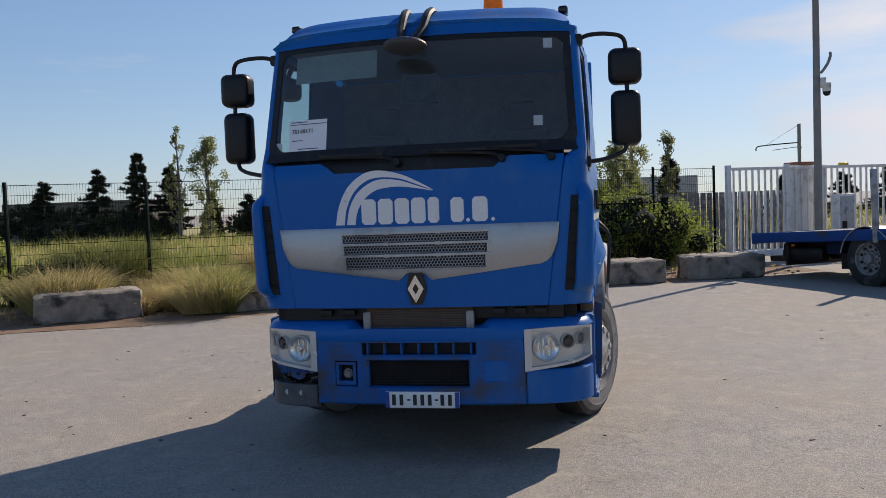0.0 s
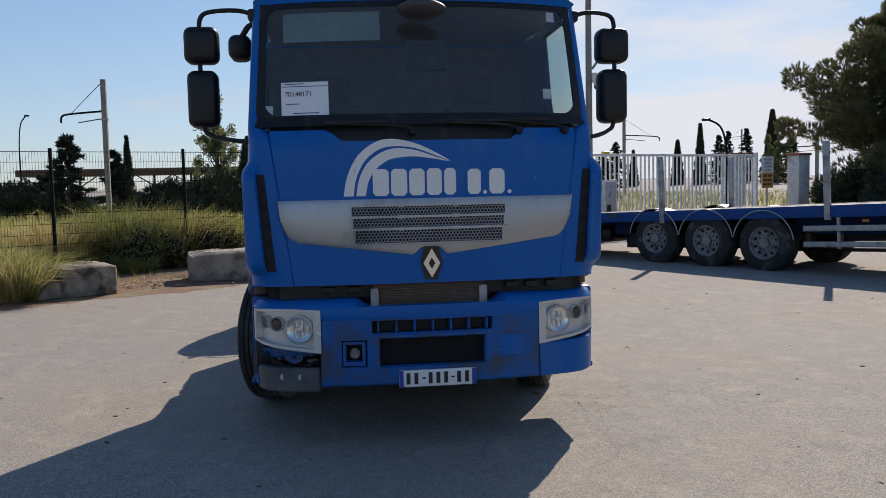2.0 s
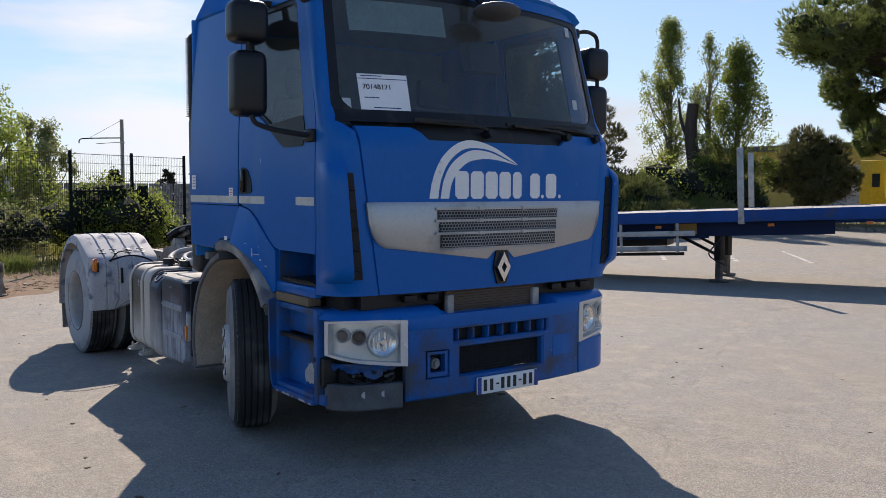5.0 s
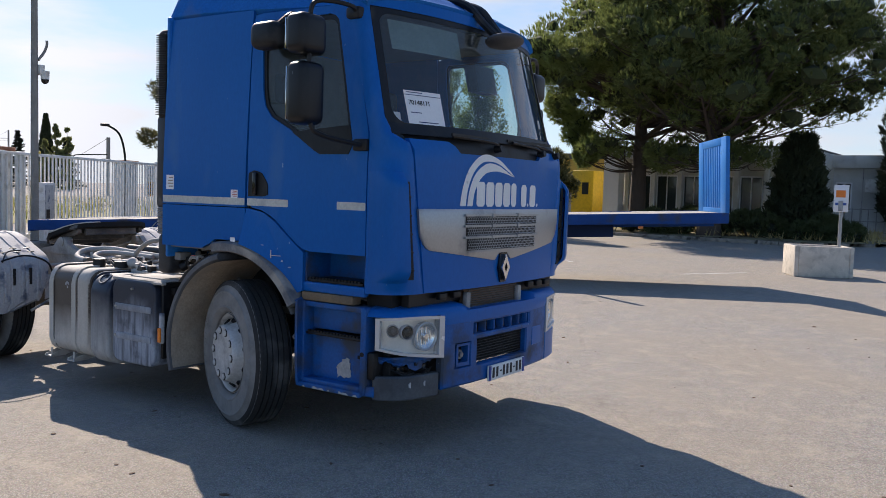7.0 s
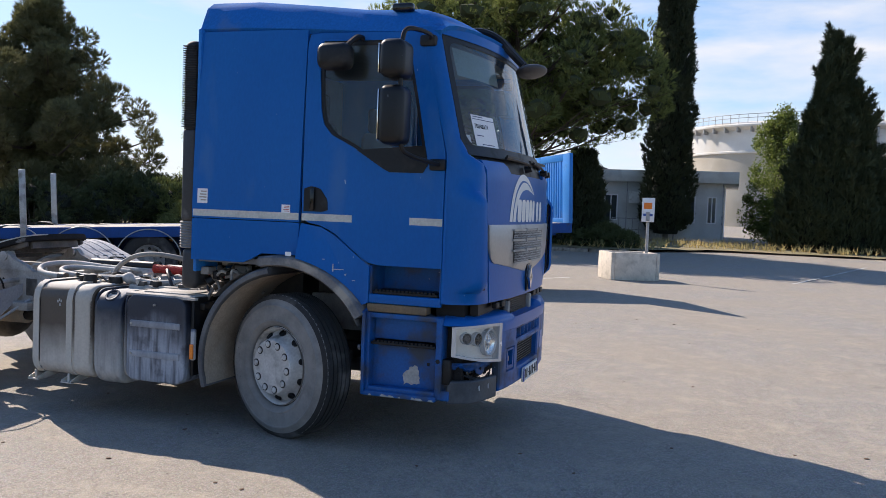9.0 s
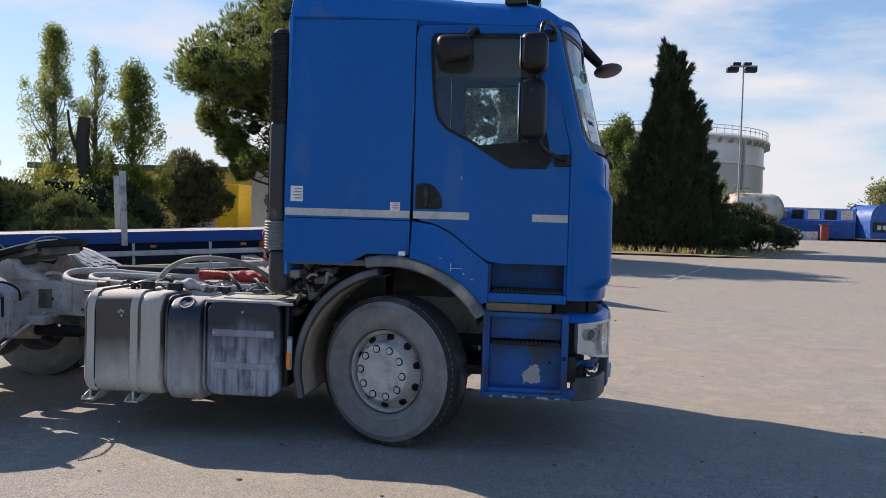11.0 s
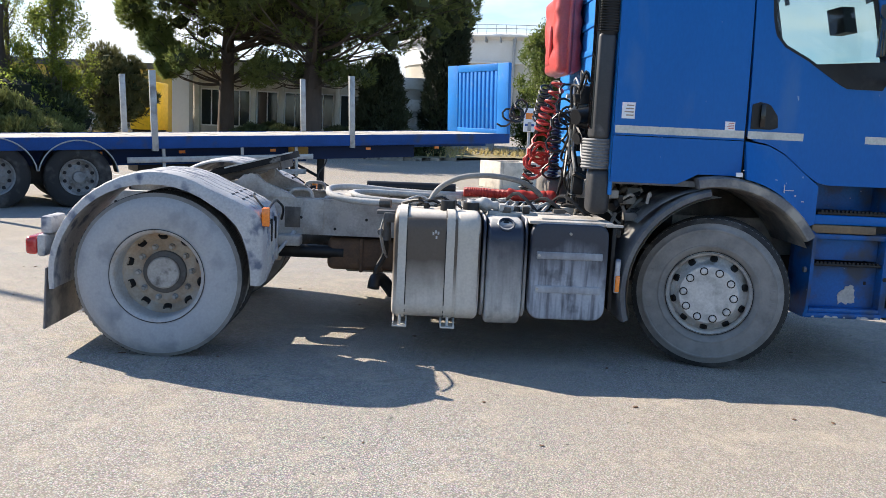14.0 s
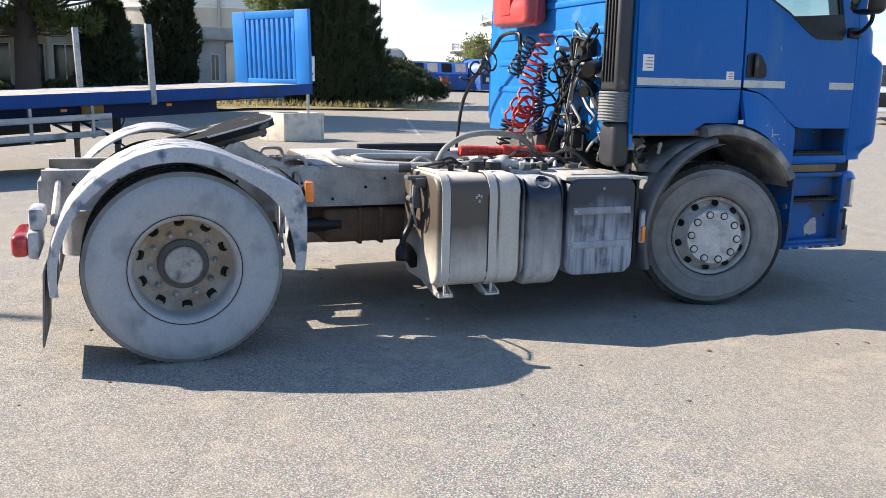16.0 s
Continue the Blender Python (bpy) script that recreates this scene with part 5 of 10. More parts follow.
# ---- headlamps ----
for s in (-1, 1):
    us = lin(0.745, 1.27, 18)
    def lamp_z(u, k):
        t = (u - 0.745) / 0.525
        zb, zt = 0.655 + 0.055 * t + 0.02 * t * t, 0.925 - 0.0 * t + 0.012 * math.sin(t * 3)
        return zb + (zt - zb) * k
    bm = B()
    patch(bm, us, lin(0, 1, 6), lambda u, k: on_bumper(s * u, lamp_z(u, k), 0.045))
    H = part("headlamp", bm, LAMP_CREAM, TRUCK, "clouded headlamp unit with silver bezel")
    bm = B()
    for u0, u1, k0, k1 in ((0.735, 0.783, -0.03, 1.03), (1.245, 1.275, -0.03, 1.03)):
        patch(bm, lin(u0, u1, 4), lin(k0, k1, 6), lambda u, k: on_bumper(s * u, lamp_z(u, k), -0.008), lambda u, k: on_bumper(s * u, lamp_z(u, k), 0.07))
    for k0, k1 in ((-0.03, 0.045), (0.95, 1.03)):
        patch(bm, lin(0.775, 1.25, 14), [k0, k1], lambda u, k: on_bumper(s * u, lamp_z(u, k), -0.006), lambda u, k: on_bumper(s * u, lamp_z(u, k), 0.07))
    part("bezel", bm, LAMP_GREY, H, "silver-grey bezel")
    for u, k, r, dark in ((0.885, 0.50, 0.098, 0), (1.035, 0.60, 0.050, 1), (1.15, 0.62, 0.043, 0)):
        bm = B()
        c = Vector(on_bumper(s * u, lamp_z(u, k), 0.0)); n_ = -plan_n(s * u)
        m_ = Matrix.Translation(c - n_ * 0.02) @ n_.to_track_quat("X", "Z").to_matrix().to_4x4()
        lathe(bm, [(r, -0.03), (r, 0.010), (r * 0.93, 0.014), (r * 0.86, 0.008), (r * 0.84, -0.006)], 28, m_)
        part("lamp_ring", bm, LAMP_GREY, H, "pale lamp ring")
        bm = B()
        if r > 0.07:
            lathe(bm, [(r * 0.85, 0.0), (r * 0.7, -0.012), (r * 0.45, -0.022), (r * 0.2, -0.026)], 28, m_)
            bowl = part("reflector", bm, LAMP_BOWL, H)
            bm = lathe(B(), [(r * 0.24, -0.026), (r * 0.24, 0.006), (r * 0.18, 0.012), (0, 0.013)], 16, m_)
            part("bulb_cover", bm, CHROME, bowl)
            for k2 in range(-4, 5):
                hh = r * math.sqrt(max(0.02, 0.66 - (k2 * 0.19) ** 2))
                part("flute", box(B(), -0.024, -0.016 + 0.002 * (k2 % 2), k2 * r * 0.19 - 0.007, k2 * r * 0.19 + 0.006, -hh, hh, 0.002, 1, m=m_), LAMP_BOWL if k2 % 2 else LAMP_GREY, bowl)
        else:
            lathe(bm, [(r * 0.85, 0.0), (r * 0.62, -0.004), (r * 0.58, 0.0), (r * 0.4, 0.006), (0, 0.009)], 24, m_)
            part("projector_lens", bm, BLACK_GLOSS if dark else HUB_DARK, H, "dark round projector lens")
    bm = B()
    patch(bm, lin(0.79, 1.255, 16), lin(0.02, 0.98, 6), lambda u, k: on_bumper(s * u, lamp_z(u, k), 0.004 - 0.008 * math.sin(math.pi * k)))
    part("lens", bm, LENS_GLASS, H, "clear headlamp lens").visible_shadow = False

# ---- mirrors ----
for s in (-1, 1):
    xo = 1.49 if s < 0 else 1.45
    arm = B()
    tube(arm, smooth_pts([(s * 1.12, 0.56, 2.93), (s * 1.22, 0.52, 2.955), (s * (xo - 0.1), 0.56, 2.96), (s * xo, 0.60, 2.93), (s * (xo + 0.02), 0.61, 2.8), (s * (xo + 0.02), 0.61, 2.45), (s * (xo + 0.01), 0.60, 2.18), (s * (xo - 0.05), 0.56, 2.11), (s * 1.28, 0.46, 2.07), (s * 1.18, 0.42, 2.06)], 6), 0.016, 8)
    box(arm, s * 1.09, s * 1.17, 0.50, 0.62, 2.89, 2.97, 0.02)
    box(arm, s * 1.16, s * 1.21, 0.38, 0.50, 2.02, 2.10, 0.015)
    M = part("mirror_arm", arm, BLACK, TRUCK, "black mirror arm with two heads")
    for z0, z1, w in ((2.61, 2.865, 0.235), (2.17, 2.565, 0.21)):
        bm = B()
        box(bm, s * (xo - w / 2 + 0.01), s * (xo + w / 2 + 0.01), 0.56, 0.74, z0, z1, 0.055, 4)
        hd = part("mirror_head", bm, mat("scratched_black_plastic", (0.008, 0.008, 0.009), 0.38, spec=0.35, dirt=(0.30, 0.30, 0.30), dirt_scale=16, dirt_lo=0.70, dirt_hi=0.78), M, "chipped black mirror housing")
        bm = B()
        box(bm, s * (xo - w / 2 + 0.035), s * (xo + w / 2 - 0.015), 0.738, 0.746, z0 + 0.03, z1 - 0.03, 0.003)
        part("mirror_glass", bm, MIRROR, hd)
    if s > 0:
        continue
    # kerb mirror over the passenger door
    bm = B()
    box(bm, s * 1.20, s * 1.37, 1.08, 1.33, 2.71, 2.90, 0.06, 4)
    tube(bm, smooth_pts([(s * 1.15, 1.06, 2.955), (s * 1.21, 1.08, 2.95), (s * 1.28, 1.15, 2.86)], 4), 0.022, 8)
    part("kerb_mirror", bm, BLACK, TRUCK, "black kerb mirror above the door window")
bm = B()
for dx, ex in ((-0.09, -0.06), (0.10, 0.03)):
    pts = smooth_pts([(dx, 0.66, 3.17), (dx, 0.52, 3.205), (dx * 0.9, 0.36, 3.15), (dx * 0.6 + ex * 0.4, 0.24, 3.03), (ex, 0.14, 2.93)], 6)
    tube(bm, pts, 0.030, 8)
box(bm, -0.13, 0.14, 0.55, 0.72, 3.14, 3.19, 0.02)
FM = part("front_mirror_arm", bm, BLACK, TRUCK, "black front mirror bracket on the roof edge")
bm = B()
mh = Matrix.Translation((-0.02, 0.075, 2.885)) @ Matrix.Rotation(radians(-18), 4, "Z") @ Matrix.Rotation(radians(-16), 4, "X") @ Matrix.Diagonal((0.165, 0.115, 0.045, 1))
bmesh.ops.create_uvsphere(bm, u_segments=20, v_segments=12, radius=1.0, matrix=mh)
part("front_mirror", bm, mat("dusty_mirror_housing", (0.05, 0.05, 0.055), 0.5), FM, "dark front mirror head")
# beacon, roof lamps
bm = B()
cyl(bm, (0.485, 1.0, 3.18), (0.485, 1.0, 3.26), 0.085, 0.08, 24)
bc = part("beacon_foot", bm, BLACK, TRUCK, "orange beacon on a black foot")
bm = B()
cyl(bm, (0.485, 1.0, 3.26), (0.485, 1.0, 3.42), 0.078, 0.070, 24); cyl(bm, (0.485, 1.0, 3.42), (0.485, 1.0, 3.45), 0.070, 0.04, 24)
part("beacon_lens", bm, mat("glowing_amber_dome", (0.95, 0.36, 0.03), 0.2, amount=0.2, translucent=0.55), bc, "orange beacon dome")
for x in (-1.03, 1.03):
    bm = B()
    box(bm, x - 0.035, x + 0.035, 0.72, 0.88, 3.165, 3.222, 0.018, 3)
    part("roof_lamp", bm, BLACK_GLOSS, TRUCK)

# ---- wheels ----
def wheel(cx, cy, cz, s, R, w, rear=False, inner=False, steer=0.0):
    """cx: plane of the outer tyre wall."""
    kp = cx - s * 0.17
    W = Matrix.Translation((kp, cy, cz)) @ Matrix.Rotation(radians(steer), 4, "Z") @ Matrix.Translation((cx - kp, 0, 0)) @ Matrix.Diagonal((s, 1, 1, 1))
    rr = 0.290 if not rear else 0.309
    side_m = RUBBER_DUSTY if rear and not inner else RUBBER
    bm = B()
    wall = [(rr, -0.045), (rr + 0.010, -0.034), (rr + 0.016, -0.020), (rr + 0.026, -0.006), (rr + 0.045, 0.004), (rr + 0.050, 0.009), (rr + 0.058, 0.009), (rr + 0.062, 0.005), (rr + 0.11, 0.008), (R - 0.095, 0.006), (R - 0.090, 0.010), (R - 0.080, 0.009), (R - 0.076, 0.002), (R - 0.05, -0.012), (R - 0.02, -0.026), (R - 0.006, -0.036)]
    if rear:
        wall = [(rr, -0.012), (rr + 0.015, -0.002), (rr + 0.024, 0.002), (rr + 0.08, 0.009), (rr + 0.14, 0.010), (R - 0.075, 0.004), (R - 0.05, -0.008), (R - 0.02, -0.026), (R - 0.006, -0.036)]
    lathe(bm, wall, 64, W)
    lathe(bm, [(r, -w - h) for r, h in wall][::-1], 64, W)
    lathe(bm, [(rr, -w + 0.012), (rr, -0.012)], 64, W)
    T = part("tyre", bm, side_m, TRUCK, "dust-covered tyre" if rear else "worn tyre with scuffed grey wall")
    bm = B()
    prof = [(R - 0.006, -0.036), (R, -0.045)]
    n = 5
    for k in range(n):
        a = -0.045 - (w - 0.09) * k / n
        b = -0.045 - (w - 0.09) * (k + 1) / n
        prof += [(R, a), (R, b + 0.01), (R - 0.014, b + 0.008), (R - 0.014, b + 0.001)]
    prof += [(R, -w + 0.045), (R - 0.006, -w + 0.036)]
    lathe(bm, prof, 64, W)
    for k in range(72):
        a = 2 * math.pi * k / 72
        m_ = W @ Matrix.Rotation(a, 4, "X")
        box(bm, -0.058, -0.034, -0.015, 0.009, R - 0.03, R - 0.004 + (0.003 if rear else 0.0), m=m_)
    part("tread", bm, TREAD, T)
    if inner:
        return
    # thin dark line round the bead
    h = 0.0035 if rear else -0.029
    part("bead_line", lathe(B(), [(rr + 0.0055, h), (rr + 0.008, h + 0.002), (rr + 0.0105, h)], 64, W), BLACK, T)
    if rear:
        part("shoulder_band", lathe(B(), [(R - 0.030, -0.0185), (R - 0.026, -0.0215), (R - 0.014, -0.0285), (R - 0.004, -0.0345)], 64, W), RUBBER, T, "worn darker shoulder of the tyre")
    else:
        part("shoulder_band", lathe(B(), [(R - 0.040, -0.0145), (R - 0.034, -0.0165), (R - 0.022, -0.0225), (R - 0.008, -0.0315)], 64, W), TREAD, T, "dark worn shoulder of the tyre")
        # raised worn lettering round the wall, as plain bars
        for a0, n_ in ((70, 8), (250, 8)):
            for k in range(n_):
                m_ = W @ Matrix.Rotation(radians(a0 + k * 6.0), 4, "X")
                part("wall_bar", box(B(), 0.004, 0.0095, -0.013, 0.013, rr + 0.118, rr + 0.158, 0.002, 1, m=m_), RUBBER, T)
    bm = B()
    ring = [(rr + 0.004, -0.02), (rr + 0.012, -0.004), (rr + 0.004, 0.004), (rr - 0.012, -0.006), (rr - 0.022, -0.03)]
    if rear:
        lathe(bm, ring + [(rr - 0.026, -0.07), (0.285, -0.115), (0.283, -0.160)], 48, W)
        rim = part("rim", bm, RIM_PALE, T, "deep dished rim, pale and dusty")
        bm = lathe(B(), [(0.284, -0.158), (0.270, -0.185), (0.230, -0.212), (0.205, -0.205), (0.14, -0.205), (0.135, -0.21), (0, -0.21)], 48, W)
        part("rim_disc", bm, RIM_RUSTY, rim, "brownish rusty wheel disc")
        bm = lathe(B(), [(0.147, -0.206), (0.147, -0.180), (0.138, -0.172), (0.112, -0.170), (0.106, -0.15), (0, -0.15)], 36, W)
        part("hub", bm, HUB_DARK, rim, "dark hub drum")
        bm = lathe(B(), [(0.109, -0.165), (0.109, -0.142), (0.100, -0.134), (0.012, -0.131), (0.010, -0.128), (0, -0.128)], 36, W)
        part("hub_cap", bm, HUB_DUSTY, rim, "dusty hub cap")
        rb, nb, hb, ro, lay = 0.184, 10, -0.205, 0.249, -0.200
    else:
        W = W @ Matrix.Translation((-0.03, 0, 0))
        lathe(bm, ring + [(rr - 0.022, -0.048), (0.266, -0.056), (0.236, -0.026), (0.212, 0.022), (0.206, 0.056), (0.198, 0.064), (0.0, 0.068)], 48, W)
        rim = part("rim", bm, RIM, T, "silver rim with a flat hub plate")
        rb, nb, hb, ro, lay = 0.170, 10, 0.064, 0.243, -0.034
    for k in range(nb):
        a = 2 * math.pi * (k + (0.4 if rear else 0.6)) / nb
        m_ = W @ Matrix.Rotation(a, 4, "X")
        bm = B()
        if rear:
            lathe(bm, [(0.021, 0), (0.021, 0.022), (0.016, 0.026), (0.012, 0.045), (0, 0.047)], 8, m_ @ Matrix.Translation((hb, 0, rb)))
        else:
            lathe(bm, [(0.0215, -0.004), (0.0215, 0.008), (0.017, 0.012), (0, 0.013)], 12, m_ @ Matrix.Translation((hb, 0, rb)))
        part("wheel_nut", bm, HUB_DUSTY if rear else RIM, rim)
        if not rear:
            bm = lathe(B(), [(0.029, 0), (0.029, 0.004), (0.021, 0.005), (0.021, 0)], 16, m_ @ Matrix.Translation((hb, 0, rb)))
            part("nut_ring", bm, BLACK, rim)
        bm = B()
        m2 = m_ @ Matrix.Rotation(math.pi / nb, 4, "X") @ Matrix.Translation((lay + (0.004 if rear else 0.008), 0, ro)) @ Matrix.Rotation(radians(-28 if rear else -52) * 1.0, 4, "Y")
        lathe(bm, [(0.030, -0.02), (0.030, 0.012), (0.024, 0.013), (0.022, 0.004), (0, 0.003)], 14, m2 @ Matrix.Diagonal((1, 1.0 if rear else 0.85, 0.62 if rear else 0.95, 1)))
        part("rim_hole", bm, BLACK_DEEP, rim)


for s in (-1, 1):
    wheel(s * (1.245 if s < 0 else 1.22), 1.588, 0.537, s, 0.539, 0.30, steer=-20)
    wheel(s * (1.415 if s < 0 else 1.285), 5.438, 0.536, s, 0.563, 0.29, True)
    wheel(s * (1.085 if s < 0 else 0.955), 5.438, 0.536, s, 0.563, 0.29, True, True)
bm = B()
cyl(bm, (-1.0, 1.63, 0.50), (1.0, 1.63, 0.50), 0.06, seg=12)
cyl(bm, (-1.0, 5.43, 0.54), (1.0, 5.43, 0.54), 0.10, seg=16)
bmesh.ops.create_uvsphere(bm, u_segments=20, v_segments=12, radius=0.26, matrix=Matrix.Translation((0, 5.43, 0.54)))
box(bm, -0.35, 0.35, 0.75, 2.7, 0.62, 1.25, 0.05)
box(bm, -0.2, 0.2, 2.6, 3.9, 0.55, 0.9, 0.06)
# two undertray plates, added to block most sun spots under the engine
box(bm, -0.74, 0.74, 0.52, 1.30, 0.46, 0.54, 0.03)
box(bm, -0.60, 0.74, 1.30, 2.6, 0.50, 0.60, 0.03)
cyl(bm, (0, 3.8, 0.72), (0, 5.3, 0.58), 0.07, seg=14)
part("drivetrain", bm, GREASE, TRUCK, "greasy engine, gearbox and axles, with added plates that block sun")

# ---- chassis ----
for s in (-1, 1):
    bm = B()
    slab(bm, [(s * 0.39, 0.738), (s * 0.465, 0.738), (s * 0.465, 1.018), (s * 0.39, 1.018), (s * 0.39, 1.008), (s * 0.455, 1.008), (s * 0.455, 0.748), (s * 0.39, 0.748)], 0.7, 6.22, lambda u, v, d: (u, d, v))
    bmesh.ops.triangulate(bm, faces=[f for f in bm.faces if len(f.verts) > 4])
    bmesh.ops.recalc_face_normals(bm, faces=bm.faces)
    R_ = part("chassis_rail", bm, CHASSIS, TRUCK, "dusty grey chassis rail with bolt holes")
    random.seed(11)
    bm = B()
    for k in range(40):
        y, z = 3.9 + 0.055 * k + random.uniform(-0.015, 0.015), random.choice((0.79, 0.80, 0.87, 0.93, 0.95))
        if random.random() < 0.55:
            cyl(bm, (s * 0.464, y, z), (s * 0.4685, y, z), 0.012, seg=8)
    pieces("bolt_hole", bm, BLACK_DEEP, R_)
    # bolted plate and stained pocket by the mudguard
    part("rail_plate", box(B(), s * 0.464, s * 0.476, 4.44, 4.60, 0.745, 1.012, 0.006), CHASSIS, R_)
    part("rail_stain", box(B(), s * 0.464, s * 0.470, 4.62, 4.74, 0.79, 0.95, 0.004), GREASE, R_, "greasy stain on the rail")
    bm = B()
    for y, z in ((4.47, 0.97), (4.57, 0.97), (4.47, 0.79), (4.57, 0.79), (4.54, 0.90)):
        cyl(bm, (s * 0.475, y, z), (s * 0.487, y, z), 0.014, seg=6)
    pieces("rail_bolt", bm, CHASSIS, R_)
    bm = B()
    for k in range(26):
        cyl(bm, (s * (0.40 + 0.03 * (k % 2)), 3.98 + 0.05 * k, 1.017), (s * (0.40 + 0.03 * (k % 2)), 3.98 + 0.05 * k, 1.028), 0.011, seg=6)
    pieces("rail_bolt", bm, CHASSIS, R_)
    # bent grips on the flange under the coupling
    bm = B()
    for y in (4.62, 4.86):
        tube(bm, smooth_pts([(s * 0.44, y - 0.09, 1.02), (s * 0.44, y - 0.07, 1.075), (s * 0.44, y, 1.085), (s * 0.44, y + 0.07, 1.075), (s * 0.44, y + 0.09, 1.02)], 3), 0.014, 6)
    pieces("rail_grip", bm, CHASSIS, R_)
for y in (2.7, 3.6, 4.4, 5.0, 5.9, 6.2):
    bm = B()
    box(bm, -0.415, 0.415, y - 0.05, y + 0.05, 0.76, 0.95, 0.01)
    part("cross_member", bm, CHASSIS, TRUCK)
bm = B()
box(bm, -0.40, 0.40, 2.55, 4.45, 1.005, 1.024)
for y0, y1, x0, x1, z in ((2.6, 3.2, -0.95, -0.45, 1.03), (3.3, 3.7, -0.30, 0.3, 1.05), (3.9, 4.3, -0.35, 0.35, 1.045)):
    box(bm, x0, x1, y0, y1, 0.985, z, 0.01)
random.seed(4)
for k in range(26):
    x, y = random.uniform(-0.7, 0.6), random.uniform(2.55, 4.2)
    a, b = random.uniform(0.03, 0.1), random.uniform(0.04, 0.12)
    box(bm, x - a, x + a, y - b, y + b, 1.0, 1.04 + random.uniform(0, 0.05), 0.012)
part("chassis_deck", bm, CHASSIS, TRUCK, "dusty deck plates and fittings between the rails")
# silencer and lower tanks between the wheels
bm = B()
box(bm, -0.44, 0.2, 3.60, 4.41, 0.463, 0.715, 0.05, 3)
for y in (3.98, 4.14):
    box(bm, -0.452, 0.2, y - 0.015, y + 0.015, 0.452, 0.72, 0.01)
part("silencer", bm, RUST, TRUCK, "brown rusty silencer under the frame")
part("prop_shaft", cyl(B(), (-0.40, 4.28, 0.60), (-0.40, 4.80, 0.60), 0.053, seg=18), BLACK, TRUCK, "black painted shaft")
bm = cyl(B(), (-0.40, 4.78, 0.60), (-0.35, 5.15, 0.60), 0.085, 0.10, 18)
box(bm, -0.52, -0.28, 4.66, 4.86, 0.655, 0.715, 0.015)
part("axle_arm", bm, DUSTY_LINER, TRUCK, "muddy beige axle arm")
# fifth wheel coupling, tilted
m5 = Matrix.Translation((-0.04, 5.10, 1.232)) @ Matrix.Rotation(radians(-15.5), 4, "X")
bm = B()
pts = [(-0.46, -0.18), (-0.42, -0.31), (-0.33, -0.37), (-0.18, -0.39), (0.18, -0.39), (0.33, -0.37), (0.42, -0.31), (0.46, -0.18), (0.46, 0.1), (0.30, 0.42), (0.13, 0.47), (0.06, 0.12), (-0.06, 0.12), (-0.13, 0.47), (-0.30, 0.42), (-0.46, 0.1)]
slab(bm, pts, -0.026, 0.026, lambda u, v, d: m5 @ Vector((u, v, d)))
bmesh.ops.triangulate(bm, faces=[f for f in bm.faces if len(f.verts) > 4])
FW = part("fifth_wheel_plate", bm, mat("black_greasy_plate", (0.012, 0.012, 0.012), 0.75, 0.0, spec=0.15, col2=(0.03, 0.028, 0.027), scale=7, bump=0.4, dirt=(0.30, 0.285, 0.26), dirt_scale=5, dirt_lo=0.60, dirt_hi=0.68), TRUCK, "greasy tilted fifth wheel plate")
bm = B()
for x in (-0.38, 0.34):
    box(bm, x, x + 0.04, -0.3, 0.25, -0.07, -0.02, 0.01, m=m5)
for k in range(3):
    box(bm, -0.3, 0.3, -0.3 + k * 0.22, -0.27 + k * 0.22, -0.09, -0.02, 0, m=m5)
pieces("plate_rib", bm, GREASE, FW)
for s in (-1, 1):
    bm = B()
    slab(bm, [(4.66, 1.02), (5.42, 1.02), (5.38, 1.06), (5.14, 1.10), (5.06, 1.18), (4.96, 1.19), (4.90, 1.13), (4.72, 1.06)], -0.03, 0.03, side(s * 0.45))
    cyl(bm, (s * 0.38, 5.0, 1.15), (s * 0.49, 5.0, 1.15), 0.045, seg=16)
    part("fifth_wheel_stand", bm, CHASSIS, TRUCK, "pale dusty coupling bracket")
part("plate_edge", slab(B(), [(-0.462, -0.18), (-0.422, -0.312), (-0.33, -0.374), (-0.18, -0.394), (-0.18, -0.388), (-0.328, -0.367), (-0.416, -0.307), (-0.455, -0.18), (-0.456, 0.10), (-0.464, 0.10)], 0.018, 0.029, lambda u, v, d: m5 @ Vector((u, v, d))), STRAP, FW, "bright worn edge of the plate")
# rear suspension and diagonal brackets
bm = B()
for s in (-1, 1):
    box(bm, s * 0.45, s * 0.60, 4.6, 6.05, 0.66, 0.74, 0.015)
    cyl(bm, (s * 0.53, 6.0, 0.5), (s * 0.53, 6.0, 0.78), 0.12, 0.11, 16)
    tube(bm, [(s * 0.45, 4.84, 0.93), (s * 0.8, 4.84, 0.92), (s * 1.2, 4.84, 0.91)], 0.022, 8)
    tube(bm, [(s * 0.45, 6.12, 0.95), (s * 1.2, 6.12, 0.80)], 0.022, 8)
pieces("rear_suspension", bm, CHASSIS, TRUCK, "dusty suspension arms and brackets")
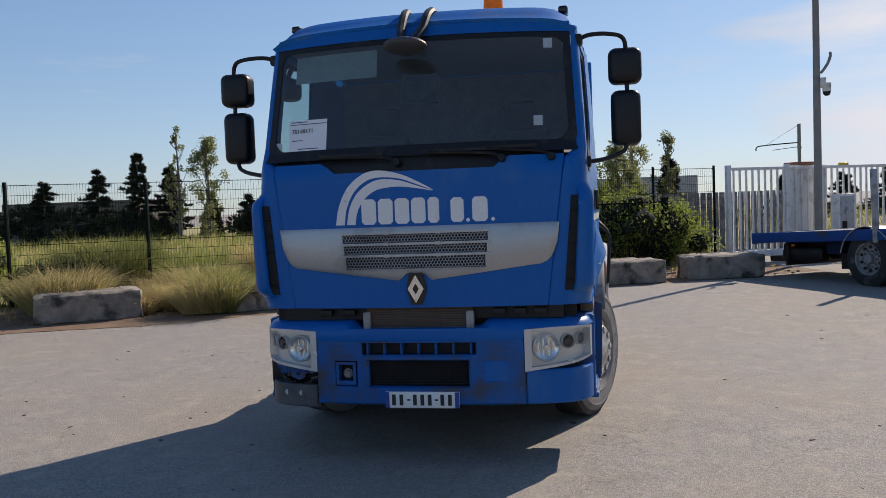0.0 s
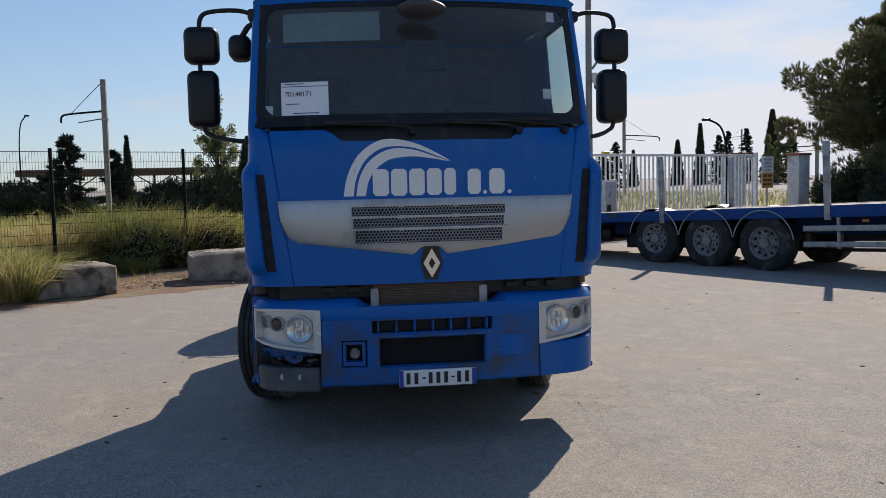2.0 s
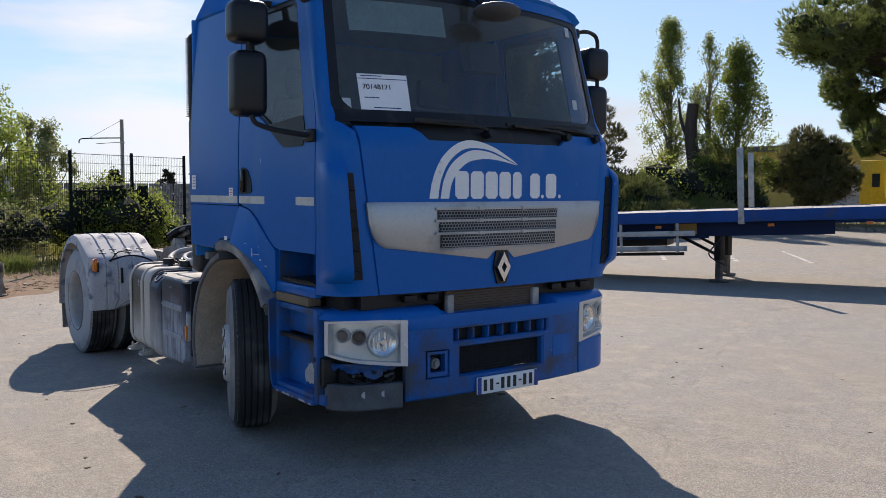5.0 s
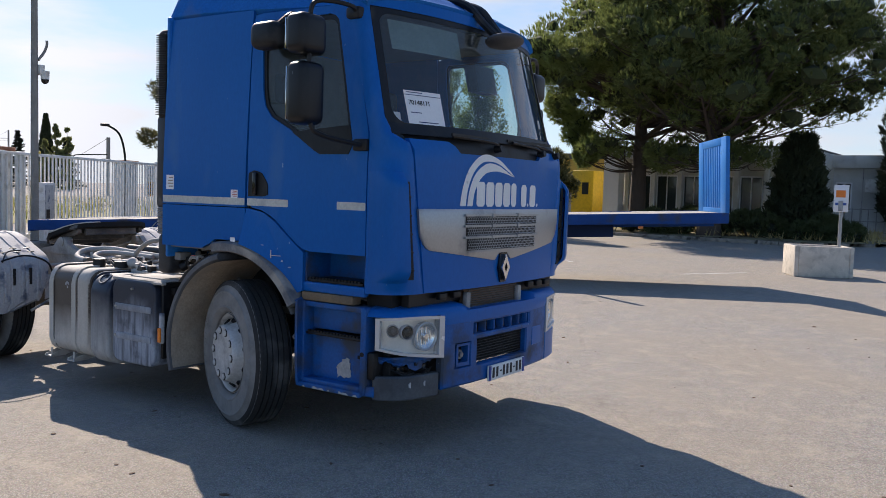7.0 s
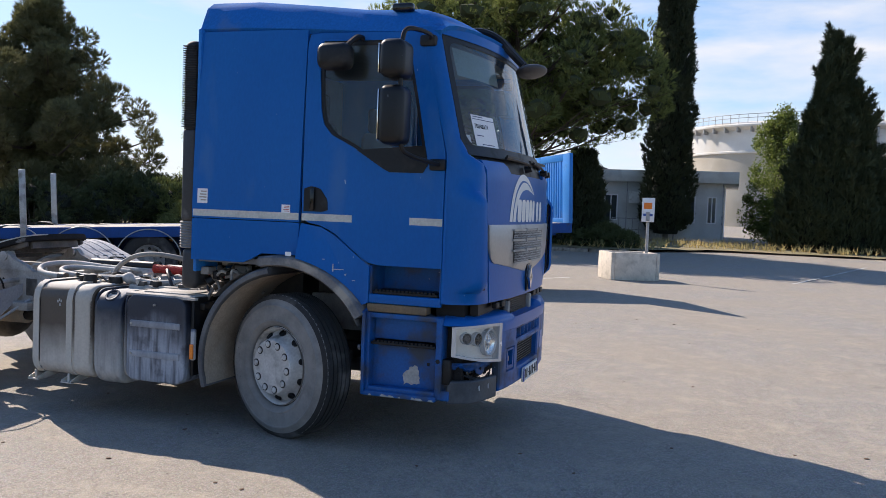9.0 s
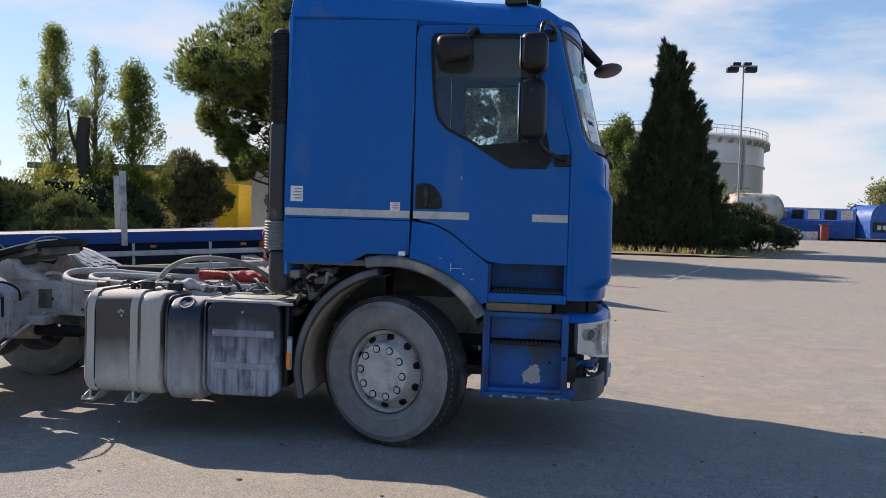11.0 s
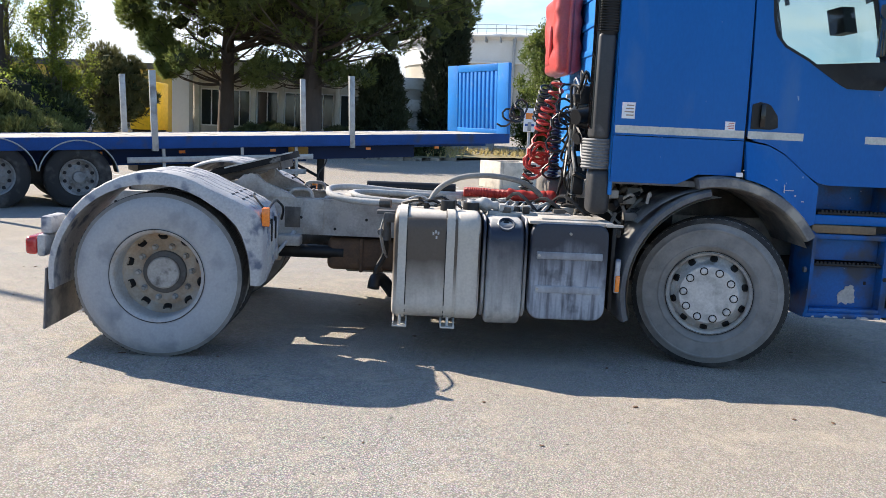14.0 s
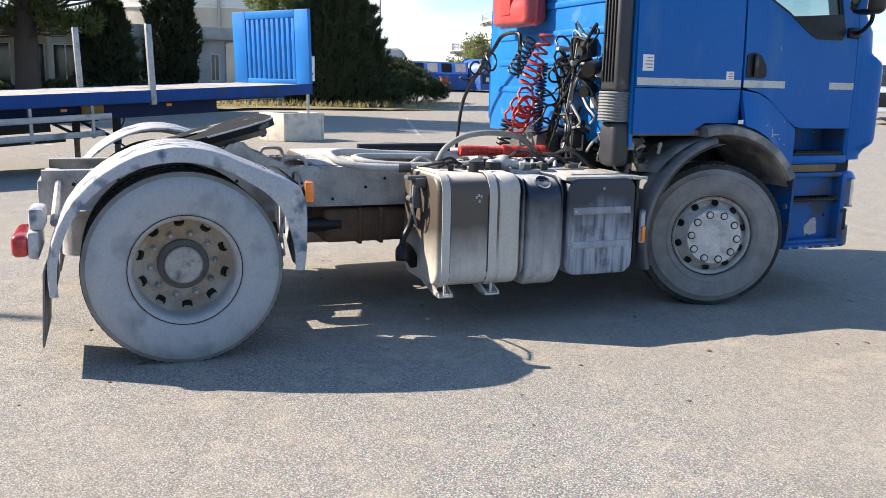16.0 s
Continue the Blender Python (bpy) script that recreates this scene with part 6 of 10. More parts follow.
# rear mudguards with flaps; the near one stands farther out
def guard_paths():
    """Outline of the guard's crown and of its lower side lip, from the front tongue over the wheel to the back."""
    c = Vector((5.46, 0.52))
    arc = lambda a, r: (c.x - r * math.cos(radians(a)), c.y + r * math.sin(radians(a)))
    crown = [(4.752, 0.50), (4.738, 0.62), (4.735, 0.80), (4.742, 0.92), (4.775, 0.995), (4.86, 1.045), (4.95, 1.085)] + [arc(a, 0.722 - 0.022 * smoothstep(85, 125, a)) for a in range(60, 191, 8)]
    lip = [(4.812, 0.505), (4.815, 0.60), (4.83, 0.70), (4.85, 0.77), (4.875, 0.84), (4.91, 0.90), (4.985, 0.975)] + [arc(a, 0.632 + 0.02 * abs(a - 95) / 85) for a in range(60, 191, 8)]
    return crown, lip


for s in (-1, 1):
    ox = 0.13 if s < 0 else 0.0
    crown, lip = guard_paths()
    bm = B()
    rows = []
    for k, ((cy_, cz_), (ly, lz)) in enumerate(zip(crown, lip)):
        xi = (1.02, 0.72, 0.66, 0.64, 0.62, 0.60)[min(k, 5)]
        d = Vector((ly - cy_, lz - cz_)).normalized()
        def at(x, q):
            return bm.verts.new((s * (x + ox), cy_ + d.x * q, cz_ + d.y * q))
        row = [at(xi, 0.012), at(xi + 0.02, 0.0)]
        for xg in (0.74, 0.88, 1.02, 1.14):
            xg = max(xg, xi + 0.04 + 0.02 * (xg - 0.7))
            row += [at(xg - 0.012, -0.006), at(xg - 0.004, 0.006), at(xg + 0.004, 0.006), at(xg + 0.012, -0.006)]
        row += [at(1.265, -0.002), at(1.292, 0.006), at(1.305, 0.026)]
        row += [bm.verts.new((s * (1.308 + ox), ly, lz)), bm.verts.new((s * (1.296 + ox), ly, lz)), at(1.288, 0.03), at(xi, 0.026)]
        rows.append(row)
    for p, q in zip(rows, rows[1:]):
        for k in range(len(p)):
            k2 = (k + 1) % len(p)
            bm.faces.new((p[k], p[k2], q[k2], q[k]))
    bm.faces.new(rows[0][::-1]), bm.faces.new(rows[-1])
    bmesh.ops.recalc_face_normals(bm, faces=bm.faces)
    G = part("rear_mudguard", bm, FENDER, TRUCK, "dusty grey grooved mudguard with stained flank and front tongue")
    # slots where the grooves end, and the seam towards the back piece
    for k, x in enumerate((0.74, 0.88, 1.02, 1.14)):
        for y, z in ((4.97, 1.097), (4.90, 1.067)):
            m_ = Matrix.Translation((s * (x + ox), y, z)) @ Matrix.Rotation(radians(25), 4, "X")
            part("guard_slot", box(B(), -0.035, 0.035, -0.007, 0.007, -0.005, 0.005, 0.002, m=m_), BLACK, G)
    bm = B()
    for x in (0.835, 0.995):
        box(bm, s * (x + ox - 0.012), s * (x + ox + 0.012), 4.722, 4.742, 0.765, 0.925, 0.004)
    pieces("apron_slot", bm, BLACK_DEEP, G)
    for x in (0.76, 0.915, 1.08):
        part("apron_rib", box(B(), s * (x + ox - 0.014), s * (x + ox + 0.014), 4.722, 4.742, 0.60, 0.90, 0.006), FENDER, G)
    bm = B()
    tube(bm, smooth_pts([(s * (1.12 + ox), 4.735, 1.0), (s * (0.95 + ox), 4.72, 1.045), (s * (0.80 + ox), 4.72, 1.03), (s * (0.68 + ox), 4.70, 0.97), (s * (0.62 + ox), 4.72, 0.88)], 4), 0.009, 6)
    tube(bm, smooth_pts([(s * (1.10 + ox), 4.75, 0.99), (s * (1.0 + ox), 4.85, 1.075), (s * (0.85 + ox), 4.88, 1.085)], 4), 0.007, 6)
    pieces("lamp_cable", bm, BLACK, G)
    # stay of the tongue and inner brace
    bm = B()
    tube(bm, [(s * 0.50, 4.66, 0.76), (s * (0.60 + ox), 4.77, 0.60), (s * (0.80 + ox), 4.79, 0.50)], 0.014, 6)
    slab(bm, [(0.47, 0.80), (0.60 + ox, 0.62), (0.66 + ox, 0.60), (0.66 + ox, 0.84), (0.47, 0.90)], 4.775, 4.785, lambda u, v, d: (s * u, d, v))
    pieces("guard_stay", bm, FENDER, G)
    bm = B()
    slab(bm, [(0.62, 0.14), (1.26, 0.14), (1.27, 0.56), (0.62, 0.56)], -0.006, 0.006, lambda u, v, d: (s * (u + ox), 6.18 + 0.06 * (0.48 - v) + d, v))
    part("mud_flap", bm, ARCH, G, "bent dusty mud flap")
    bm = B()
    box(bm, s * (1.242 + ox), s * (1.270 + ox), 4.70, 4.745, 0.90, 1.03, 0.008)
    box(bm, s * (1.268 + ox), s * (1.286 + ox), 4.695, 4.75, 0.905, 1.025, 0.008)
    part("side_marker", bm, ORANGE, G, "orange side marker lamp")
    part("marker_seat", box(B(), s * (1.225 + ox), s * (1.245 + ox), 4.705, 4.76, 0.895, 0.995, 0.006), BLACK, G)
    # tail lamp
    bm = B()
    box(bm, s * (0.80 + ox), s * (1.24 + ox), 6.19, 6.25, 0.63, 0.78, 0.02)
    tl = part("tail_lamp", bm, FENDER, TRUCK, "tail lamp cluster in a dusty housing")
    bm = B()
    box(bm, s * (0.82 + ox), s * (1.24 + ox), 6.245, 6.33, 0.64, 0.765, 0.03, 3)
    part("tail_lens", bm, REDLENS, tl, "red tail lamp lens")
    bm = B()
    box(bm, s * (0.95 + ox), s * (1.20 + ox), 6.16, 6.24, 0.78, 0.90, 0.02)
    part("lamp_bracket", bm, FENDER, tl)

# ---- tanks along both sides ----
def rounded_tank(y0, y1, z0, z1, x0, x1, r, bulge=0.0):
    bm = B()
    box(bm, x0, x1, y0, y1, z0, z1)
    es = [e for e in bm.edges if abs(e.verts[0].co.y - e.verts[1].co.y) > 0.01]
    bevel_new(bm, es, r, 6)
    es = [e for e in bm.edges if len(e.link_faces) == 2 and e.calc_face_angle(0) > 1.2]
    bevel_new(bm, es, min(0.03, r * 0.4), 3)
    return bm


s = -1
tank = part("fuel_tank", rounded_tank(3.27, 3.87, 0.29, 1.03, -1.30, -0.62, 0.12), ALU, TRUCK, "dusty aluminium fuel tank with dark stains")
part("tank_end_shell", rounded_tank(3.275, 3.445, 0.286, 1.034, -1.305, -0.62, 0.12), ALU_PALE, tank, "pale dusty end shell of the tank")
for y in (3.48, 3.81):
    bm = B()
    out = resample([(-1.30, 0.41), (-1.27, 0.32), (-1.19, 0.285), (-0.62, 0.285), (-0.62, 1.035), (-1.19, 1.035), (-1.27, 1.0), (-1.30, 0.91)], 40)
    big = [(-0.96 + (x + 0.96) * 1.03, 0.66 + (z - 0.66) * 1.028) for x, z in out]
    ring_plate(bm, big, out, lambda u, v, d: (u, y - 0.028 + d, v), 0.056, 1)
    part("tank_strap", bm, ALU_PALE, tank, "dusty aluminium tank strap")
    # thin black edge along the inner side of the strap
    bm = B()
    dy = -0.034 if y > 3.6 else 0.028
    ring_plate(bm, [(-0.96 + (x + 0.96) * 1.010, 0.66 + (z - 0.66) * 1.010) for x, z in out], out, lambda u, v, d: (u, y + dy + d, v), 0.006, 1)
    pieces("strap_rubber", bm, BLACK, tank)
    # open bracket foot with a bolt
    bm = B()
    for dy in (-0.05, 0.04):
        slab(bm, [(-1.33, 0.262), (-1.33, 0.245), (-1.20, 0.245), (-1.0, 0.285), (-1.0, 0.30), (-1.22, 0.30)], y + dy, y + dy + 0.01, lambda u, v, d: (u, d, v))
    box(bm, -1.335, -1.20, y - 0.05, y + 0.05, 0.240, 0.250)
    cyl(bm, (-1.30, y, 0.235), (-1.30, y, 0.315), 0.010, seg=8)
    part("strap_foot", bm, STRAP, tank, "steel bracket foot of the strap")
bm = B()
cyl(bm, (-1.05, 3.50, 1.03), (-1.05, 3.50, 1.10), 0.055, 0.05, 20); cyl(bm, (-0.95, 3.33, 1.03), (-0.95, 3.33, 1.085), 0.06, 0.055, 20)
pieces("tank_cap", bm, BLACK, tank, "black filler cap")
bm = B()
box(bm, -1.10, -0.98, 3.87, 3.95, 0.93, 1.0, 0.012)
cyl(bm, (-1.05, 3.93, 0.80), (-1.05, 3.93, 0.95), 0.035, 0.028, 12)
cyl(bm, (-1.02, 3.97, 0.86), (-1.10, 3.97, 0.86), 0.022, seg=10)
box(bm, -1.08, -1.0, 3.87, 4.0, 0.985, 1.012, 0.006)
part("tank_valve", bm, HUB_DARK, tank, "dark drain valve on the tank end")
bm = B()
tube(bm, smooth_pts([(-1.06, 3.95, 0.96), (-1.10, 3.97, 0.86), (-1.08, 3.95, 0.74), (-1.04, 3.92, 0.67)], 5), 0.007, 6)
tube(bm, smooth_pts([(-1.0, 3.95, 0.95), (-1.04, 3.96, 0.82), (-1.06, 3.93, 0.70)], 5), 0.007, 6)
part("valve_wire", bm, GREYHOSE, tank, "pale looped valve wires")
bm = B()
tube(bm, smooth_pts([(-1.02, 3.93, 0.80), (-0.98, 3.94, 0.68), (-0.98, 3.99, 0.58), (-0.98, 4.0, 0.50)], 5), 0.022, 8)
tube(bm, smooth_pts([(-1.02, 4.01, 0.44), (-0.99, 4.0, 0.50), (-0.94, 3.96, 0.50), (-0.90, 3.91, 0.44), (-0.88, 3.87, 0.38)], 5), 0.045, 10)
part("drain_hose", bm, BLACK, tank, "black rubber elbow hose on the tank end")
bm = B()
# worn mark on the tank face, as plain bars
for dy, dz in ((0.0, 0.0), (0.018, 0.008), (0.034, -0.004), (0.012, -0.03)):
    box(bm, -1.3035, -1.30, 3.56 + dy, 3.572 + dy, 0.885 + dz, 0.905 + dz)
pieces("tank_mark", bm, FENDER, tank)
bm = rounded_tank(2.975, 3.225, 0.262, 1.0, -1.325, -0.66, 0.15)
ad = part("additive_tank", bm, TANK_DARK, TRUCK, "dark stained narrow tank with a pale dusty foot")
for y in (2.945, 3.232):
    part("side_flange", rounded_tank(y, y + 0.024, 0.31, 1.015, -1.285, -0.66, 0.12), TANK_DARK, ad)
mc = Matrix.Translation((-1.255, 3.10, 0.965)) @ Matrix.Rotation(radians(48), 4, "Y") @ Matrix.Rotation(radians(180), 4, "Z")
part("filler_neck", lathe(B(), [(0.062, -0.05), (0.062, 0.012), (0.055, 0.018), (0.044, 0.016), (0.040, -0.02), (0, -0.02)], 24, mc), TANK_DARK, ad)
part("tank_cap", lathe(B(), [(0.038, -0.02), (0.034, 0.004), (0.020, 0.008), (0, 0.008)], 20, mc), BLACK, ad, "black recessed filler cap")
bm = box(B(), -1.31, -0.64, 2.39, 2.93, 0.325, 1.0)
bevel_new(bm, [e for e in bm.edges if abs(e.verts[0].co.x - e.verts[1].co.x) > 0.1], 0.085, 5)
bevel_new(bm, [e for e in bm.edges if len(e.link_faces) == 2 and e.calc_face_angle(0) > 1.2], 0.02, 3)
bx = part("battery_box", bm, GREYBOX, TRUCK, "scuffed dark battery box caked with grey dust")
bm = B()
for z in (0.515, 0.750):
    box(bm, -1.321, -1.30, 2.43, 2.885, z, z + 0.05, 0.006)
pieces("box_strap", bm, BOXSTRAP, bx)
bm = B()
for y, z in ((2.87, 0.775), (2.87, 0.54), (2.66, 0.93)):
    cyl(bm, (-1.328, y, z), (-1.308, y, z), 0.010, seg=8)
pieces("box_bolt", bm, STRAP, bx)
bm = B()
box(bm, -1.30, -0.62, 2.36, 2.945, 0.985, 1.010, 0.008)
box(bm, -1.31, -1.27, 2.30, 2.42, 0.985, 1.004, 0.004)
box(bm, -1.20, -0.9, 2.45, 2.85, 1.008, 1.020, 0.006)
part("box_lid", bm, CHASSIS, bx, "pale dusty battery box lid")
bm = B()
box(bm, -1.315, -1.28, 2.30, 2.335, 0.53, 0.77, 0.01)
mk = part("marker_bracket", bm, FENDER, TRUCK)
bm = B()
box(bm, -1.328, -1.312, 2.302, 2.333, 0.54, 0.655, 0.006)
part("marker_lens", bm, ORANGE, mk, "orange marker lens")
bm = B()
box(bm, -1.27, -1.0, 2.335, 2.365, 0.40, 1.0, 0.01); box(bm, -1.2, -0.7, 2.29, 2.37, 0.90, 0.96, 0.01)
part("arch_bracket", bm, BLACK, TRUCK)
# far side tank: unseen, stretched to block a strip of sun under the frame
part("fuel_tank", rounded_tank(2.2, 4.35, 0.27, 1.02, 0.52, 1.28, 0.14), ALU, TRUCK, "unseen far side tank, enlarged to keep sun off the ground")

def limb_bend(a, b, g):
    m_ = (a + b) / 2 + Vector((-0.03, g.uniform(-0.05, 0.05), g.uniform(-0.06, 0.06)))
    return smooth_pts([a, m_, b], 5)


# ---- air intake stack behind the cab ----
bm = B()
box(bm, -1.20, -0.98, 2.415, 2.535, 1.58, 2.30, 0.03, 3)
STACK = part("intake_duct", bm, DUCT, TRUCK, "tall ribbed black intake duct")
bm = B()
for x in (-1.16, -1.12, -1.08, -1.04):
    box(bm, x, x + 0.008, 2.53, 2.545, 1.65, 2.9)
pieces("duct_rib", bm, BLACK_GLOSS, STACK)
bm = B()
box(bm, -1.205, -0.96, 2.405, 2.53, 2.26, 2.97, 0.05, 4)
hd = part("intake_head", bm, BLACK_DEEP, STACK, "black louvred intake head")
for k in range(36):
    bm = B()
    box(bm, -1.209, -0.958, 2.41, 2.536, 2.31 + k * 0.0175, 2.318 + k * 0.0175, 0.003)
    part("louvre", bm, BLACK, hd)
bm = lathe(B(), [(0.103 + (0.009 if k % 2 else 0.0), k * 0.0105) for k in range(21)], 24, Matrix.Translation((-1.09, 2.475, 1.375)) @ Matrix.Rotation(radians(-90), 4, "Y"))
part("bellows", bm, mat("grey_bellows_rubber", (0.20, 0.20, 0.20), 0.7, scale=9), STACK, "grey ribbed rubber bellows")
bm = B()
box(bm, -1.195, -0.985, 2.38, 2.53, 1.06, 1.38, 0.05, 4)
part("intake_elbow", bm, DUCT, STACK, "black intake elbow")
bm = B()
box(bm, -0.62, 0.62, 1.75, 2.5, 0.80, 1.28, 0.04)
part("cab_underside", bm, BLACK, TRUCK)
g = random.Random(41)
for k in range(44):
    bm = B()
    a = Vector((g.uniform(-1.14, -0.66), g.uniform(2.06, 2.40), g.uniform(1.02, 1.30)))
    b = a + Vector((g.uniform(-0.10, 0.10), g.uniform(-0.22, 0.22), g.uniform(-0.16, 0.12)))
    if k % 4 == 0:
        w = g.uniform(0.02, 0.06)
        box(bm, a.x - w, a.x + w, a.y - w, a.y + w, a.z - 0.03, a.z + 0.03, 0.008)
    elif k % 4 == 1:
        cyl(bm, a, a + (b - a).normalized() * g.uniform(0.04, 0.09), g.uniform(0.02, 0.04), seg=12)
    else:
        tube(bm, limb_bend(a, b, g), g.uniform(0.007, 0.016), 6)
    part("underside_fitting", bm, (BLACK, CHASSIS, GREASE, GREYHOSE, CHASSIS)[k % 5], TRUCK, "dusty hose or bracket under the cab")
# red fire box on the rear wall
bm = B()
box(bm, 0.07, 0.72, 2.42, 2.64, 2.10, 2.76, 0.06, 4)
bmesh.ops.subdivide_edges(bm, edges=[e for e in bm.edges if e.calc_length() > 0.1], cuts=9, use_grid_fill=True)
for v in bm.verts:
    # folds of a slack red cover
    v.co += Vector((0.016 * noise.noise(v.co * 9.0), 0.030 * noise.noise(Vector((v.co.x * 5, 3.1, v.co.z * 11))), 0.014 * noise.noise(v.co * 7.0 + Vector((4, 0, 0)))))
fb = part("fire_box", bm, REDTANK, TRUCK, "faded red extinguisher box on the cab wall")
bm = B()
box(bm, 0.05, 0.74, 2.50, 2.545, 2.09, 2.77, 0.03, 3); box(bm, 0.30, 0.50, 2.635, 2.66, 2.18, 2.5, 0.02)
part("box_lid", bm, REDTANK, fb)
# hose rack, coils and valves behind the cab
bm = B()
tube(bm, smooth_pts([(1.30, 2.70, 0.99), (1.32, 2.66, 1.30), (1.30, 2.62, 1.50), (1.02, 2.60, 1.74), (0.72, 2.60, 1.92), (0.58, 2.58, 2.03), (0.36, 2.54, 2.04), (0.32, 2.54, 1.95), (0.32, 2.54, 1.75), (0.32, 2.47, 1.70)], 6), 0.017, 8)
part("hose_rack", bm, BLACK, TRUCK, "bent black hose rack behind the cab")


def coil(bm, p0, p1, R, turns, r, squash=1.0):
    p0, p1 = Vector(p0), Vector(p1)
    d = p1 - p0
    a = d.orthogonal().normalized(); b = d.normalized().cross(a)
    n = int(turns * 14)
    tube(bm, [p0 + d * (k / n) + (a * math.cos(2 * math.pi * turns * k / n) + b * squash * math.sin(2 * math.pi * turns * k / n)) * R for k in range(n + 1)], r, 6)


def loops(bm, centre, R, turns, r, drop, seed, spread=0.05):
    """Loose flattened loops of a sagging coil, hanging round one point."""
    g = random.Random(seed)
    c = Vector(centre)
    pts = []
    for k in range(turns * 12):
        a = 2 * math.pi * k / 12
        f = k / (turns * 12)
        rr = R * (0.75 + 0.25 * math.sin(k * 0.7))
        pts.append(c + Vector((0.06 * math.sin(a * 0.5 + f * 9) + 2 * spread * (f - 0.5), rr * math.cos(a) + spread * (f - 0.5), rr * math.sin(a) * 0.9 - drop * f)))
    tube(bm, pts, r, 6)


bm = B(); coil(bm, (-0.40, 2.66, 2.00), (-0.36, 2.72, 1.80), 0.05, 3, 0.010); coil(bm, (-0.36, 2.72, 1.80), (-0.26, 2.76, 1.60), 0.06, 4, 0.010); loops(bm, (-0.24, 2.76, 1.50), 0.115, 7, 0.011, 0.18, 3)
part("red_air_coil", bm, REDHOSE, TRUCK, "sagging red coiled air line")
bm = B(); coil(bm, (-0.30, 2.64, 1.78), (-0.28, 2.66, 1.06), 0.036, 26, 0.009)
part("blue_air_coil", bm, BLUEHOSE, TRUCK, "dark blue coiled air line")
bm = B(); loops(bm, (0.20, 2.93, 1.80), 0.085, 4, 0.009, 0.10, 31, 0.12); loops(bm, (-0.42, 2.64, 1.66), 0.13, 4, 0.009, 0.5, 12); loops(bm, (-0.55, 2.62, 1.90), 0.11, 4, 0.009, 0.3, 15); coil(bm, (-0.02, 2.76, 1.70), (-0.30, 2.74, 1.96), 0.05, 8, 0.009)
part("black_cable_coil", bm, BLACKHOSE, TRUCK, "loose black coiled cable")
bm = B(); coil(bm, (-0.06, 2.80, 1.34), (-0.05, 2.86, 1.05), 0.05, 8, 0.009)
part("grey_cable_coil", bm, BLACKHOSE, TRUCK, "hanging black coiled cable")
for material, seed, nb, nt, label in ((BLACK, 21, 14, 12, "tangle of black valves and hoses on the cab wall"), (FENDER, 23, 7, 2, "dusty grey valves and couplings on the cab wall"), (GREYHOSE, 25, 2, 3, "looping dusty hoses on the cab wall")):
    bm = B()
    g = random.Random(seed)
    for k in range(nb):
        x, y, z = g.uniform(-0.90, -0.44), g.uniform(2.45, 2.54), g.uniform(1.12, 1.98)
        w, h = g.uniform(0.02, 0.075), g.uniform(0.02, 0.08)
        if k % 3:
            box(bm, x - w, x + w, y - 0.04, y + 0.04, z - h, z + h, 0.012)
        else:
            cyl(bm, (x, y - 0.03, z), (x + g.uniform(-0.08, 0.08), y + 0.08, z + g.uniform(-0.08, 0.08)), w * 0.8, seg=12)
    for k in range(nt):
        a = Vector((g.uniform(-0.88, -0.4), g.uniform(2.48, 2.58), g.uniform(1.55, 2.04)))
        b = Vector((g.uniform(-0.88, -0.4), g.uniform(2.48, 2.62), g.uniform(1.02, 1.6)))
        c1 = a + Vector((g.uniform(-0.18, 0.18), g.uniform(0.0, 0.06), g.uniform(-0.05, 0.12)))
        c2 = b + Vector((g.uniform(-0.18, 0.18), g.uniform(0.0, 0.06), g.uniform(-0.12, 0.1)))
        tube(bm, smooth_pts([a, c1, (a + b) / 2 + Vector((g.uniform(-0.08, 0.08), 0.03, 0)), c2, b], 5), g.uniform(0.007, 0.014), 6)
    pieces("valve_block", bm, material, TRUCK, label)
bm = B()
random.seed(8)
for k in range(8):
    y = 2.55 + 0.07 * k
    tube(bm, smooth_pts([(-0.9, y - 0.2, 0.95), (-0.75, y, 1.05 + random.uniform(0, 0.1)), (-0.5, y + 0.1, 1.04), (-0.3, y + 0.2, 1.02)], 4), 0.014, 6)
part("frame_hose", bm, BLACKHOSE, TRUCK, "black hoses along the frame")
PALEHOSE = mat("pale_dusty_hose", (0.44, 0.43, 0.41), 0.75, col2=(0.30, 0.29, 0.27), scale=8)
bm = B()
tube(bm, smooth_pts([(-0.86, 3.97, 1.045), (-0.80, 4.20, 1.05), (-0.72, 4.34, 1.07), (-0.62, 4.39, 1.10), (-0.50, 4.36, 1.115), (-0.42, 4.20, 1.12), (-0.38, 3.9, 1.10), (-0.36, 3.5, 1.09), (-0.3, 3.1, 1.10)], 8), 0.025, 10)
part("looped_hose", bm, PALEHOSE, TRUCK, "pale grey hose looped over the frame")
part("hose_coupling", cyl(B(), (-0.86, 3.99, 1.045), (-0.875, 3.91, 1.045), 0.032, seg=12), GREASE, TRUCK)
bm = B()
tube(bm, smooth_pts([(-0.80, 3.45, 1.06), (-0.78, 3.75, 1.05), (-0.70, 4.08, 1.06), (-0.60, 4.20, 1.08), (-0.50, 4.18, 1.09), (-0.44, 4.0, 1.09), (-0.42, 3.6, 1.08)], 8), 0.022, 10)
part("looped_hose", bm, PALEHOSE, TRUCK, "pale grey hose looped over the frame")
part("frame_pipe", cyl(B(), (-0.30, 4.12, 1.125), (-0.32, 3.42, 1.13), 0.042, seg=16), BLACK, TRUCK, "black pipe lying along the frame")
bm = B()
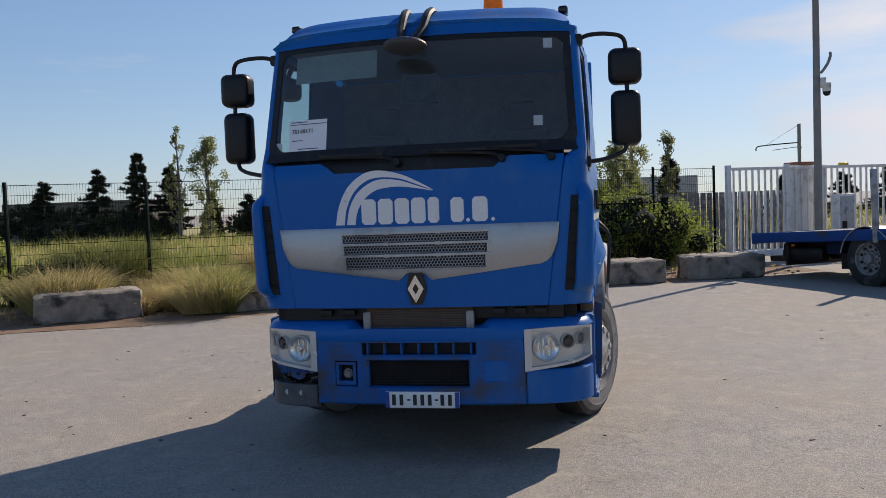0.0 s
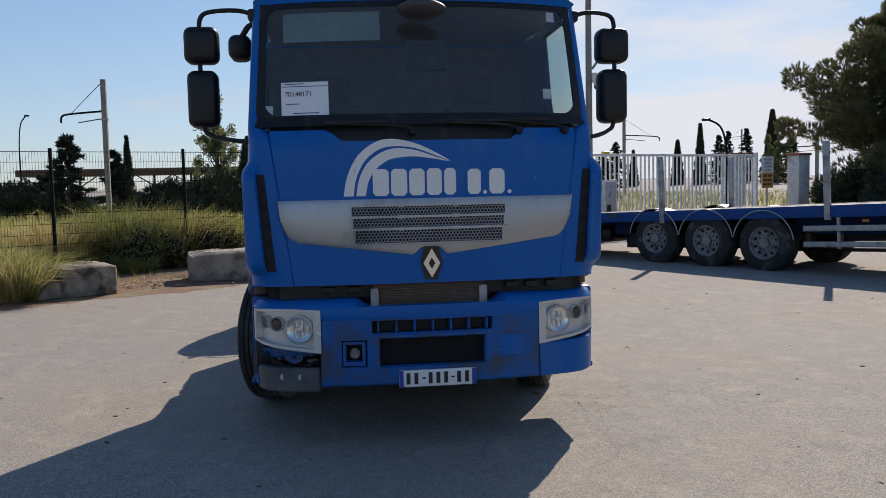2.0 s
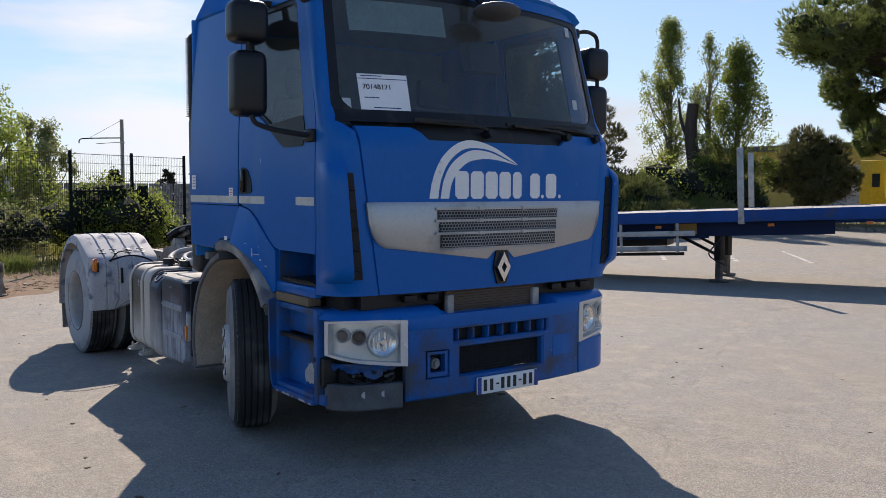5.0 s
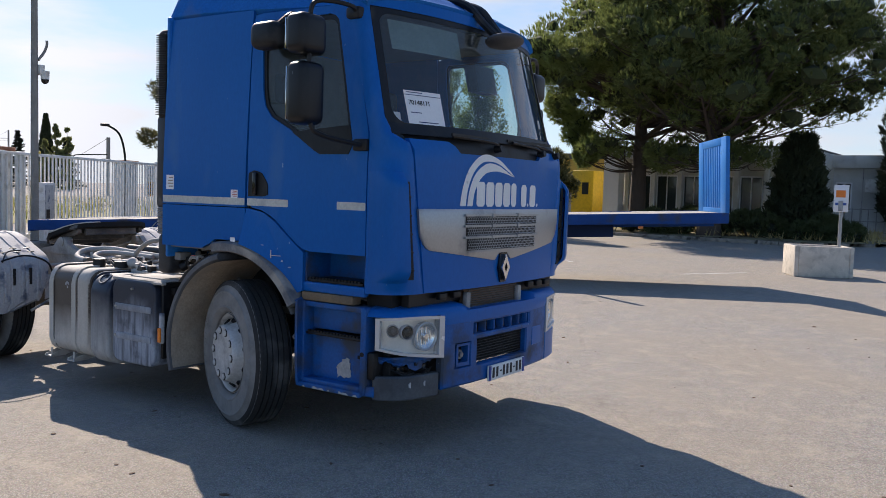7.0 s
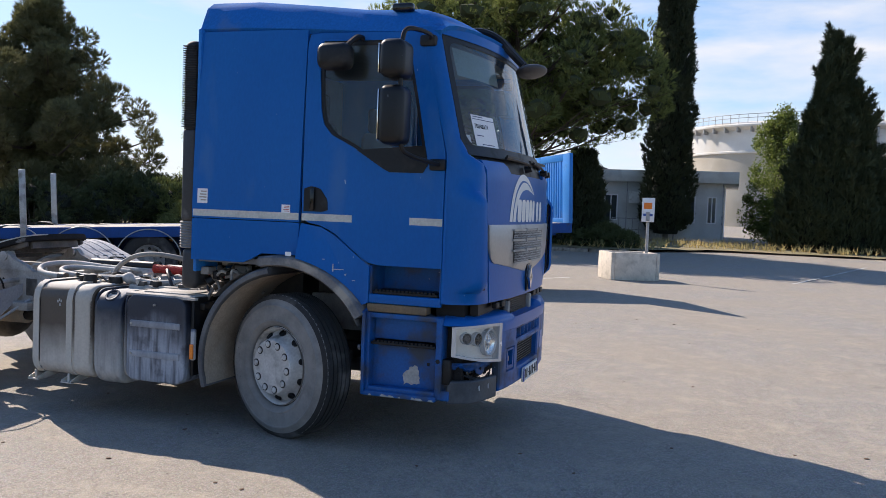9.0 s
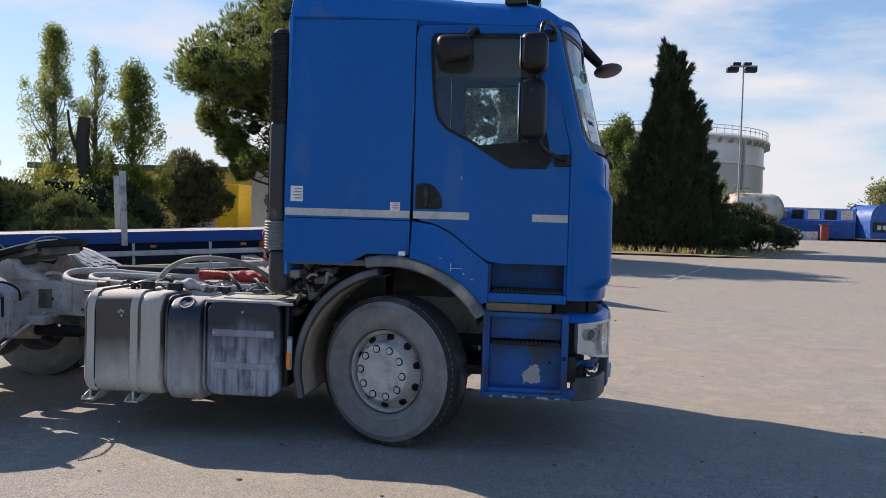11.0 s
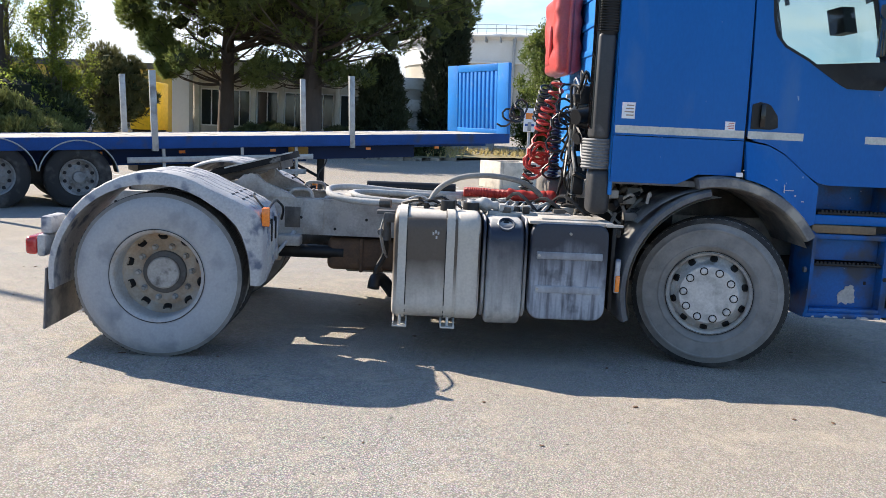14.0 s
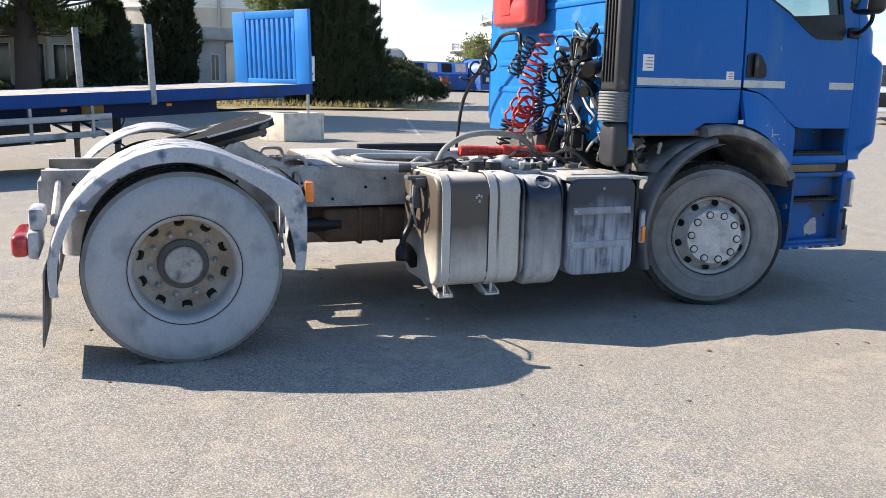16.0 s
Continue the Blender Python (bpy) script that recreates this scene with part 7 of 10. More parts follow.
tube(bm, smooth_pts([(-0.62, 3.62, 1.06), (-0.61, 3.55, 1.16), (-0.60, 3.40, 1.24), (-0.60, 3.20, 1.265), (-0.56, 2.98, 1.24), (-0.50, 2.84, 1.18), (-0.44, 2.74, 1.10)], 8), 0.021, 10)
part("arched_hose", bm, GREYHOSE, TRUCK, "arched rubber hose over the frame")
bm = B()
ps = smooth_pts([(-0.40, 3.36, 1.12), (-0.40, 3.22, 1.12), (-0.40, 3.10, 1.113), (-0.41, 3.0, 1.115)], 22)
tube(bm, ps, [0.036 + 0.003 * (k % 2) for k in range(len(ps))], 12)
RP = part("red_corrugated_pipe", bm, REDHOSE, TRUCK, "red corrugated pipe on the frame")
ps = smooth_pts([(-0.41, 3.02, 1.114), (-0.42, 2.92, 1.105), (-0.42, 2.82, 1.10), (-0.42, 2.74, 1.105), (-0.42, 2.68, 1.10), (-0.42, 2.64, 1.08)], 6)
tube(bm := B(), ps, [0.050 + 0.004 * math.sin(k * 1.1) + (0.010 if k > len(ps) * 0.66 else 0) for k in range(len(ps))], 12)
part("wrapped_end", bm, REDHOSE, RP, "thicker taped end of the red pipe")
# pale pipes, a bundled hose and small fittings on top of the tanks
bm = B()
for k in range(6):
    y = 2.70 + 0.062 * k
    tube(bm, smooth_pts([(-0.86, y + 0.10, 1.03), (-0.72, y + 0.03, 1.075), (-0.52, y, 1.06)], 4), 0.014, 6)
pieces("pale_pipe", bm, PALEHOSE, TRUCK, "row of pale dusty pipes across the frame")
bm = B()
ps = smooth_pts([(-0.92, 3.34, 1.05), (-0.90, 3.28, 1.075), (-0.90, 3.18, 1.07), (-0.90, 3.10, 1.055), (-0.88, 2.98, 1.045), (-0.80, 2.86, 1.055), (-0.66, 2.72, 1.06)], 6)
tube(bm, ps, [0.040 + 0.010 * math.sin(k * 0.9) * (k < 14) - 0.016 * smoothstep(10, 20, k) for k in range(len(ps))], 10)
part("bundled_hose", bm, PALEHOSE, TRUCK, "dusty bundled hose lying over the tanks")
g = random.Random(77)
for k in range(34):
    x, y = g.uniform(-0.98, -0.46), g.uniform(2.6, 3.7)
    bm = B()
    if k % 3 == 0:
        tube(bm, smooth_pts([(x, y, 1.04), (x + g.uniform(-0.05, 0.05), y + 0.08, 1.06 + g.uniform(0, 0.03)), (x + g.uniform(-0.1, 0.1), y + 0.2, 1.045)], 4), g.uniform(0.008, 0.014), 6)
    elif k % 3 == 1:
        cyl(bm, (x, y, 1.02), (x + g.uniform(-0.02, 0.02), y, g.uniform(1.06, 1.09)), g.uniform(0.014, 0.028), seg=10)
    else:
        box(bm, x - 0.03, x + 0.03, y - g.uniform(0.02, 0.06), y + 0.03, 1.02, g.uniform(1.045, 1.075), 0.008)
    part("deck_fitting", bm, (CHASSIS, BLACK, PALEHOSE, GREASE, BLACK)[k % 5], TRUCK, "small dusty fitting on the frame")
# small stickers on the cab side
for y, z, w, h, m_ in ((2.31, 1.785, 0.045, 0.055, "pale"), (1.60, 1.712, 0.035, 0.03, "red"), (1.53, 1.385, 0.024, 0.015, "pale")):
    bm = patch(B(), [y - w, y + w], [z - h, z + h], lambda a, b: (-(x_side(a, b) + 0.0025 + (0.075 if z < 1.4 else 0)), a, b))
    st = part("sticker", bm, PAPER, TRUCK, "small pale sticker")
    bm = B()
    for k in range(4):
        if z > 1.5:
            patch(bm, [y - w * 0.8, y + w * (0.3 + 0.15 * (k % 3))], [z + h * (0.7 - k * 0.4), z + h * (0.55 - k * 0.4)], lambda a, b: (-(x_side(a, b) + 0.0035), a, b))
    if len(bm.faces):
        part("sticker_line", bm, mat("sticker_ink", (0.35, 0.25, 0.2) if m_ == "pale" else (0.5, 0.05, 0.04), 0.6), st)
    else:
        bm.free()

# ---- foliage helpers ----
def blades_mesh(name, pos, way, per, length, width, spread, material, seed, curl=0.0):
    """Tufts of narrow pointed blades: pos, way are N x 3; each tuft gets per blades."""
    g = np.random.default_rng(seed)
    P = np.repeat(np.asarray(pos, float), per, 0)
    D = np.repeat(np.asarray(way, float), per, 0) + g.normal(0, spread, (len(P), 3))
    D /= np.linalg.norm(D, axis=1)[:, None] + 1e-9
    L = length * g.uniform(0.6, 1.25, (len(P), 1))
    S = np.cross(D, g.normal(0, 1, (len(P), 3)))
    S /= np.linalg.norm(S, axis=1)[:, None] + 1e-9
    W = width * g.uniform(0.6, 1.3, (len(P), 1))
    V = np.empty((len(P), 3, 3))
    V[:, 0], V[:, 1] = P - S * W / 2, P + S * W / 2
    V[:, 2] = P + D * L + np.array((0, 0, -curl)) * L
    return tri_mesh(name, V, material)


def tri_mesh(name, V, material):
    n = len(V)
    me = bpy.data.meshes.new(name)
    me.vertices.add(n * 3); me.loops.add(n * 3); me.polygons.add(n)
    me.vertices.foreach_set("co", V.reshape(-1).astype(np.float32))
    me.loops.foreach_set("vertex_index", np.arange(n * 3, dtype=np.int32))
    me.polygons.foreach_set("loop_start", np.arange(0, n * 3, 3, dtype=np.int32))
    me.polygons.foreach_set("loop_total", np.full(n, 3, dtype=np.int32))
    me.update(calc_edges=True)
    me.validate()
    me.materials.append(material)
    return me


def leaves_mesh(name, pos, size, material, seed, up=0.3):
    """Loose leaves: two triangles folded along the middle."""
    g = np.random.default_rng(seed)
    P = np.asarray(pos, float)
    N = g.normal(0, 1, P.shape) + np.array((0, 0, up))
    A = np.cross(N, g.normal(0, 1, P.shape)); A /= np.linalg.norm(A, axis=1)[:, None] + 1e-9
    C = np.cross(N, A); C /= np.linalg.norm(C, axis=1)[:, None] + 1e-9
    s = size * g.uniform(0.6, 1.3, (len(P), 1))
    V = np.empty((len(P), 2, 3, 3))
    V[:, 0, 0], V[:, 0, 1], V[:, 0, 2] = P - A * s, P + C * s * 0.5, P + A * s
    V[:, 1, 0], V[:, 1, 1], V[:, 1, 2] = P - A * s, P + A * s, P - C * s * 0.5
    return tri_mesh(name, V.reshape(-1, 3, 3), material)


def shell_points(clumps, n, seed, lo=0.6, flat=1.0):
    """Points near the skins of ellipsoid clumps (centre, radius, height factor), with outward ways."""
    g = np.random.default_rng(seed)
    P, D = [], []
    for c, r, h in clumps:
        d = g.normal(0, 1, (n, 3)); d /= np.linalg.norm(d, axis=1)[:, None]
        q = d * (r * g.uniform(lo, 1.0, (n, 1))) * np.array((1, 1, h))
        P.append(np.array(c) + q); D.append(d)
    return np.concatenate(P), np.concatenate(D)


def cores_mesh(name, clumps, material, seed):
    """The dense hearts of foliage clumps, one small lumpy ball each, coloured as shade."""
    g = random.Random(seed)
    bm = B()
    for c, r, h in clumps:
        vs = bmesh.ops.create_icosphere(bm, subdivisions=1, radius=r)["verts"]
        for v in vs:
            v.co = Vector(c) + Vector((v.co.x, v.co.y, v.co.z * h)) * g.uniform(0.7, 1.12)
    return finish(bm, name, material)


def link_mesh(name, me, parent, label=""):
    ob = new(name, me)
    if parent is not None:
        ob.parent = parent
        if parent.data is None:
            ob.matrix_parent_inverse = Matrix.Translation(-parent.location)
    return tagged(ob, label)


BARK = mat("pine_bark", (0.085, 0.062, 0.048), 0.9, scale=8, stretch=(1, 1, 0.3), bump=0.6)
BARK_GREY = mat("grey_bark", (0.16, 0.14, 0.12), 0.9, scale=8, bump=0.4)
PINE = mat("pine_needles", (0.235, 0.275, 0.080), 0.75, col2=(0.135, 0.175, 0.055), scale=0.5, random=0.5, translucent=0.48)
PINE_DARK = mat("dark_pine_needles", (0.150, 0.155, 0.066), 0.75, col2=(0.165, 0.148, 0.075), scale=0.5, random=0.45, translucent=0.30)
CYP = mat("cypress_foliage", (0.032, 0.045, 0.018), 0.8, col2=(0.055, 0.066, 0.026), scale=0.8, random=0.4)
FIR = mat("fir_foliage", (0.022, 0.032, 0.016), 0.8, random=0.4)
LEAF = mat("fresh_leaves", (0.29, 0.34, 0.065), 0.6, col2=(0.20, 0.26, 0.05), scale=0.9, random=0.45, translucent=0.6)
LEAF_MID = mat("mid_green_leaves", (0.15, 0.19, 0.045), 0.6, col2=(0.10, 0.135, 0.035), scale=0.9, random=0.45, translucent=0.5)
LEAF_DULL = mat("grey_green_leaves", (0.23, 0.245, 0.10), 0.7, col2=(0.15, 0.17, 0.07), scale=0.9, random=0.45, translucent=0.55)
LEAF_DARK = mat("dark_leaves", (0.055, 0.075, 0.024), 0.6, col2=(0.075, 0.082, 0.028), scale=0.9, random=0.4, translucent=0.15)
GRASS = mat("green_grass", (0.21, 0.25, 0.065), 0.8, col2=(0.42, 0.37, 0.14), scale=0.6, random=0.45, translucent=0.5)
STRAW = mat("dry_grass", (0.58, 0.46, 0.22), 0.85, col2=(0.40, 0.35, 0.13), scale=0.5, random=0.4, translucent=0.45)
# foliage hearts: the shade inside crowns and bushes is put into these dark colours
CORE_SHADE = mat("inner_foliage", (0.010, 0.014, 0.007), 0.95)
PINE_CORE_SHADE = mat("shaded_pine_core", (0.050, 0.062, 0.022), 0.95, scale=3)
JUNIPER = mat("juniper_foliage", (0.210, 0.225, 0.065), 0.8, col2=(0.130, 0.155, 0.05), scale=0.6, random=0.45, translucent=0.25)
POPLAR = mat("poplar_leaves", (0.34, 0.37, 0.085), 0.55, col2=(0.22, 0.27, 0.07), scale=0.9, random=0.5, translucent=0.6)


def limb_path(a, b, sag, g):
    a, b = Vector(a), Vector(b)
    m = (a + b) / 2 + Vector((g.uniform(-0.3, 0.3), g.uniform(-0.3, 0.3), sag))
    return smooth_pts([a, m, b], 5)


def pine(x, y, z0, height, spread, base_z, clump_n, seed, material, label, trunk_r=0.32, vase=0.12, cone=0.0, skirt=()):
    """A pine: trunk, limbs reaching out to clumps of needles. cone 0: umbrella crown, 1: pointed."""
    g = random.Random(seed)
    T = thing("pine_tree", (x, y, z0), label, "tree")
    bm = B()
    lean = Vector((g.uniform(-0.5, 0.5), g.uniform(-0.5, 0.5), 0))
    top = Vector((x, y, z0 + height * 0.82)) + lean
    tr = smooth_pts([(x, y, z0 - 0.1), Vector((x, y, z0 + height * 0.3)) + lean * 0.2, Vector((x, y, z0 + height * 0.55)) + lean * 0.6, top], 5)
    tube(bm, tr, [trunk_r * (1.25 - 1.05 * k / (len(tr) - 1)) for k in range(len(tr))], 10)
    clumps = []
    def limb_from(zc, c, r0):
        f = min(0.95, max(0.30, (zc - z0) / height * 1.05 - 0.16 + 0.14 * g.random()))
        p = limb_path(tr[min(len(tr) - 1, int(len(tr) * f))], c, 0.1 - 0.5 * g.random(), g)
        tube(bm, p, [r0 * (1 - 0.85 * i / (len(p) - 1)) for i in range(len(p))], 5)
        for j in range(2):
            q = c + Vector((g.uniform(-1, 1), g.uniform(-1, 1), g.uniform(-0.6, 0.1))) * 1.1
            p2 = limb_path(p[int(len(p) * 0.6)], q, -0.1, g)
            tube(bm, p2, [0.035 * (1 - 0.8 * i / (len(p2) - 1)) for i in range(len(p2))], 4)
    if cone:
        # tiers of uneven limbs, each with upturned tufts along its outer half
        for k in range(clump_n // 3):
            f = (k + g.random()) / (clump_n // 3)
            reach = spread * (0.62 + 0.38 * smoothstep(0.0, 0.30, f)) * (1 - smoothstep(0.30, 1.06, f) ** 0.75) * g.uniform(0.66, 1.0) + 0.3
            a = 2.4 * k + g.uniform(-0.5, 0.5)
            s0 = Vector((x, y, z0 + base_z + (height - base_z) * f * 0.96)) + lean * f
            tip = s0 + Vector((reach * math.cos(a), reach * math.sin(a), 0.12 * reach))
            p = limb_path(s0, tip, -0.12 * reach, g)
            tube(bm, p, [0.09 * (1 - 0.85 * i / (len(p) - 1)) for i in range(len(p))], 5)
            m_ = 3 + int(reach)
            for j in range(m_):
                w = 0.25 + 0.75 * (j + g.random() * 0.6) / m_
                c = p[min(len(p) - 1, int(w * (len(p) - 1)))] + Vector((g.uniform(-0.5, 0.5), g.uniform(-0.5, 0.5), g.uniform(-0.15, 0.45)))
                clumps.append((c, g.uniform(0.42, 0.80) * (0.7 + 0.3 * (1 - f)), 0.7))
    else:
        for k in range(clump_n):
            q = math.sqrt(g.random())
            top_z = math.sqrt(max(0.02, 1 - 0.90 * q * q))
            a = g.uniform(0, 2 * math.pi)
            low_z = 0.03 + (0.20 + 0.06 * math.sin(3 * a + seed)) * q ** 1.5 + vase * q ** 1.2 * (0.5 + 0.5 * math.sin(a))
            zc = z0 + base_z + (height - base_z) * (low_z + max(0.05, top_z - low_z) * g.random() ** 0.85)
            rr = spread * q * (0.86 + 0.14 * math.sin(3 * a + seed))
            c = Vector((x + rr * math.cos(a), y + rr * math.sin(a), zc)) + lean * 0.6
            clumps.append((c, (0.55 + 0.55 * g.random()) * (spread / 6.5) ** 0.35, 0.72))
            if k % 3 == 0:
                limb_from(zc, c, 0.075 if k % 6 else 0.125)
        # drooping tufts round the trunk, under the crown
        for k in range(clump_n // 20):
            a, rr = g.uniform(0, 2 * math.pi), spread * g.uniform(0.12, 0.42)
            zc = z0 + base_z * g.uniform(0.88, 1.12)
            c = Vector((x + rr * math.cos(a), y + rr * math.sin(a), zc))
            clumps.append((c, g.uniform(0.4, 0.7), 0.9))
            limb_from(zc, c, 0.05)
        # bare dead boughs under the crown
        for k in range(16):
            a, f = g.uniform(0, 2 * math.pi), g.uniform(0.25, 0.5)
            s0 = tr[int(len(tr) * f)]
            L = spread * g.uniform(0.3, 0.6)
            tip = s0 + Vector((L * math.cos(a), L * math.sin(a), g.uniform(0.1, 0.4) * L))
            p = limb_path(s0, tip, 0.1, g)
            tube(bm, p, [0.05 * (1 - 0.85 * i / (len(p) - 1)) for i in range(len(p))], 4)
            for j in range(4):
                b_ = p[g.randrange(4, len(p))]
                p2 = limb_path(b_, b_ + Vector((g.uniform(-1, 1), g.uniform(-1, 1), g.uniform(-0.5, 0.5))), 0.0, g)
                tube(bm, p2, [0.018 * (1 - 0.7 * i / (len(p2) - 1)) for i in range(len(p2))], 3)
    # low hanging boughs beside the trunk
    for dx, dy, zc, r in skirt:
        c = Vector((x + dx, y + dy, z0 + zc))
        for k in range(7):
            clumps.append((c + Vector((g.uniform(-0.7, 0.7), g.uniform(-0.7, 0.7), g.uniform(-0.6, 0.6))) * r, r * g.uniform(0.45, 0.7), 0.9))
        limb_from(z0 + zc, c, 0.06)
    part("trunk", bm, BARK, T)
    P, D = shell_points(clumps, 130, seed, 0.72)
    D[:, 2] += 0.75
    link_mesh("crown", blades_mesh("crown", P, D, 9, 0.24, 0.036, 0.36, material, seed), T)
    if not cone:
        link_mesh("inner_crown", cores_mesh("inner_crown", [(c, r * 0.55, h) for c, r, h in clumps], PINE_CORE_SHADE, seed), T)
    return T


def cypress(x, y, z0, height, r, seed, label, tops=1, material=None, name="cypress_tree", taper=0.42):
    g = np.random.default_rng(seed)
    T = thing(name, (x, y, z0), label, "tree")
    bm = B()
    tube(bm, [(x, y, z0 - 0.05), (x, y, z0 + height * 0.3)], [0.16, 0.1], 8)
    part("trunk", bm, BARK_GREY, T)
    bm = B()
    Ps, Ds = [], []
    for k in range(tops):
        ox, oy = (0, 0) if tops == 1 else (0.5 * r * (k - 0.5), 0.25 * r * (-1) ** k)
        h = height * (1.0 if k == tops - 1 else 0.9)
        n = int(5200 * max(0.6, h / 10) * (r / 1.0) ** 0.7)
        f = g.uniform(0.02, 1, n) ** 0.9
        pr = r * (np.minimum(1, f * 6 + 0.55) * np.clip(1.04 - f, 0.0, 1) ** (taper if tops == 1 else 1.1) * 1.05)
        a = g.uniform(0, 2 * np.pi, n)
        lump = 1 + (0.13 if tops == 1 else 0.22) * np.sin(a * 5 + f * 21 + k) + 0.14 * np.sin(a * 3 - f * 33)
        pr = pr * lump * g.uniform(0.78, 1.04, n)
        Ps.append(np.stack((x + ox + pr * np.cos(a), y + oy + pr * np.sin(a), z0 + 0.1 + f * h * 0.97), 1))
        Ds.append(np.stack((np.cos(a) * 0.55, np.sin(a) * 0.55, np.full(n, 0.9)), 1))
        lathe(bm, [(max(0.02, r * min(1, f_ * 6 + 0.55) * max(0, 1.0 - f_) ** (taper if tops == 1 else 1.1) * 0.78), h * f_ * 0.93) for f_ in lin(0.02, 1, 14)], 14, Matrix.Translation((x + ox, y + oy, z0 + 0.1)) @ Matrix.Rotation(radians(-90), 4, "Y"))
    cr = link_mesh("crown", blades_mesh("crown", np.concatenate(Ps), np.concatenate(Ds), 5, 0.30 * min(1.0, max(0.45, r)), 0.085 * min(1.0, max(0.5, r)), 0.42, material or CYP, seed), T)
    part("inner_crown", bm, CORE_SHADE, T)
    return T


def spired_cypress(x, y, z0, spires, seed, label, material):
    """A wide old cypress of many upright feathery spires: (dx, dy, height, radius) each."""
    g = np.random.default_rng(seed)
    T = thing("cypress_tree", (x, y, z0), label, "tree")
    part("trunk", tube(B(), [(x, y, z0 - 0.05), (x, y, z0 + 3.0)], [0.2, 0.12], 8), BARK_GREY, T)
    bm = B()
    Ps, Ds = [], []
    for k, (dx, dy, h, r) in enumerate(spires):
        n = int(1500 * h / 6 * (r / 0.8))
        f = g.uniform(0.0, 1, n) ** 0.8
        a = g.uniform(0, 2 * np.pi, n)
        pr = r * np.clip(f * 5 + 0.6, 0, 1) * np.clip(1.03 - f, 0.0, 1) ** 0.75 * g.uniform(0.6, 0.95, n)
        lean = 1 - 0.35 * f
        Ps.append(np.stack((x + dx * lean + pr * np.cos(a), y + dy * lean + pr * np.sin(a), z0 + 0.1 + f * h), 1))
        Ds.append(np.stack((np.cos(a) * 0.6, np.sin(a) * 0.6, np.full(n, 0.95)), 1))
        # feathery sprays that stand off the skin
        for q in range(int(34 * h / 6)):
            f0, a0 = g.uniform(0.05, 0.98), g.uniform(0, 2 * np.pi)
            r0 = r * min(1, f0 * 5 + 0.6) * max(0.05, 1.03 - f0) ** 0.75 * 0.8
            s = g.uniform(0, 1, 26) * g.uniform(0.45, 0.95)
            c0 = np.array((x + dx * (1 - 0.35 * f0) + r0 * np.cos(a0), y + dy * (1 - 0.35 * f0) + r0 * np.sin(a0), z0 + 0.1 + f0 * h))
            way = np.array((np.cos(a0) * 0.55, np.sin(a0) * 0.55, 0.8))
            Ps.append(c0 + s[:, None] * way + g.normal(0, 0.07, (26, 3)) * (1.2 - s[:, None]))
            Ds.append(np.tile(way, (26, 1)))
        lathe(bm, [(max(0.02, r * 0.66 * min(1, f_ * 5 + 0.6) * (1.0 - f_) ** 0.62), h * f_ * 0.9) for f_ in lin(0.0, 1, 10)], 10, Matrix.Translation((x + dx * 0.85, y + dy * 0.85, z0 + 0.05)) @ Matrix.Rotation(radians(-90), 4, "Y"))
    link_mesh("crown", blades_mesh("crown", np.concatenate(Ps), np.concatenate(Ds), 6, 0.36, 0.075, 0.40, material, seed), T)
    part("inner_crown", bm, CORE_SHADE, T)
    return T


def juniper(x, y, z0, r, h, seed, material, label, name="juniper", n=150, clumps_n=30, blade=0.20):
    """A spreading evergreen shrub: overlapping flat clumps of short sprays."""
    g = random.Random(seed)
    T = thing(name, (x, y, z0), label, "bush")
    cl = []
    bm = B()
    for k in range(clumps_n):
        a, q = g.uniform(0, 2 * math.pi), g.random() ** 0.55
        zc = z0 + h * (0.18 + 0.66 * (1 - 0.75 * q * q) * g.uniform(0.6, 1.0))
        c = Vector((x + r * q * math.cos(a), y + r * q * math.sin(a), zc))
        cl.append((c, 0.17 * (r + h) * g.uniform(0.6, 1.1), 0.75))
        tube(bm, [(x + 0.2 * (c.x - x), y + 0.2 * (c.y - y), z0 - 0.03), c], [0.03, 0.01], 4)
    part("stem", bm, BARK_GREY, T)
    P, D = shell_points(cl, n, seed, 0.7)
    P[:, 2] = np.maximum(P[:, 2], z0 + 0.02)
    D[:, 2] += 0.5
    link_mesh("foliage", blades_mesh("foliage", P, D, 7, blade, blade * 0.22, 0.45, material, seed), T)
    link_mesh("inner_foliage", cores_mesh("inner_foliage", [(c, q * 0.72, f) for c, q, f in cl], CORE_SHADE, seed), T)
    return T


def fir(x, y, z0, height, r, seed, label):
    g = np.random.default_rng(seed)
    T = thing("fir_tree", (x, y, z0), label, "tree")
    bm = B()
    tube(bm, [(x, y, z0 - 0.05), (x, y, z0 + height)], [0.14, 0.02], 6)
    Ps, Ds = [], []
    lay = int(height / 0.30)
    for k in range(lay):
        for j in range(8):
            f = min(0.98, max(0.0, (k + g.uniform(-0.9, 0.9)) / lay))
            a = g.uniform(0, 2 * np.pi)
            L = r * (1 - f) ** 0.9 * g.uniform(0.25, 1.1) * (1 + 0.35 * np.sin(a * 2 + seed) + 0.25 * np.sin(f * 17 + a)) + 0.10
            n = 14
            t = g.uniform(0.15, 1, n)
            zz = z0 + height * (0.06 + 0.94 * f) - 0.22 * L * t + 0.12 * L * t * t
            Ps.append(np.stack((x + np.cos(a) * L * t, y + np.sin(a) * L * t, zz), 1))
            Ds.append(np.tile((np.cos(a), np.sin(a), 0.35), (n, 1)))
    part("trunk", bm, BARK_GREY, T)
    link_mesh("crown", blades_mesh("crown", np.concatenate(Ps), np.concatenate(Ds), 8, 0.30, 0.09, 0.45, FIR, seed), T)
    return T


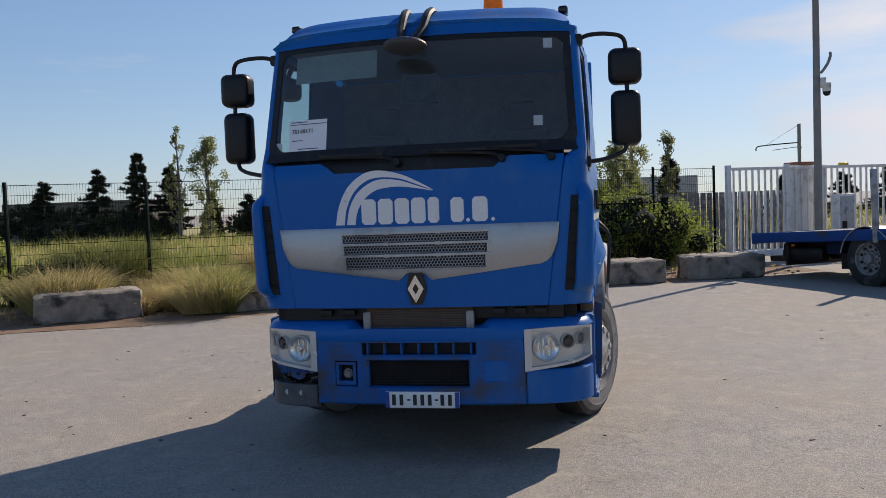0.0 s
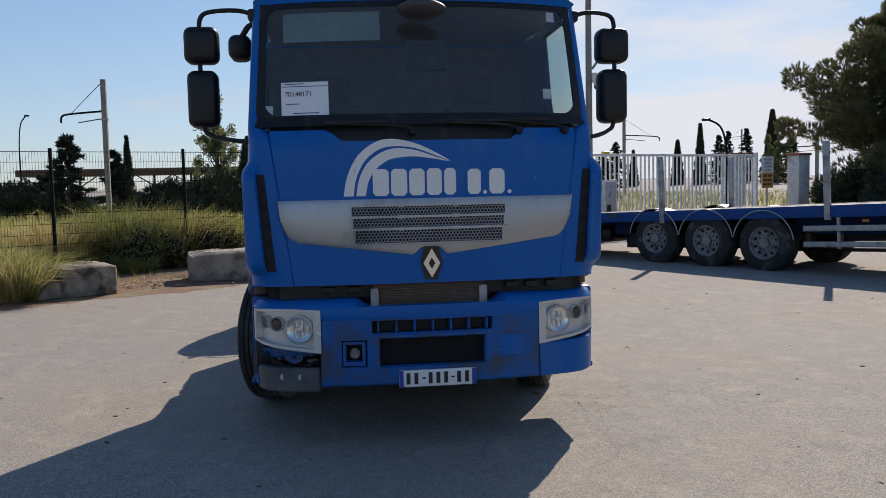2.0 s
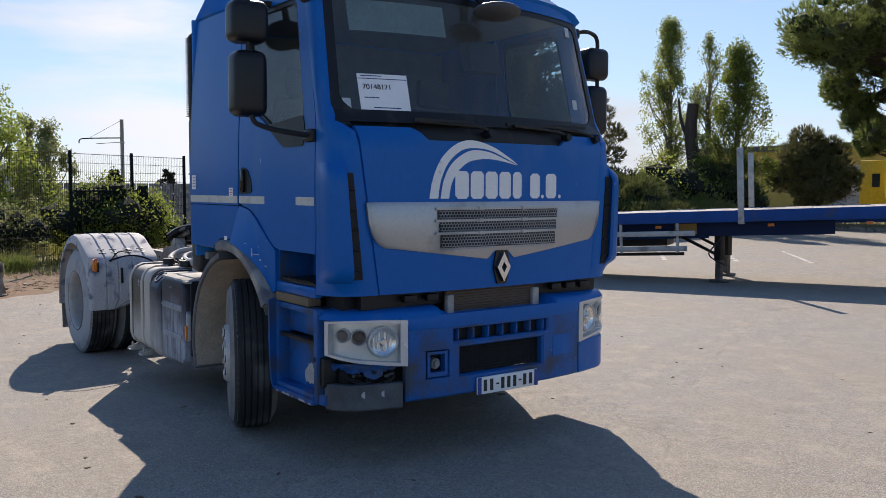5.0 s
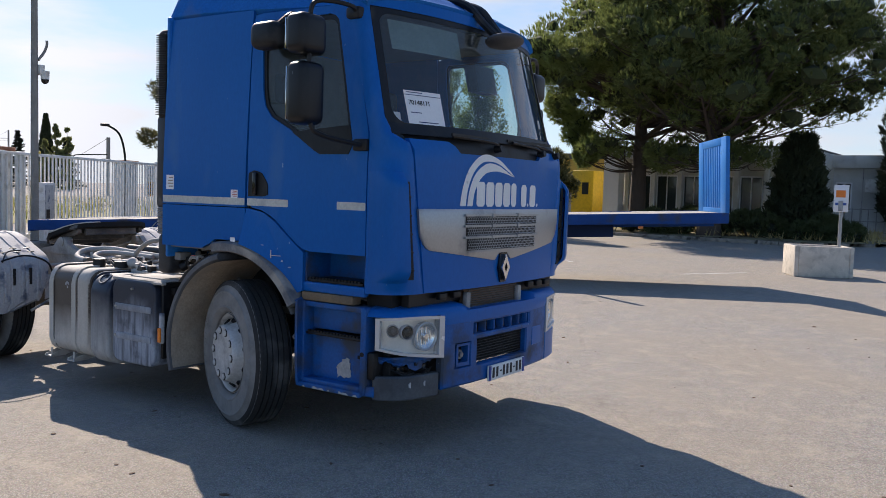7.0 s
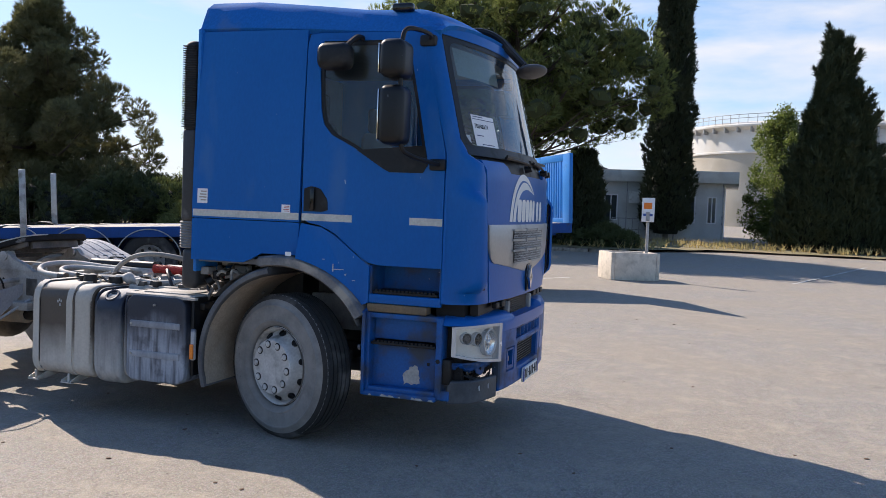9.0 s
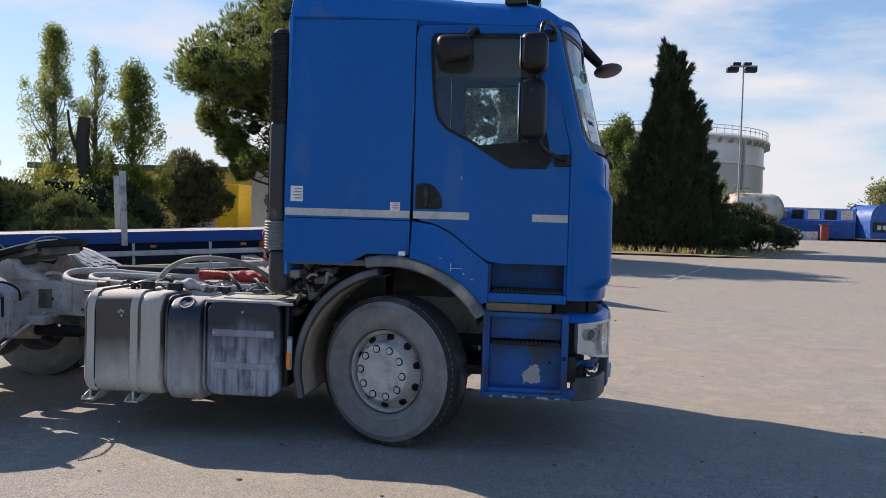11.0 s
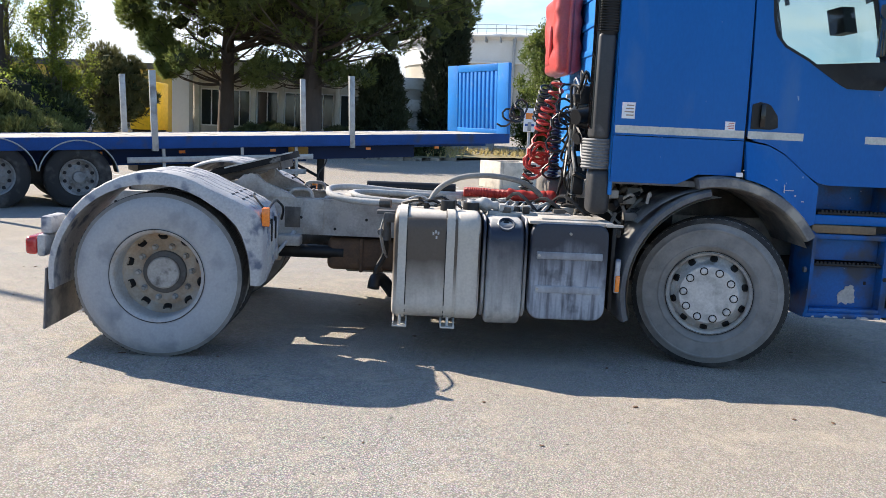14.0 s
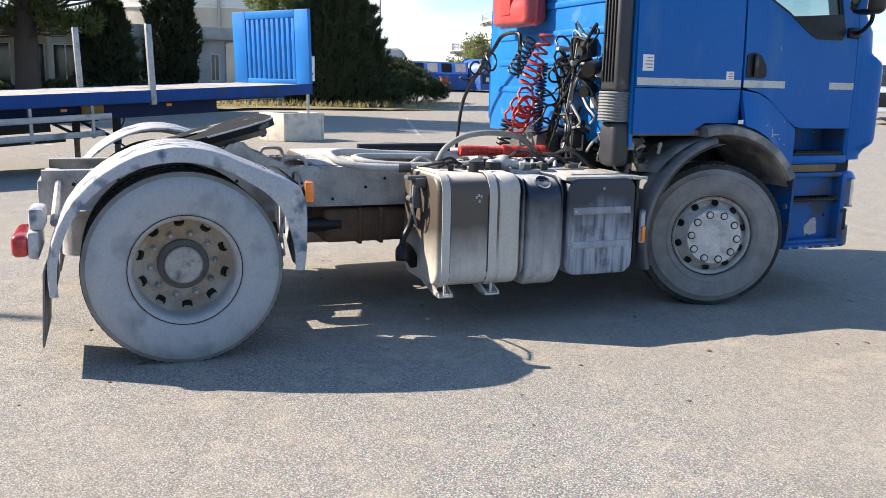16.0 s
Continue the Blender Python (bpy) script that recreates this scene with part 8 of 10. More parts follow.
def broadleaf(x, y, z0, height, r, seed, material, label, leaf=0.075, n=120, narrow=1.0, base=0.25, name="broadleaf_tree", bare=False, clumps_n=40):
    g = random.Random(seed)
    T = thing(name, (x, y, z0), label, "tree")
    bm = B()
    tube(bm, [(x, y, z0 - 0.05), (x + 0.1, y, z0 + height * 0.5), (x, y, z0 + height * 0.96)], [0.05 + height * 0.013, 0.03 + height * 0.007, 0.02], 7)
    clumps = []
    for k in range(clumps_n):
        f = g.random()
        zc = z0 + height * (base + (1 - base) * f)
        rr = r * (math.sin(math.pi * min(1, 0.18 + 0.80 * f)) ** 0.8) * g.uniform(0.15, 0.95) * narrow
        a = g.uniform(0, 2 * math.pi)
        c = Vector((x + rr * math.cos(a), y + rr * math.sin(a), zc))
        clumps.append((c, g.uniform(0.28, 0.55) * max(0.6, r / 1.6), 1.25))
        s0 = Vector((x, y, max(z0 + 0.2, zc - rr * 1.3 - 0.5)))
        tube(bm, limb_path(s0, c, 0.1, g), [0.035, 0.032, 0.028, 0.024, 0.02, 0.018, 0.016, 0.014, 0.012, 0.010, 0.008], 4)
    part("trunk", bm, BARK_GREY, T)
    if not bare:
        P, D = shell_points(clumps, n, seed, 0.2)
        link_mesh("crown", leaves_mesh("crown", P, leaf, material, seed), T)
    return T


def bush(x, y, z0, r, h, seed, material, label, leaf=0.05, n=170, clumps_n=22, name="bush"):
    g = random.Random(seed)
    T = thing(name, (x, y, z0), label, "bush")
    cl = []
    bm = B()
    for k in range(clumps_n):
        a, q = g.uniform(0, 2 * math.pi), g.random() ** 0.6
        zc = z0 + h * (0.25 + 0.65 * g.random()) * (1 - 0.35 * q)
        c = Vector((x + r * q * math.cos(a), y + r * q * math.sin(a), zc))
        cl.append((c, 0.22 * (r + h) * g.uniform(0.6, 1.1), 0.9))
        tube(bm, [(x + 0.2 * (c.x - x), y + 0.2 * (c.y - y), z0 - 0.03), c], [0.02, 0.006], 4)
    part("stem", bm, BARK_GREY, T)
    P, D = shell_points(cl, n, seed, 0.25)
    P[:, 2] = np.maximum(P[:, 2], z0 + 0.02)
    link_mesh("foliage", leaves_mesh("foliage", P, leaf, material, seed), T)
    link_mesh("inner_foliage", cores_mesh("inner_foliage", [(c, q * 0.55, f) for c, q, f in cl], CORE_SHADE, seed), T)
    return T


def tuft(x, y, z0, r, h, n, seed, material, label, width=0.02, name="grass_tuft", spread=0.35):
    g = np.random.default_rng(seed)
    a, q = g.uniform(0, 2 * np.pi, n), r * np.sqrt(g.uniform(0, 1, n)) * 0.7
    P = np.stack((x + q * np.cos(a), y + q * np.sin(a), np.full(n, z0 - 0.02)), 1)
    D = np.stack((np.cos(a) * q / r * 0.55, np.sin(a) * q / r * 0.55, np.ones(n)), 1)
    P, D = np.repeat(P, 3, 0), np.repeat(D, 3, 0) + g.normal(0, spread * 0.55, (3 * n, 3)) * np.array((1, 1, 0.2))
    D /= np.linalg.norm(D, axis=1)[:, None]
    L = h * g.uniform(0.55, 1.15, (3 * n, 1))
    out = D * np.array((1, 1, 0)) + g.normal(0, 0.12, D.shape) * np.array((1, 1, 0))
    S_ = np.cross(D, g.normal(0, 1, D.shape)); S_ /= np.linalg.norm(S_, axis=1)[:, None] + 1e-9
    W_ = S_ * (width * 0.32)
    mid = P + D * L * 0.62 + out * L * 0.10
    tip = mid + D * L * 0.22 + out * L * 0.42 - np.array((0, 0, 1)) * L * g.uniform(0.0, 0.22, (3 * n, 1))
    V = np.empty((3 * n, 3, 3, 3))
    V[:, 0, 0], V[:, 0, 1], V[:, 0, 2] = P - W_, P + W_, mid - W_ * 0.8
    V[:, 1, 0], V[:, 1, 1], V[:, 1, 2] = P + W_, mid + W_ * 0.8, mid - W_ * 0.8
    V[:, 2, 0], V[:, 2, 1], V[:, 2, 2] = mid - W_ * 0.8, mid + W_ * 0.8, tip
    ob = new(name, tri_mesh(name, V.reshape(-1, 3, 3), material))
    return tagged(ob, label, "grass")


# ---- flatbed trailer ----
TD, TV = Vector((-0.5008, 0.8656, 0)), Vector((0.8656, 0.5008, 0))
TRM = Matrix.Translation((11.65, 1.79, 1.52)) @ Matrix(((TD.x, TV.x, 0, 0), (TD.y, TV.y, 0, 0), (0, 0, 1, 0), (0, 0, 0, 1))) @ Matrix.Rotation(radians(2.4), 4, "Y")
TR = thing("flatbed_trailer", (8.5, 8.5, 0), "long blue flatbed semi-trailer with steel stakes, standing on its legs", "trailer")


def tbox(name, u0, u1, v0, v1, w0, w1, material, parent=None, r=0.0, label=""):
    return part(name, box(B(), u0, u1, v0, v1, w0, w1, r, m=TRM), material, parent or TR, label)


DECKWOOD = mat("bleached_deck_boards", (0.42, 0.39, 0.34), 0.85, col2=(0.30, 0.28, 0.25), scale=5, dirt=(0.22, 0.20, 0.18), dirt_scale=3, random=0.15)
deck = tbox("deck_frame", 0.0, 14.35, 0.06, 2.44, -0.05, -0.012, DECKWOOD)
for k in range(28):
    tbox("deck_board", 0.02 + k * 0.511, 0.525 + k * 0.511, 0.08, 2.42, -0.012, 0.0 + 0.004 * (k % 3), DECKWOOD, deck)
for v0, v1 in ((0.0, 0.055), (2.445, 2.5)):
    tbox("side_rave", -0.02, 14.37, v0, v1, -0.20, 0.012, TRAILER_BLUE, r=0.01, label="scuffed blue side rave")
tbox("rear_rave", 14.35, 14.4, 0.0, 2.5, -0.22, 0.01, TRAILER_BLUE)
for v in (0.75, 1.65):
    tbox("main_beam", 0.1, 4.4, v, v + 0.14, -0.28, -0.05, TRAILER_BLUE)
    tbox("main_beam", 4.4, 14.2, v, v + 0.14, -0.52, -0.05, TRAILER_BLUE)
tbox("side_skirt", 2.2, 12.5, 0.30, 0.33, -0.46, -0.12, mat("dark_navy_panel", (0.004, 0.016, 0.06), 0.6, spec=0.2, scale=3), label="dark navy inner side panel")
for k in range(23):
    tbox("cross_bearer", 0.4 + k * 0.61, 0.46 + k * 0.61, 0.06, 2.44, -0.16, -0.05, TRAILER_BLUE)
# headboard with slots, in the lightened blue of the sunlit cab wall
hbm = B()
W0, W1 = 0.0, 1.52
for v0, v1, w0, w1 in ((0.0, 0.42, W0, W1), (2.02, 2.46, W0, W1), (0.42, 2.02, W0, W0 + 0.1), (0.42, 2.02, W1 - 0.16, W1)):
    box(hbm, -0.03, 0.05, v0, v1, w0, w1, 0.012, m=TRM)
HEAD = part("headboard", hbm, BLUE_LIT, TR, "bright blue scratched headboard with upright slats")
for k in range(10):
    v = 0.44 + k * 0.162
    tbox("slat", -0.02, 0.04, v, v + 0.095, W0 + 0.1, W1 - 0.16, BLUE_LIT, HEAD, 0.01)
for u in (3.74, 7.48, 11.0):
    for v in (0.03, 2.47):
        near = v < 1
        h = 1.13 if u < 11 else 1.12
        st = tbox("stake", u - 0.055, u + 0.055, v - (0.035 if near else 0.03), v + 0.03, -0.24 if near else 0.0, h, GALV, r=0.008, label="upright galvanised stake")
for k, u in enumerate((1.6, 3.2, 5.2, 6.9, 8.3, 9.7, 13.4)):
    tbox("marker_lamp", u, u + 0.11, 0.285, 0.302, -0.30, -0.25, ORANGE, label="small amber side lamp")
tbox("tool_box", 4.55, 4.95, 0.28, 0.7, -0.42, -0.22, mat("yellow_ochre_box", (0.35, 0.19, 0.03), 0.6), label="ochre storage box")
# side guards
for w in (-0.44, -0.72):
    tbox("side_guard", 4.55 if w > -0.6 else 4.7, 7.95, 0.03, 0.07, w, w + 0.10, GALV, r=0.01, label="pale side guard rail")
for u in (4.85, 5.9, 7.3):
    tbox("guard_post", u, u + 0.05, 0.07, 0.11, -0.75, -0.16, GALV)
tbox("guard_tube", 4.9, 8.9, 1.0, 1.08, -0.86, -0.80, BLACK)
# dark underframe, springs and boxes between the axles
tbox("axle_frame", 8.2, 12.4, 0.55, 0.75, -0.78, -0.30, BLACK, label="black axle frame")
tbox("axle_frame", 8.2, 12.4, 1.75, 1.95, -0.78, -0.30, BLACK, label="black axle frame")
tbox("air_reservoir", 12.7, 13.9, 0.35, 0.65, -0.62, -0.32, BLACK, r=0.1, label="black air reservoir")
tbox("rear_frame", 12.5, 14.2, 0.70, 1.80, -0.58, -0.25, BLACK, label="dark rear underframe")
tbox("spare_carrier", 5.2, 7.6, 0.9, 1.7, -0.66, -0.40, BLACK, label="dark carrier under the deck")
# landing legs, upright to the ground
for v in (0.55, 1.95):
    p = TRM @ Vector((4.15, v, 0))
    bm = B()
    box(bm, p.x - 0.07, p.x + 0.07, p.y - 0.07, p.y + 0.07, 0.42, 1.22, 0.01)
    lg = part("landing_leg", bm, BLACK, TR, "black landing leg")
    bm = B()
    box(bm, p.x - 0.05, p.x + 0.05, p.y - 0.05, p.y + 0.05, 0.05, 0.45); box(bm, p.x - 0.13, p.x + 0.13, p.y - 0.13, p.y + 0.13, 0.0, 0.06, 0.015)
    part("leg_foot", bm, GREASE, lg)
    bm = B()
    q = TRM @ Vector((5.0, v, -0.4))
    cyl(bm, (p.x, p.y, 0.5), q, 0.03, seg=8)
    part("leg_brace", bm, BLACK, lg)
bm = B()
p, q = TRM @ Vector((4.2, 0.35, -0.5)), TRM @ Vector((4.2, 0.5, -0.5))
tube(bm, smooth_pts([p + Vector((0, 0, 0.3)), p + Vector((0.05, -0.05, 0)), p + Vector((-0.1, 0.1, -0.3)), p + Vector((0.1, -0.1, -0.5))], 5), 0.015, 6)
part("hanging_cable", bm, BLACKHOSE, TR)


TRIM = mat("dull_trailer_rim", (0.26, 0.26, 0.255), 0.6, 0.2, scale=8, dirt=(0.14, 0.135, 0.125), dirt_scale=6)


def trailer_wheel(u, v, s):
    p = TRM @ Vector((u, v, 0))
    A = Matrix.Translation((p.x, p.y, 0.505)) @ Matrix(((TV.x * s, TD.x, 0, 0), (TV.y * s, TD.y, 0, 0), (0, 0, 1, 0), (0, 0, 0, 1)))
    R, rr, w = 0.53, 0.30, 0.36
    bm = B()
    lathe(bm, [(rr, -0.02), (rr + 0.03, 0.0), (rr + 0.09, 0.006), (R - 0.05, -0.01), (R - 0.01, -0.03), (R, -0.05), (R, -0.11), (R - 0.01, -0.115), (R - 0.01, -0.13), (R, -0.135), (R, -w + 0.05), (R - 0.03, -w + 0.01), (rr, -w + 0.02), (rr, -0.02)], 40, A)
    t = part("tyre", bm, TREAD, TR, "black trailer tyre")
    bm = lathe(B(), [(rr + 0.004, -0.012), (rr + 0.004, 0.004), (rr - 0.02, -0.01), (rr - 0.035, -0.06), (0.21, -0.09), (0.15, -0.075), (0.10, -0.07), (0.09, 0.0), (0, 0.01)], 32, A)
    rim = part("rim", bm, TRIM, t, "dusty grey rim")
    bm = B()
    for k in range(10):
        m_ = A @ Matrix.Rotation(2 * math.pi * k / 10, 4, "X")
        lathe(bm, [(0.03, -0.10), (0.03, -0.06), (0, -0.06)], 8, m_ @ Matrix.Translation((0, 0, 0.225)))
    pieces("rim_hole", bm, BLACK_DEEP, rim)
    bm = B()
    for k in range(10):
        m_ = A @ Matrix.Rotation(2 * math.pi * (k + 0.5) / 10, 4, "X")
        lathe(bm, [(0.018, -0.08), (0.018, -0.03), (0, -0.025)], 6, m_ @ Matrix.Translation((0, 0, 0.15)))
    pieces("wheel_nut", bm, TRIM, rim)
    bm = B()
    rows = []
    for k in range(21):
        a = radians(8 + 164 * k / 20)
        rows.append([bm.verts.new(A @ Vector((x, 0.62 * math.cos(a), 0.60 * math.sin(a) + dz))) for x, dz in ((-0.34, 0), (0.035, 0), (0.035, 0.02), (-0.34, 0.02))])
    for a, b in zip(rows, rows[1:]):
        for k in range(4):
            bm.faces.new((a[k], a[(k + 1) % 4], b[(k + 1) % 4], b[k]))
    part("wheel_guard", bm, BLACK, t, "black wheel guard")
    bm = tube(B(), [A @ Vector((0.04, 0.62 * math.cos(radians(a)), 0.60 * math.sin(radians(a)) + 0.01)) for a in lin(8, 172, 20)], 0.012, 6)
    part("guard_edge", bm, GALV, t, "pale edge trim of the wheel guard")


for u in (8.7, 9.95, 11.2):
    trailer_wheel(u, 0.03, -1)
    trailer_wheel(u, 2.47, 1)
    p0_, p1_ = TRM @ Vector((u, 0.3, 0)), TRM @ Vector((u, 2.2, 0))
    part("axle", cyl(B(), (p0_.x, p0_.y, 0.505), (p1_.x, p1_.y, 0.505), 0.07, seg=10), GREASE, TR)
bm = B()
box(bm, 13.7, 14.3, 0.4, 2.1, -0.62, -0.5, 0.01, m=TRM); box(bm, 13.6, 13.7, 0.3, 2.2, -0.7, -0.25, 0.01, m=TRM)
part("rear_underrun", bm, BLACK, TR, "black rear underrun bar")

# ---- concrete blocks along the verge ----
def concrete_block(cx, cy, yaw, L, W, H, seed):
    T = thing("concrete_block", (cx, cy, 0), "weathered grey concrete block with chipped edges on the verge", "block", "blocks along the fence")
    g = random.Random(seed)
    bm = B()
    box(bm, -L / 2, L / 2, -W / 2, W / 2, -0.02, H)
    bmesh.ops.subdivide_edges(bm, edges=bm.edges[:], cuts=11, use_grid_fill=True)
    for v in bm.verts:
        n = Vector((v.co.x / (L / 2), v.co.y / (W / 2), (v.co.z - H / 2) / (H / 2)))
        e = sorted((abs(n.x), abs(n.y), abs(n.z)))
        k = 0.035 if e[1] > 0.95 else 0.0
        q = noise.noise(Vector((v.co.x * 4 + seed, v.co.y * 4, v.co.z * 4)))
        v.co -= n * (k * (0.5 + 1.6 * abs(q)) + 0.022 * q)
    bmesh.ops.transform(bm, matrix=Matrix.Translation((cx, cy, 0)) @ Matrix.Rotation(radians(yaw), 4, "Z"), verts=bm.verts)
    ob = part("block_body", bm, CONCRETE, T)
    bm = B()
    for k in (-1, 1):
        p = Matrix.Translation((cx, cy, 0)) @ Matrix.Rotation(radians(yaw), 4, "Z") @ Vector((k * L * 0.28, 0, H - 0.01))
        tube(bm, [p + Vector((0.06 * math.cos(a), 0, 0.05 * math.sin(a))) for a in lin(0, math.pi, 8)], 0.008, 5)
    pieces("lifting_eye", bm, RUST, T)
    return T


concrete_block(-7.75, 8.05, 34, 1.75, 0.85, 0.52, 1)
concrete_block(-5.04, 9.30, 30, 1.55, 0.85, 0.52, 2)
concrete_block(-2.27, 11.14, 12, 2.0, 0.85, 0.56, 3)
concrete_block(1.55, 13.0, 20, 1.8, 0.85, 0.50, 4)
concrete_block(3.73, 13.88, 14, 1.7, 0.85, 0.52, 5)

# ---- welded mesh fence ----
FENCE = thing("mesh_fence", fl(-4, 0, 0), "dark green welded mesh fence with slim posts", "fence")
posts = [-33.3, -30.75, -28.2, -25.65, -23.1, -20.5, -17.95, -15.4, -12.9, -10.35, -7.75, -5.1, -2.62, 0.0, 2.62, 5.2, 7.0, 8.8]
for u in posts:
    p = fl(u)
    part("post", box(B(), p.x - 0.03, p.x + 0.03, p.y - 0.03, p.y + 0.03, 0.0, 2.57, 0.004), FENCE_GREEN, FENCE)
for a, b in zip(posts, posts[1:]):
    bm = B()
    if a > -13:
        n = int((b - a) / 0.055)
        for k in range(n + 1):
            p = fl(a + (b - a) * k / n)
            q = p + Vector((0, 0, 0))
            cyl(bm, (p.x, p.y, 0.08), (p.x, p.y, 2.52), 0.0032, seg=3, caps=False)
    for k in range(13):
        z = 0.1 + 0.2 * k
        cyl(bm, fl(a, 0.004, z), fl(b, 0.004, z), 0.0042 if k % 3 else 0.006, seg=4, caps=False)
    tagged(part("wire_panel", bm, FENCE_GREEN, FENCE, smooth=False), "fine welded wires", kind="stuff")
# dark railing beside the bush
RAIL = thing("bar_railing", fl(6.2, 0.05, 0), "dark green bar railing overgrown by a bush", "railing")
for z in (0.2, 1.68):
    part("rail", cyl(B(), fl(5.2, -0.12, z), fl(7.2, -0.12, z), 0.022, seg=8), FENCE_GREEN, RAIL)
for k in range(17):
    part("bar", cyl(B(), fl(5.25 + k * 0.12, -0.12, 0.05), fl(5.25 + k * 0.12, -0.12, 1.75), 0.012, seg=6), FENCE_GREEN, RAIL)
part("gate_post", box(B(), fl(7.25, -0.1).x - 0.09, fl(7.25, -0.1).x + 0.09, fl(7.25, -0.1).y - 0.09, fl(7.25, -0.1).y + 0.09, 0, 1.8, 0.01), FENCE_GREEN, RAIL)

# ---- sliding gate ----
GATE = thing("sliding_gate", fl(14, -0.1, 0), "pale grey steel sliding gate with upright bars", "gate")
def fbox(u0, u1, n0, n1, z0, z1, r=0.0):
    m_ = Matrix.Translation(F0) @ Matrix(((FD.x, FN.x, 0, 0), (FD.y, FN.y, 0, 0), (0, 0, 1, 0), (0, 0, 0, 1)))
    return box(B(), u0, u1, n0, n1, z0, z1, r, m=m_)
part("bottom_rail", fbox(9.1, 20.6, -0.15, -0.05, 0.16, 0.32, 0.01), GATE_GREY, GATE)
part("top_rail", fbox(9.1, 20.6, -0.13, -0.07, 2.42, 2.50, 0.01), GATE_GREY, GATE)
for u in (9.1, 10.95, 20.5):
    part("gate_stile", fbox(u, u + 0.12, -0.16, -0.04, 0.1, 2.56, 0.01), GATE_GREY, GATE)
for k in range(57):
    u = 9.30 + k * 0.197
    part("bar", fbox(u, u + 0.05, -0.118, -0.082, 0.3, 2.44), GATE_GREY, GATE)
for u0, u1 in ((11.15, 11.5), (12.0, 12.35)):
    part("gate_panel", fbox(u0, u1, -0.06, -0.02, 0.2, 2.52, 0.01), GATE_GREY, GATE, "pale sheet panel")
part("warning_light", fbox(12.78, 13.05, -0.12, 0.0, 2.46, 2.57, 0.02), mat("yellow_lamp", (0.75, 0.55, 0.03), 0.4), GATE, "yellow warning light")
bx_ = thing("control_cabinet", fl(12.35, -0.6, 0), "pale grey control cabinet beside the gate", "cabinet")
part("cabinet_body", fbox(12.1, 12.65, -0.75, -0.45, 0.0, 1.72, 0.02), GATE_GREY, bx_)
part("cabinet_door", fbox(12.15, 12.6, -0.765, -0.75, 0.7, 1.65, 0.01), FENDER, bx_)
part("keypad", fbox(12.2, 12.35, -0.78, -0.765, 0.75, 1.0), BLACK, bx_)
PILLAR = mat("white_render", (0.76, 0.74, 0.69), 0.85, scale=3, bump=0.2, dirt=(0.42, 0.40, 0.37), dirt_scale=4)
TILE = mat("terracotta", (0.34, 0.14, 0.08), 0.8, scale=8)
for u0, u1, n_ in ((11.55, 12.0, 0.05), (21.5, 22.4, 1.5), (25.4, 26.2, 1.15)):
    gp = thing("gate_pillar", fl((u0 + u1) / 2, n_ + 0.25), "white rendered gate pillar with a terracotta cap", "pillar", "gate pillars")
    part("pillar_shaft", fbox(u0, u1, n_, n_ + 0.5, 0.0, 2.52, 0.015), PILLAR, gp)
    part("pillar_cap", fbox(u0 - 0.06, u1 + 0.06, n_ - 0.05, n_ + 0.55, 2.52, 2.62, 0.02), TILE, gp)
ns = thing("notice_board", fl(24.4, 1.9), "white and orange notice board beside the gate", "sign")
part("board", fbox(24.0, 24.8, 1.88, 1.90, 1.25, 2.5, 0.004), PAPER, ns)
part("board_stripe", fbox(24.02, 24.78, 1.875, 1.882, 1.25, 1.85), mat("orange_paint", (0.75, 0.32, 0.03), 0.5), ns)
part("board_post", fbox(24.38, 24.43, 1.90, 1.95, 0.0, 2.5), GALV, ns)
m_f = Matrix.Translation(F0) @ Matrix(((FD.x, FN.x, 0, 0), (FD.y, FN.y, 0, 0), (0, 0, 1, 0), (0, 0, 0, 1)))
for k, word in enumerate(("AVANCER", "JUSQU'A", "LA LIMITE", "DU SOL")):
    me = text_mesh(word, 0.125, "notice_text")
    w_ = max(v.co.x for v in me.vertices)
    for v in me.vertices:
        v.co = m_f @ Vector((24.40 - w_ / 2 + v.co.x, 1.873 - v.co.z, 2.34 - 0.14 * k + v.co.y))
    me.materials.append(INK)
    o = new("notice_text", me); o.parent = ns; o.matrix_parent_inverse = Matrix.Translation(-ns.location)
bm = B()
for k in range(3):
    for q in range(2):
        m5_ = Matrix.Translation(F0) @ Matrix(((FD.x, FN.x, 0, 0), (FD.y, FN.y, 0, 0), (0, 0, 1, 0), (0, 0, 0, 1)))
        box(bm, 24.09 + 0.3 * q, 24.35 + 0.3 * q, 1.870, 1.874, 1.36 + 0.17 * k, 1.43 + 0.17 * k, m=m5_)
part("notice_bar", bm, INK, ns)

# ---- camera pole ----
PX, PY = 6.66, 17.79
PL = thing("camera_pole", (PX, PY, 0), "tall grey steel pole with a dome camera and antenna", "pole")
part("shaft", tube(B(), [(PX, PY, 0), (PX, PY, 4), (PX, PY, 9.5)], [0.105, 0.09, 0.065], 12), POLE_GREY, PL)
bm = B()
tube(bm, [(PX, PY, 4.55), (PX + 0.18, PY - 0.1, 4.50)], 0.03, 8)
box(bm, PX + 0.06, PX + 0.20, PY - 0.15, PY, 4.42, 4.68, 0.02)
arm_ = part("camera_bracket", bm, PILLAR, PL)
bm = B()
cyl(bm, (PX + 0.21, PY - 0.12, 4.32), (PX + 0.21, PY - 0.12, 4.53), 0.10, 0.11, 16)
part("camera_dome", bm, PILLAR, PL, "white dome camera housing")
bm = B()
bmesh.ops.create_uvsphere(bm, u_segments=16, v_segments=10, radius=0.095, matrix=Matrix.Translation((PX + 0.21, PY - 0.12, 4.30)))
part("camera_lens", bm, BLACK_GLOSS, PL, "black camera dome")
bm = B()
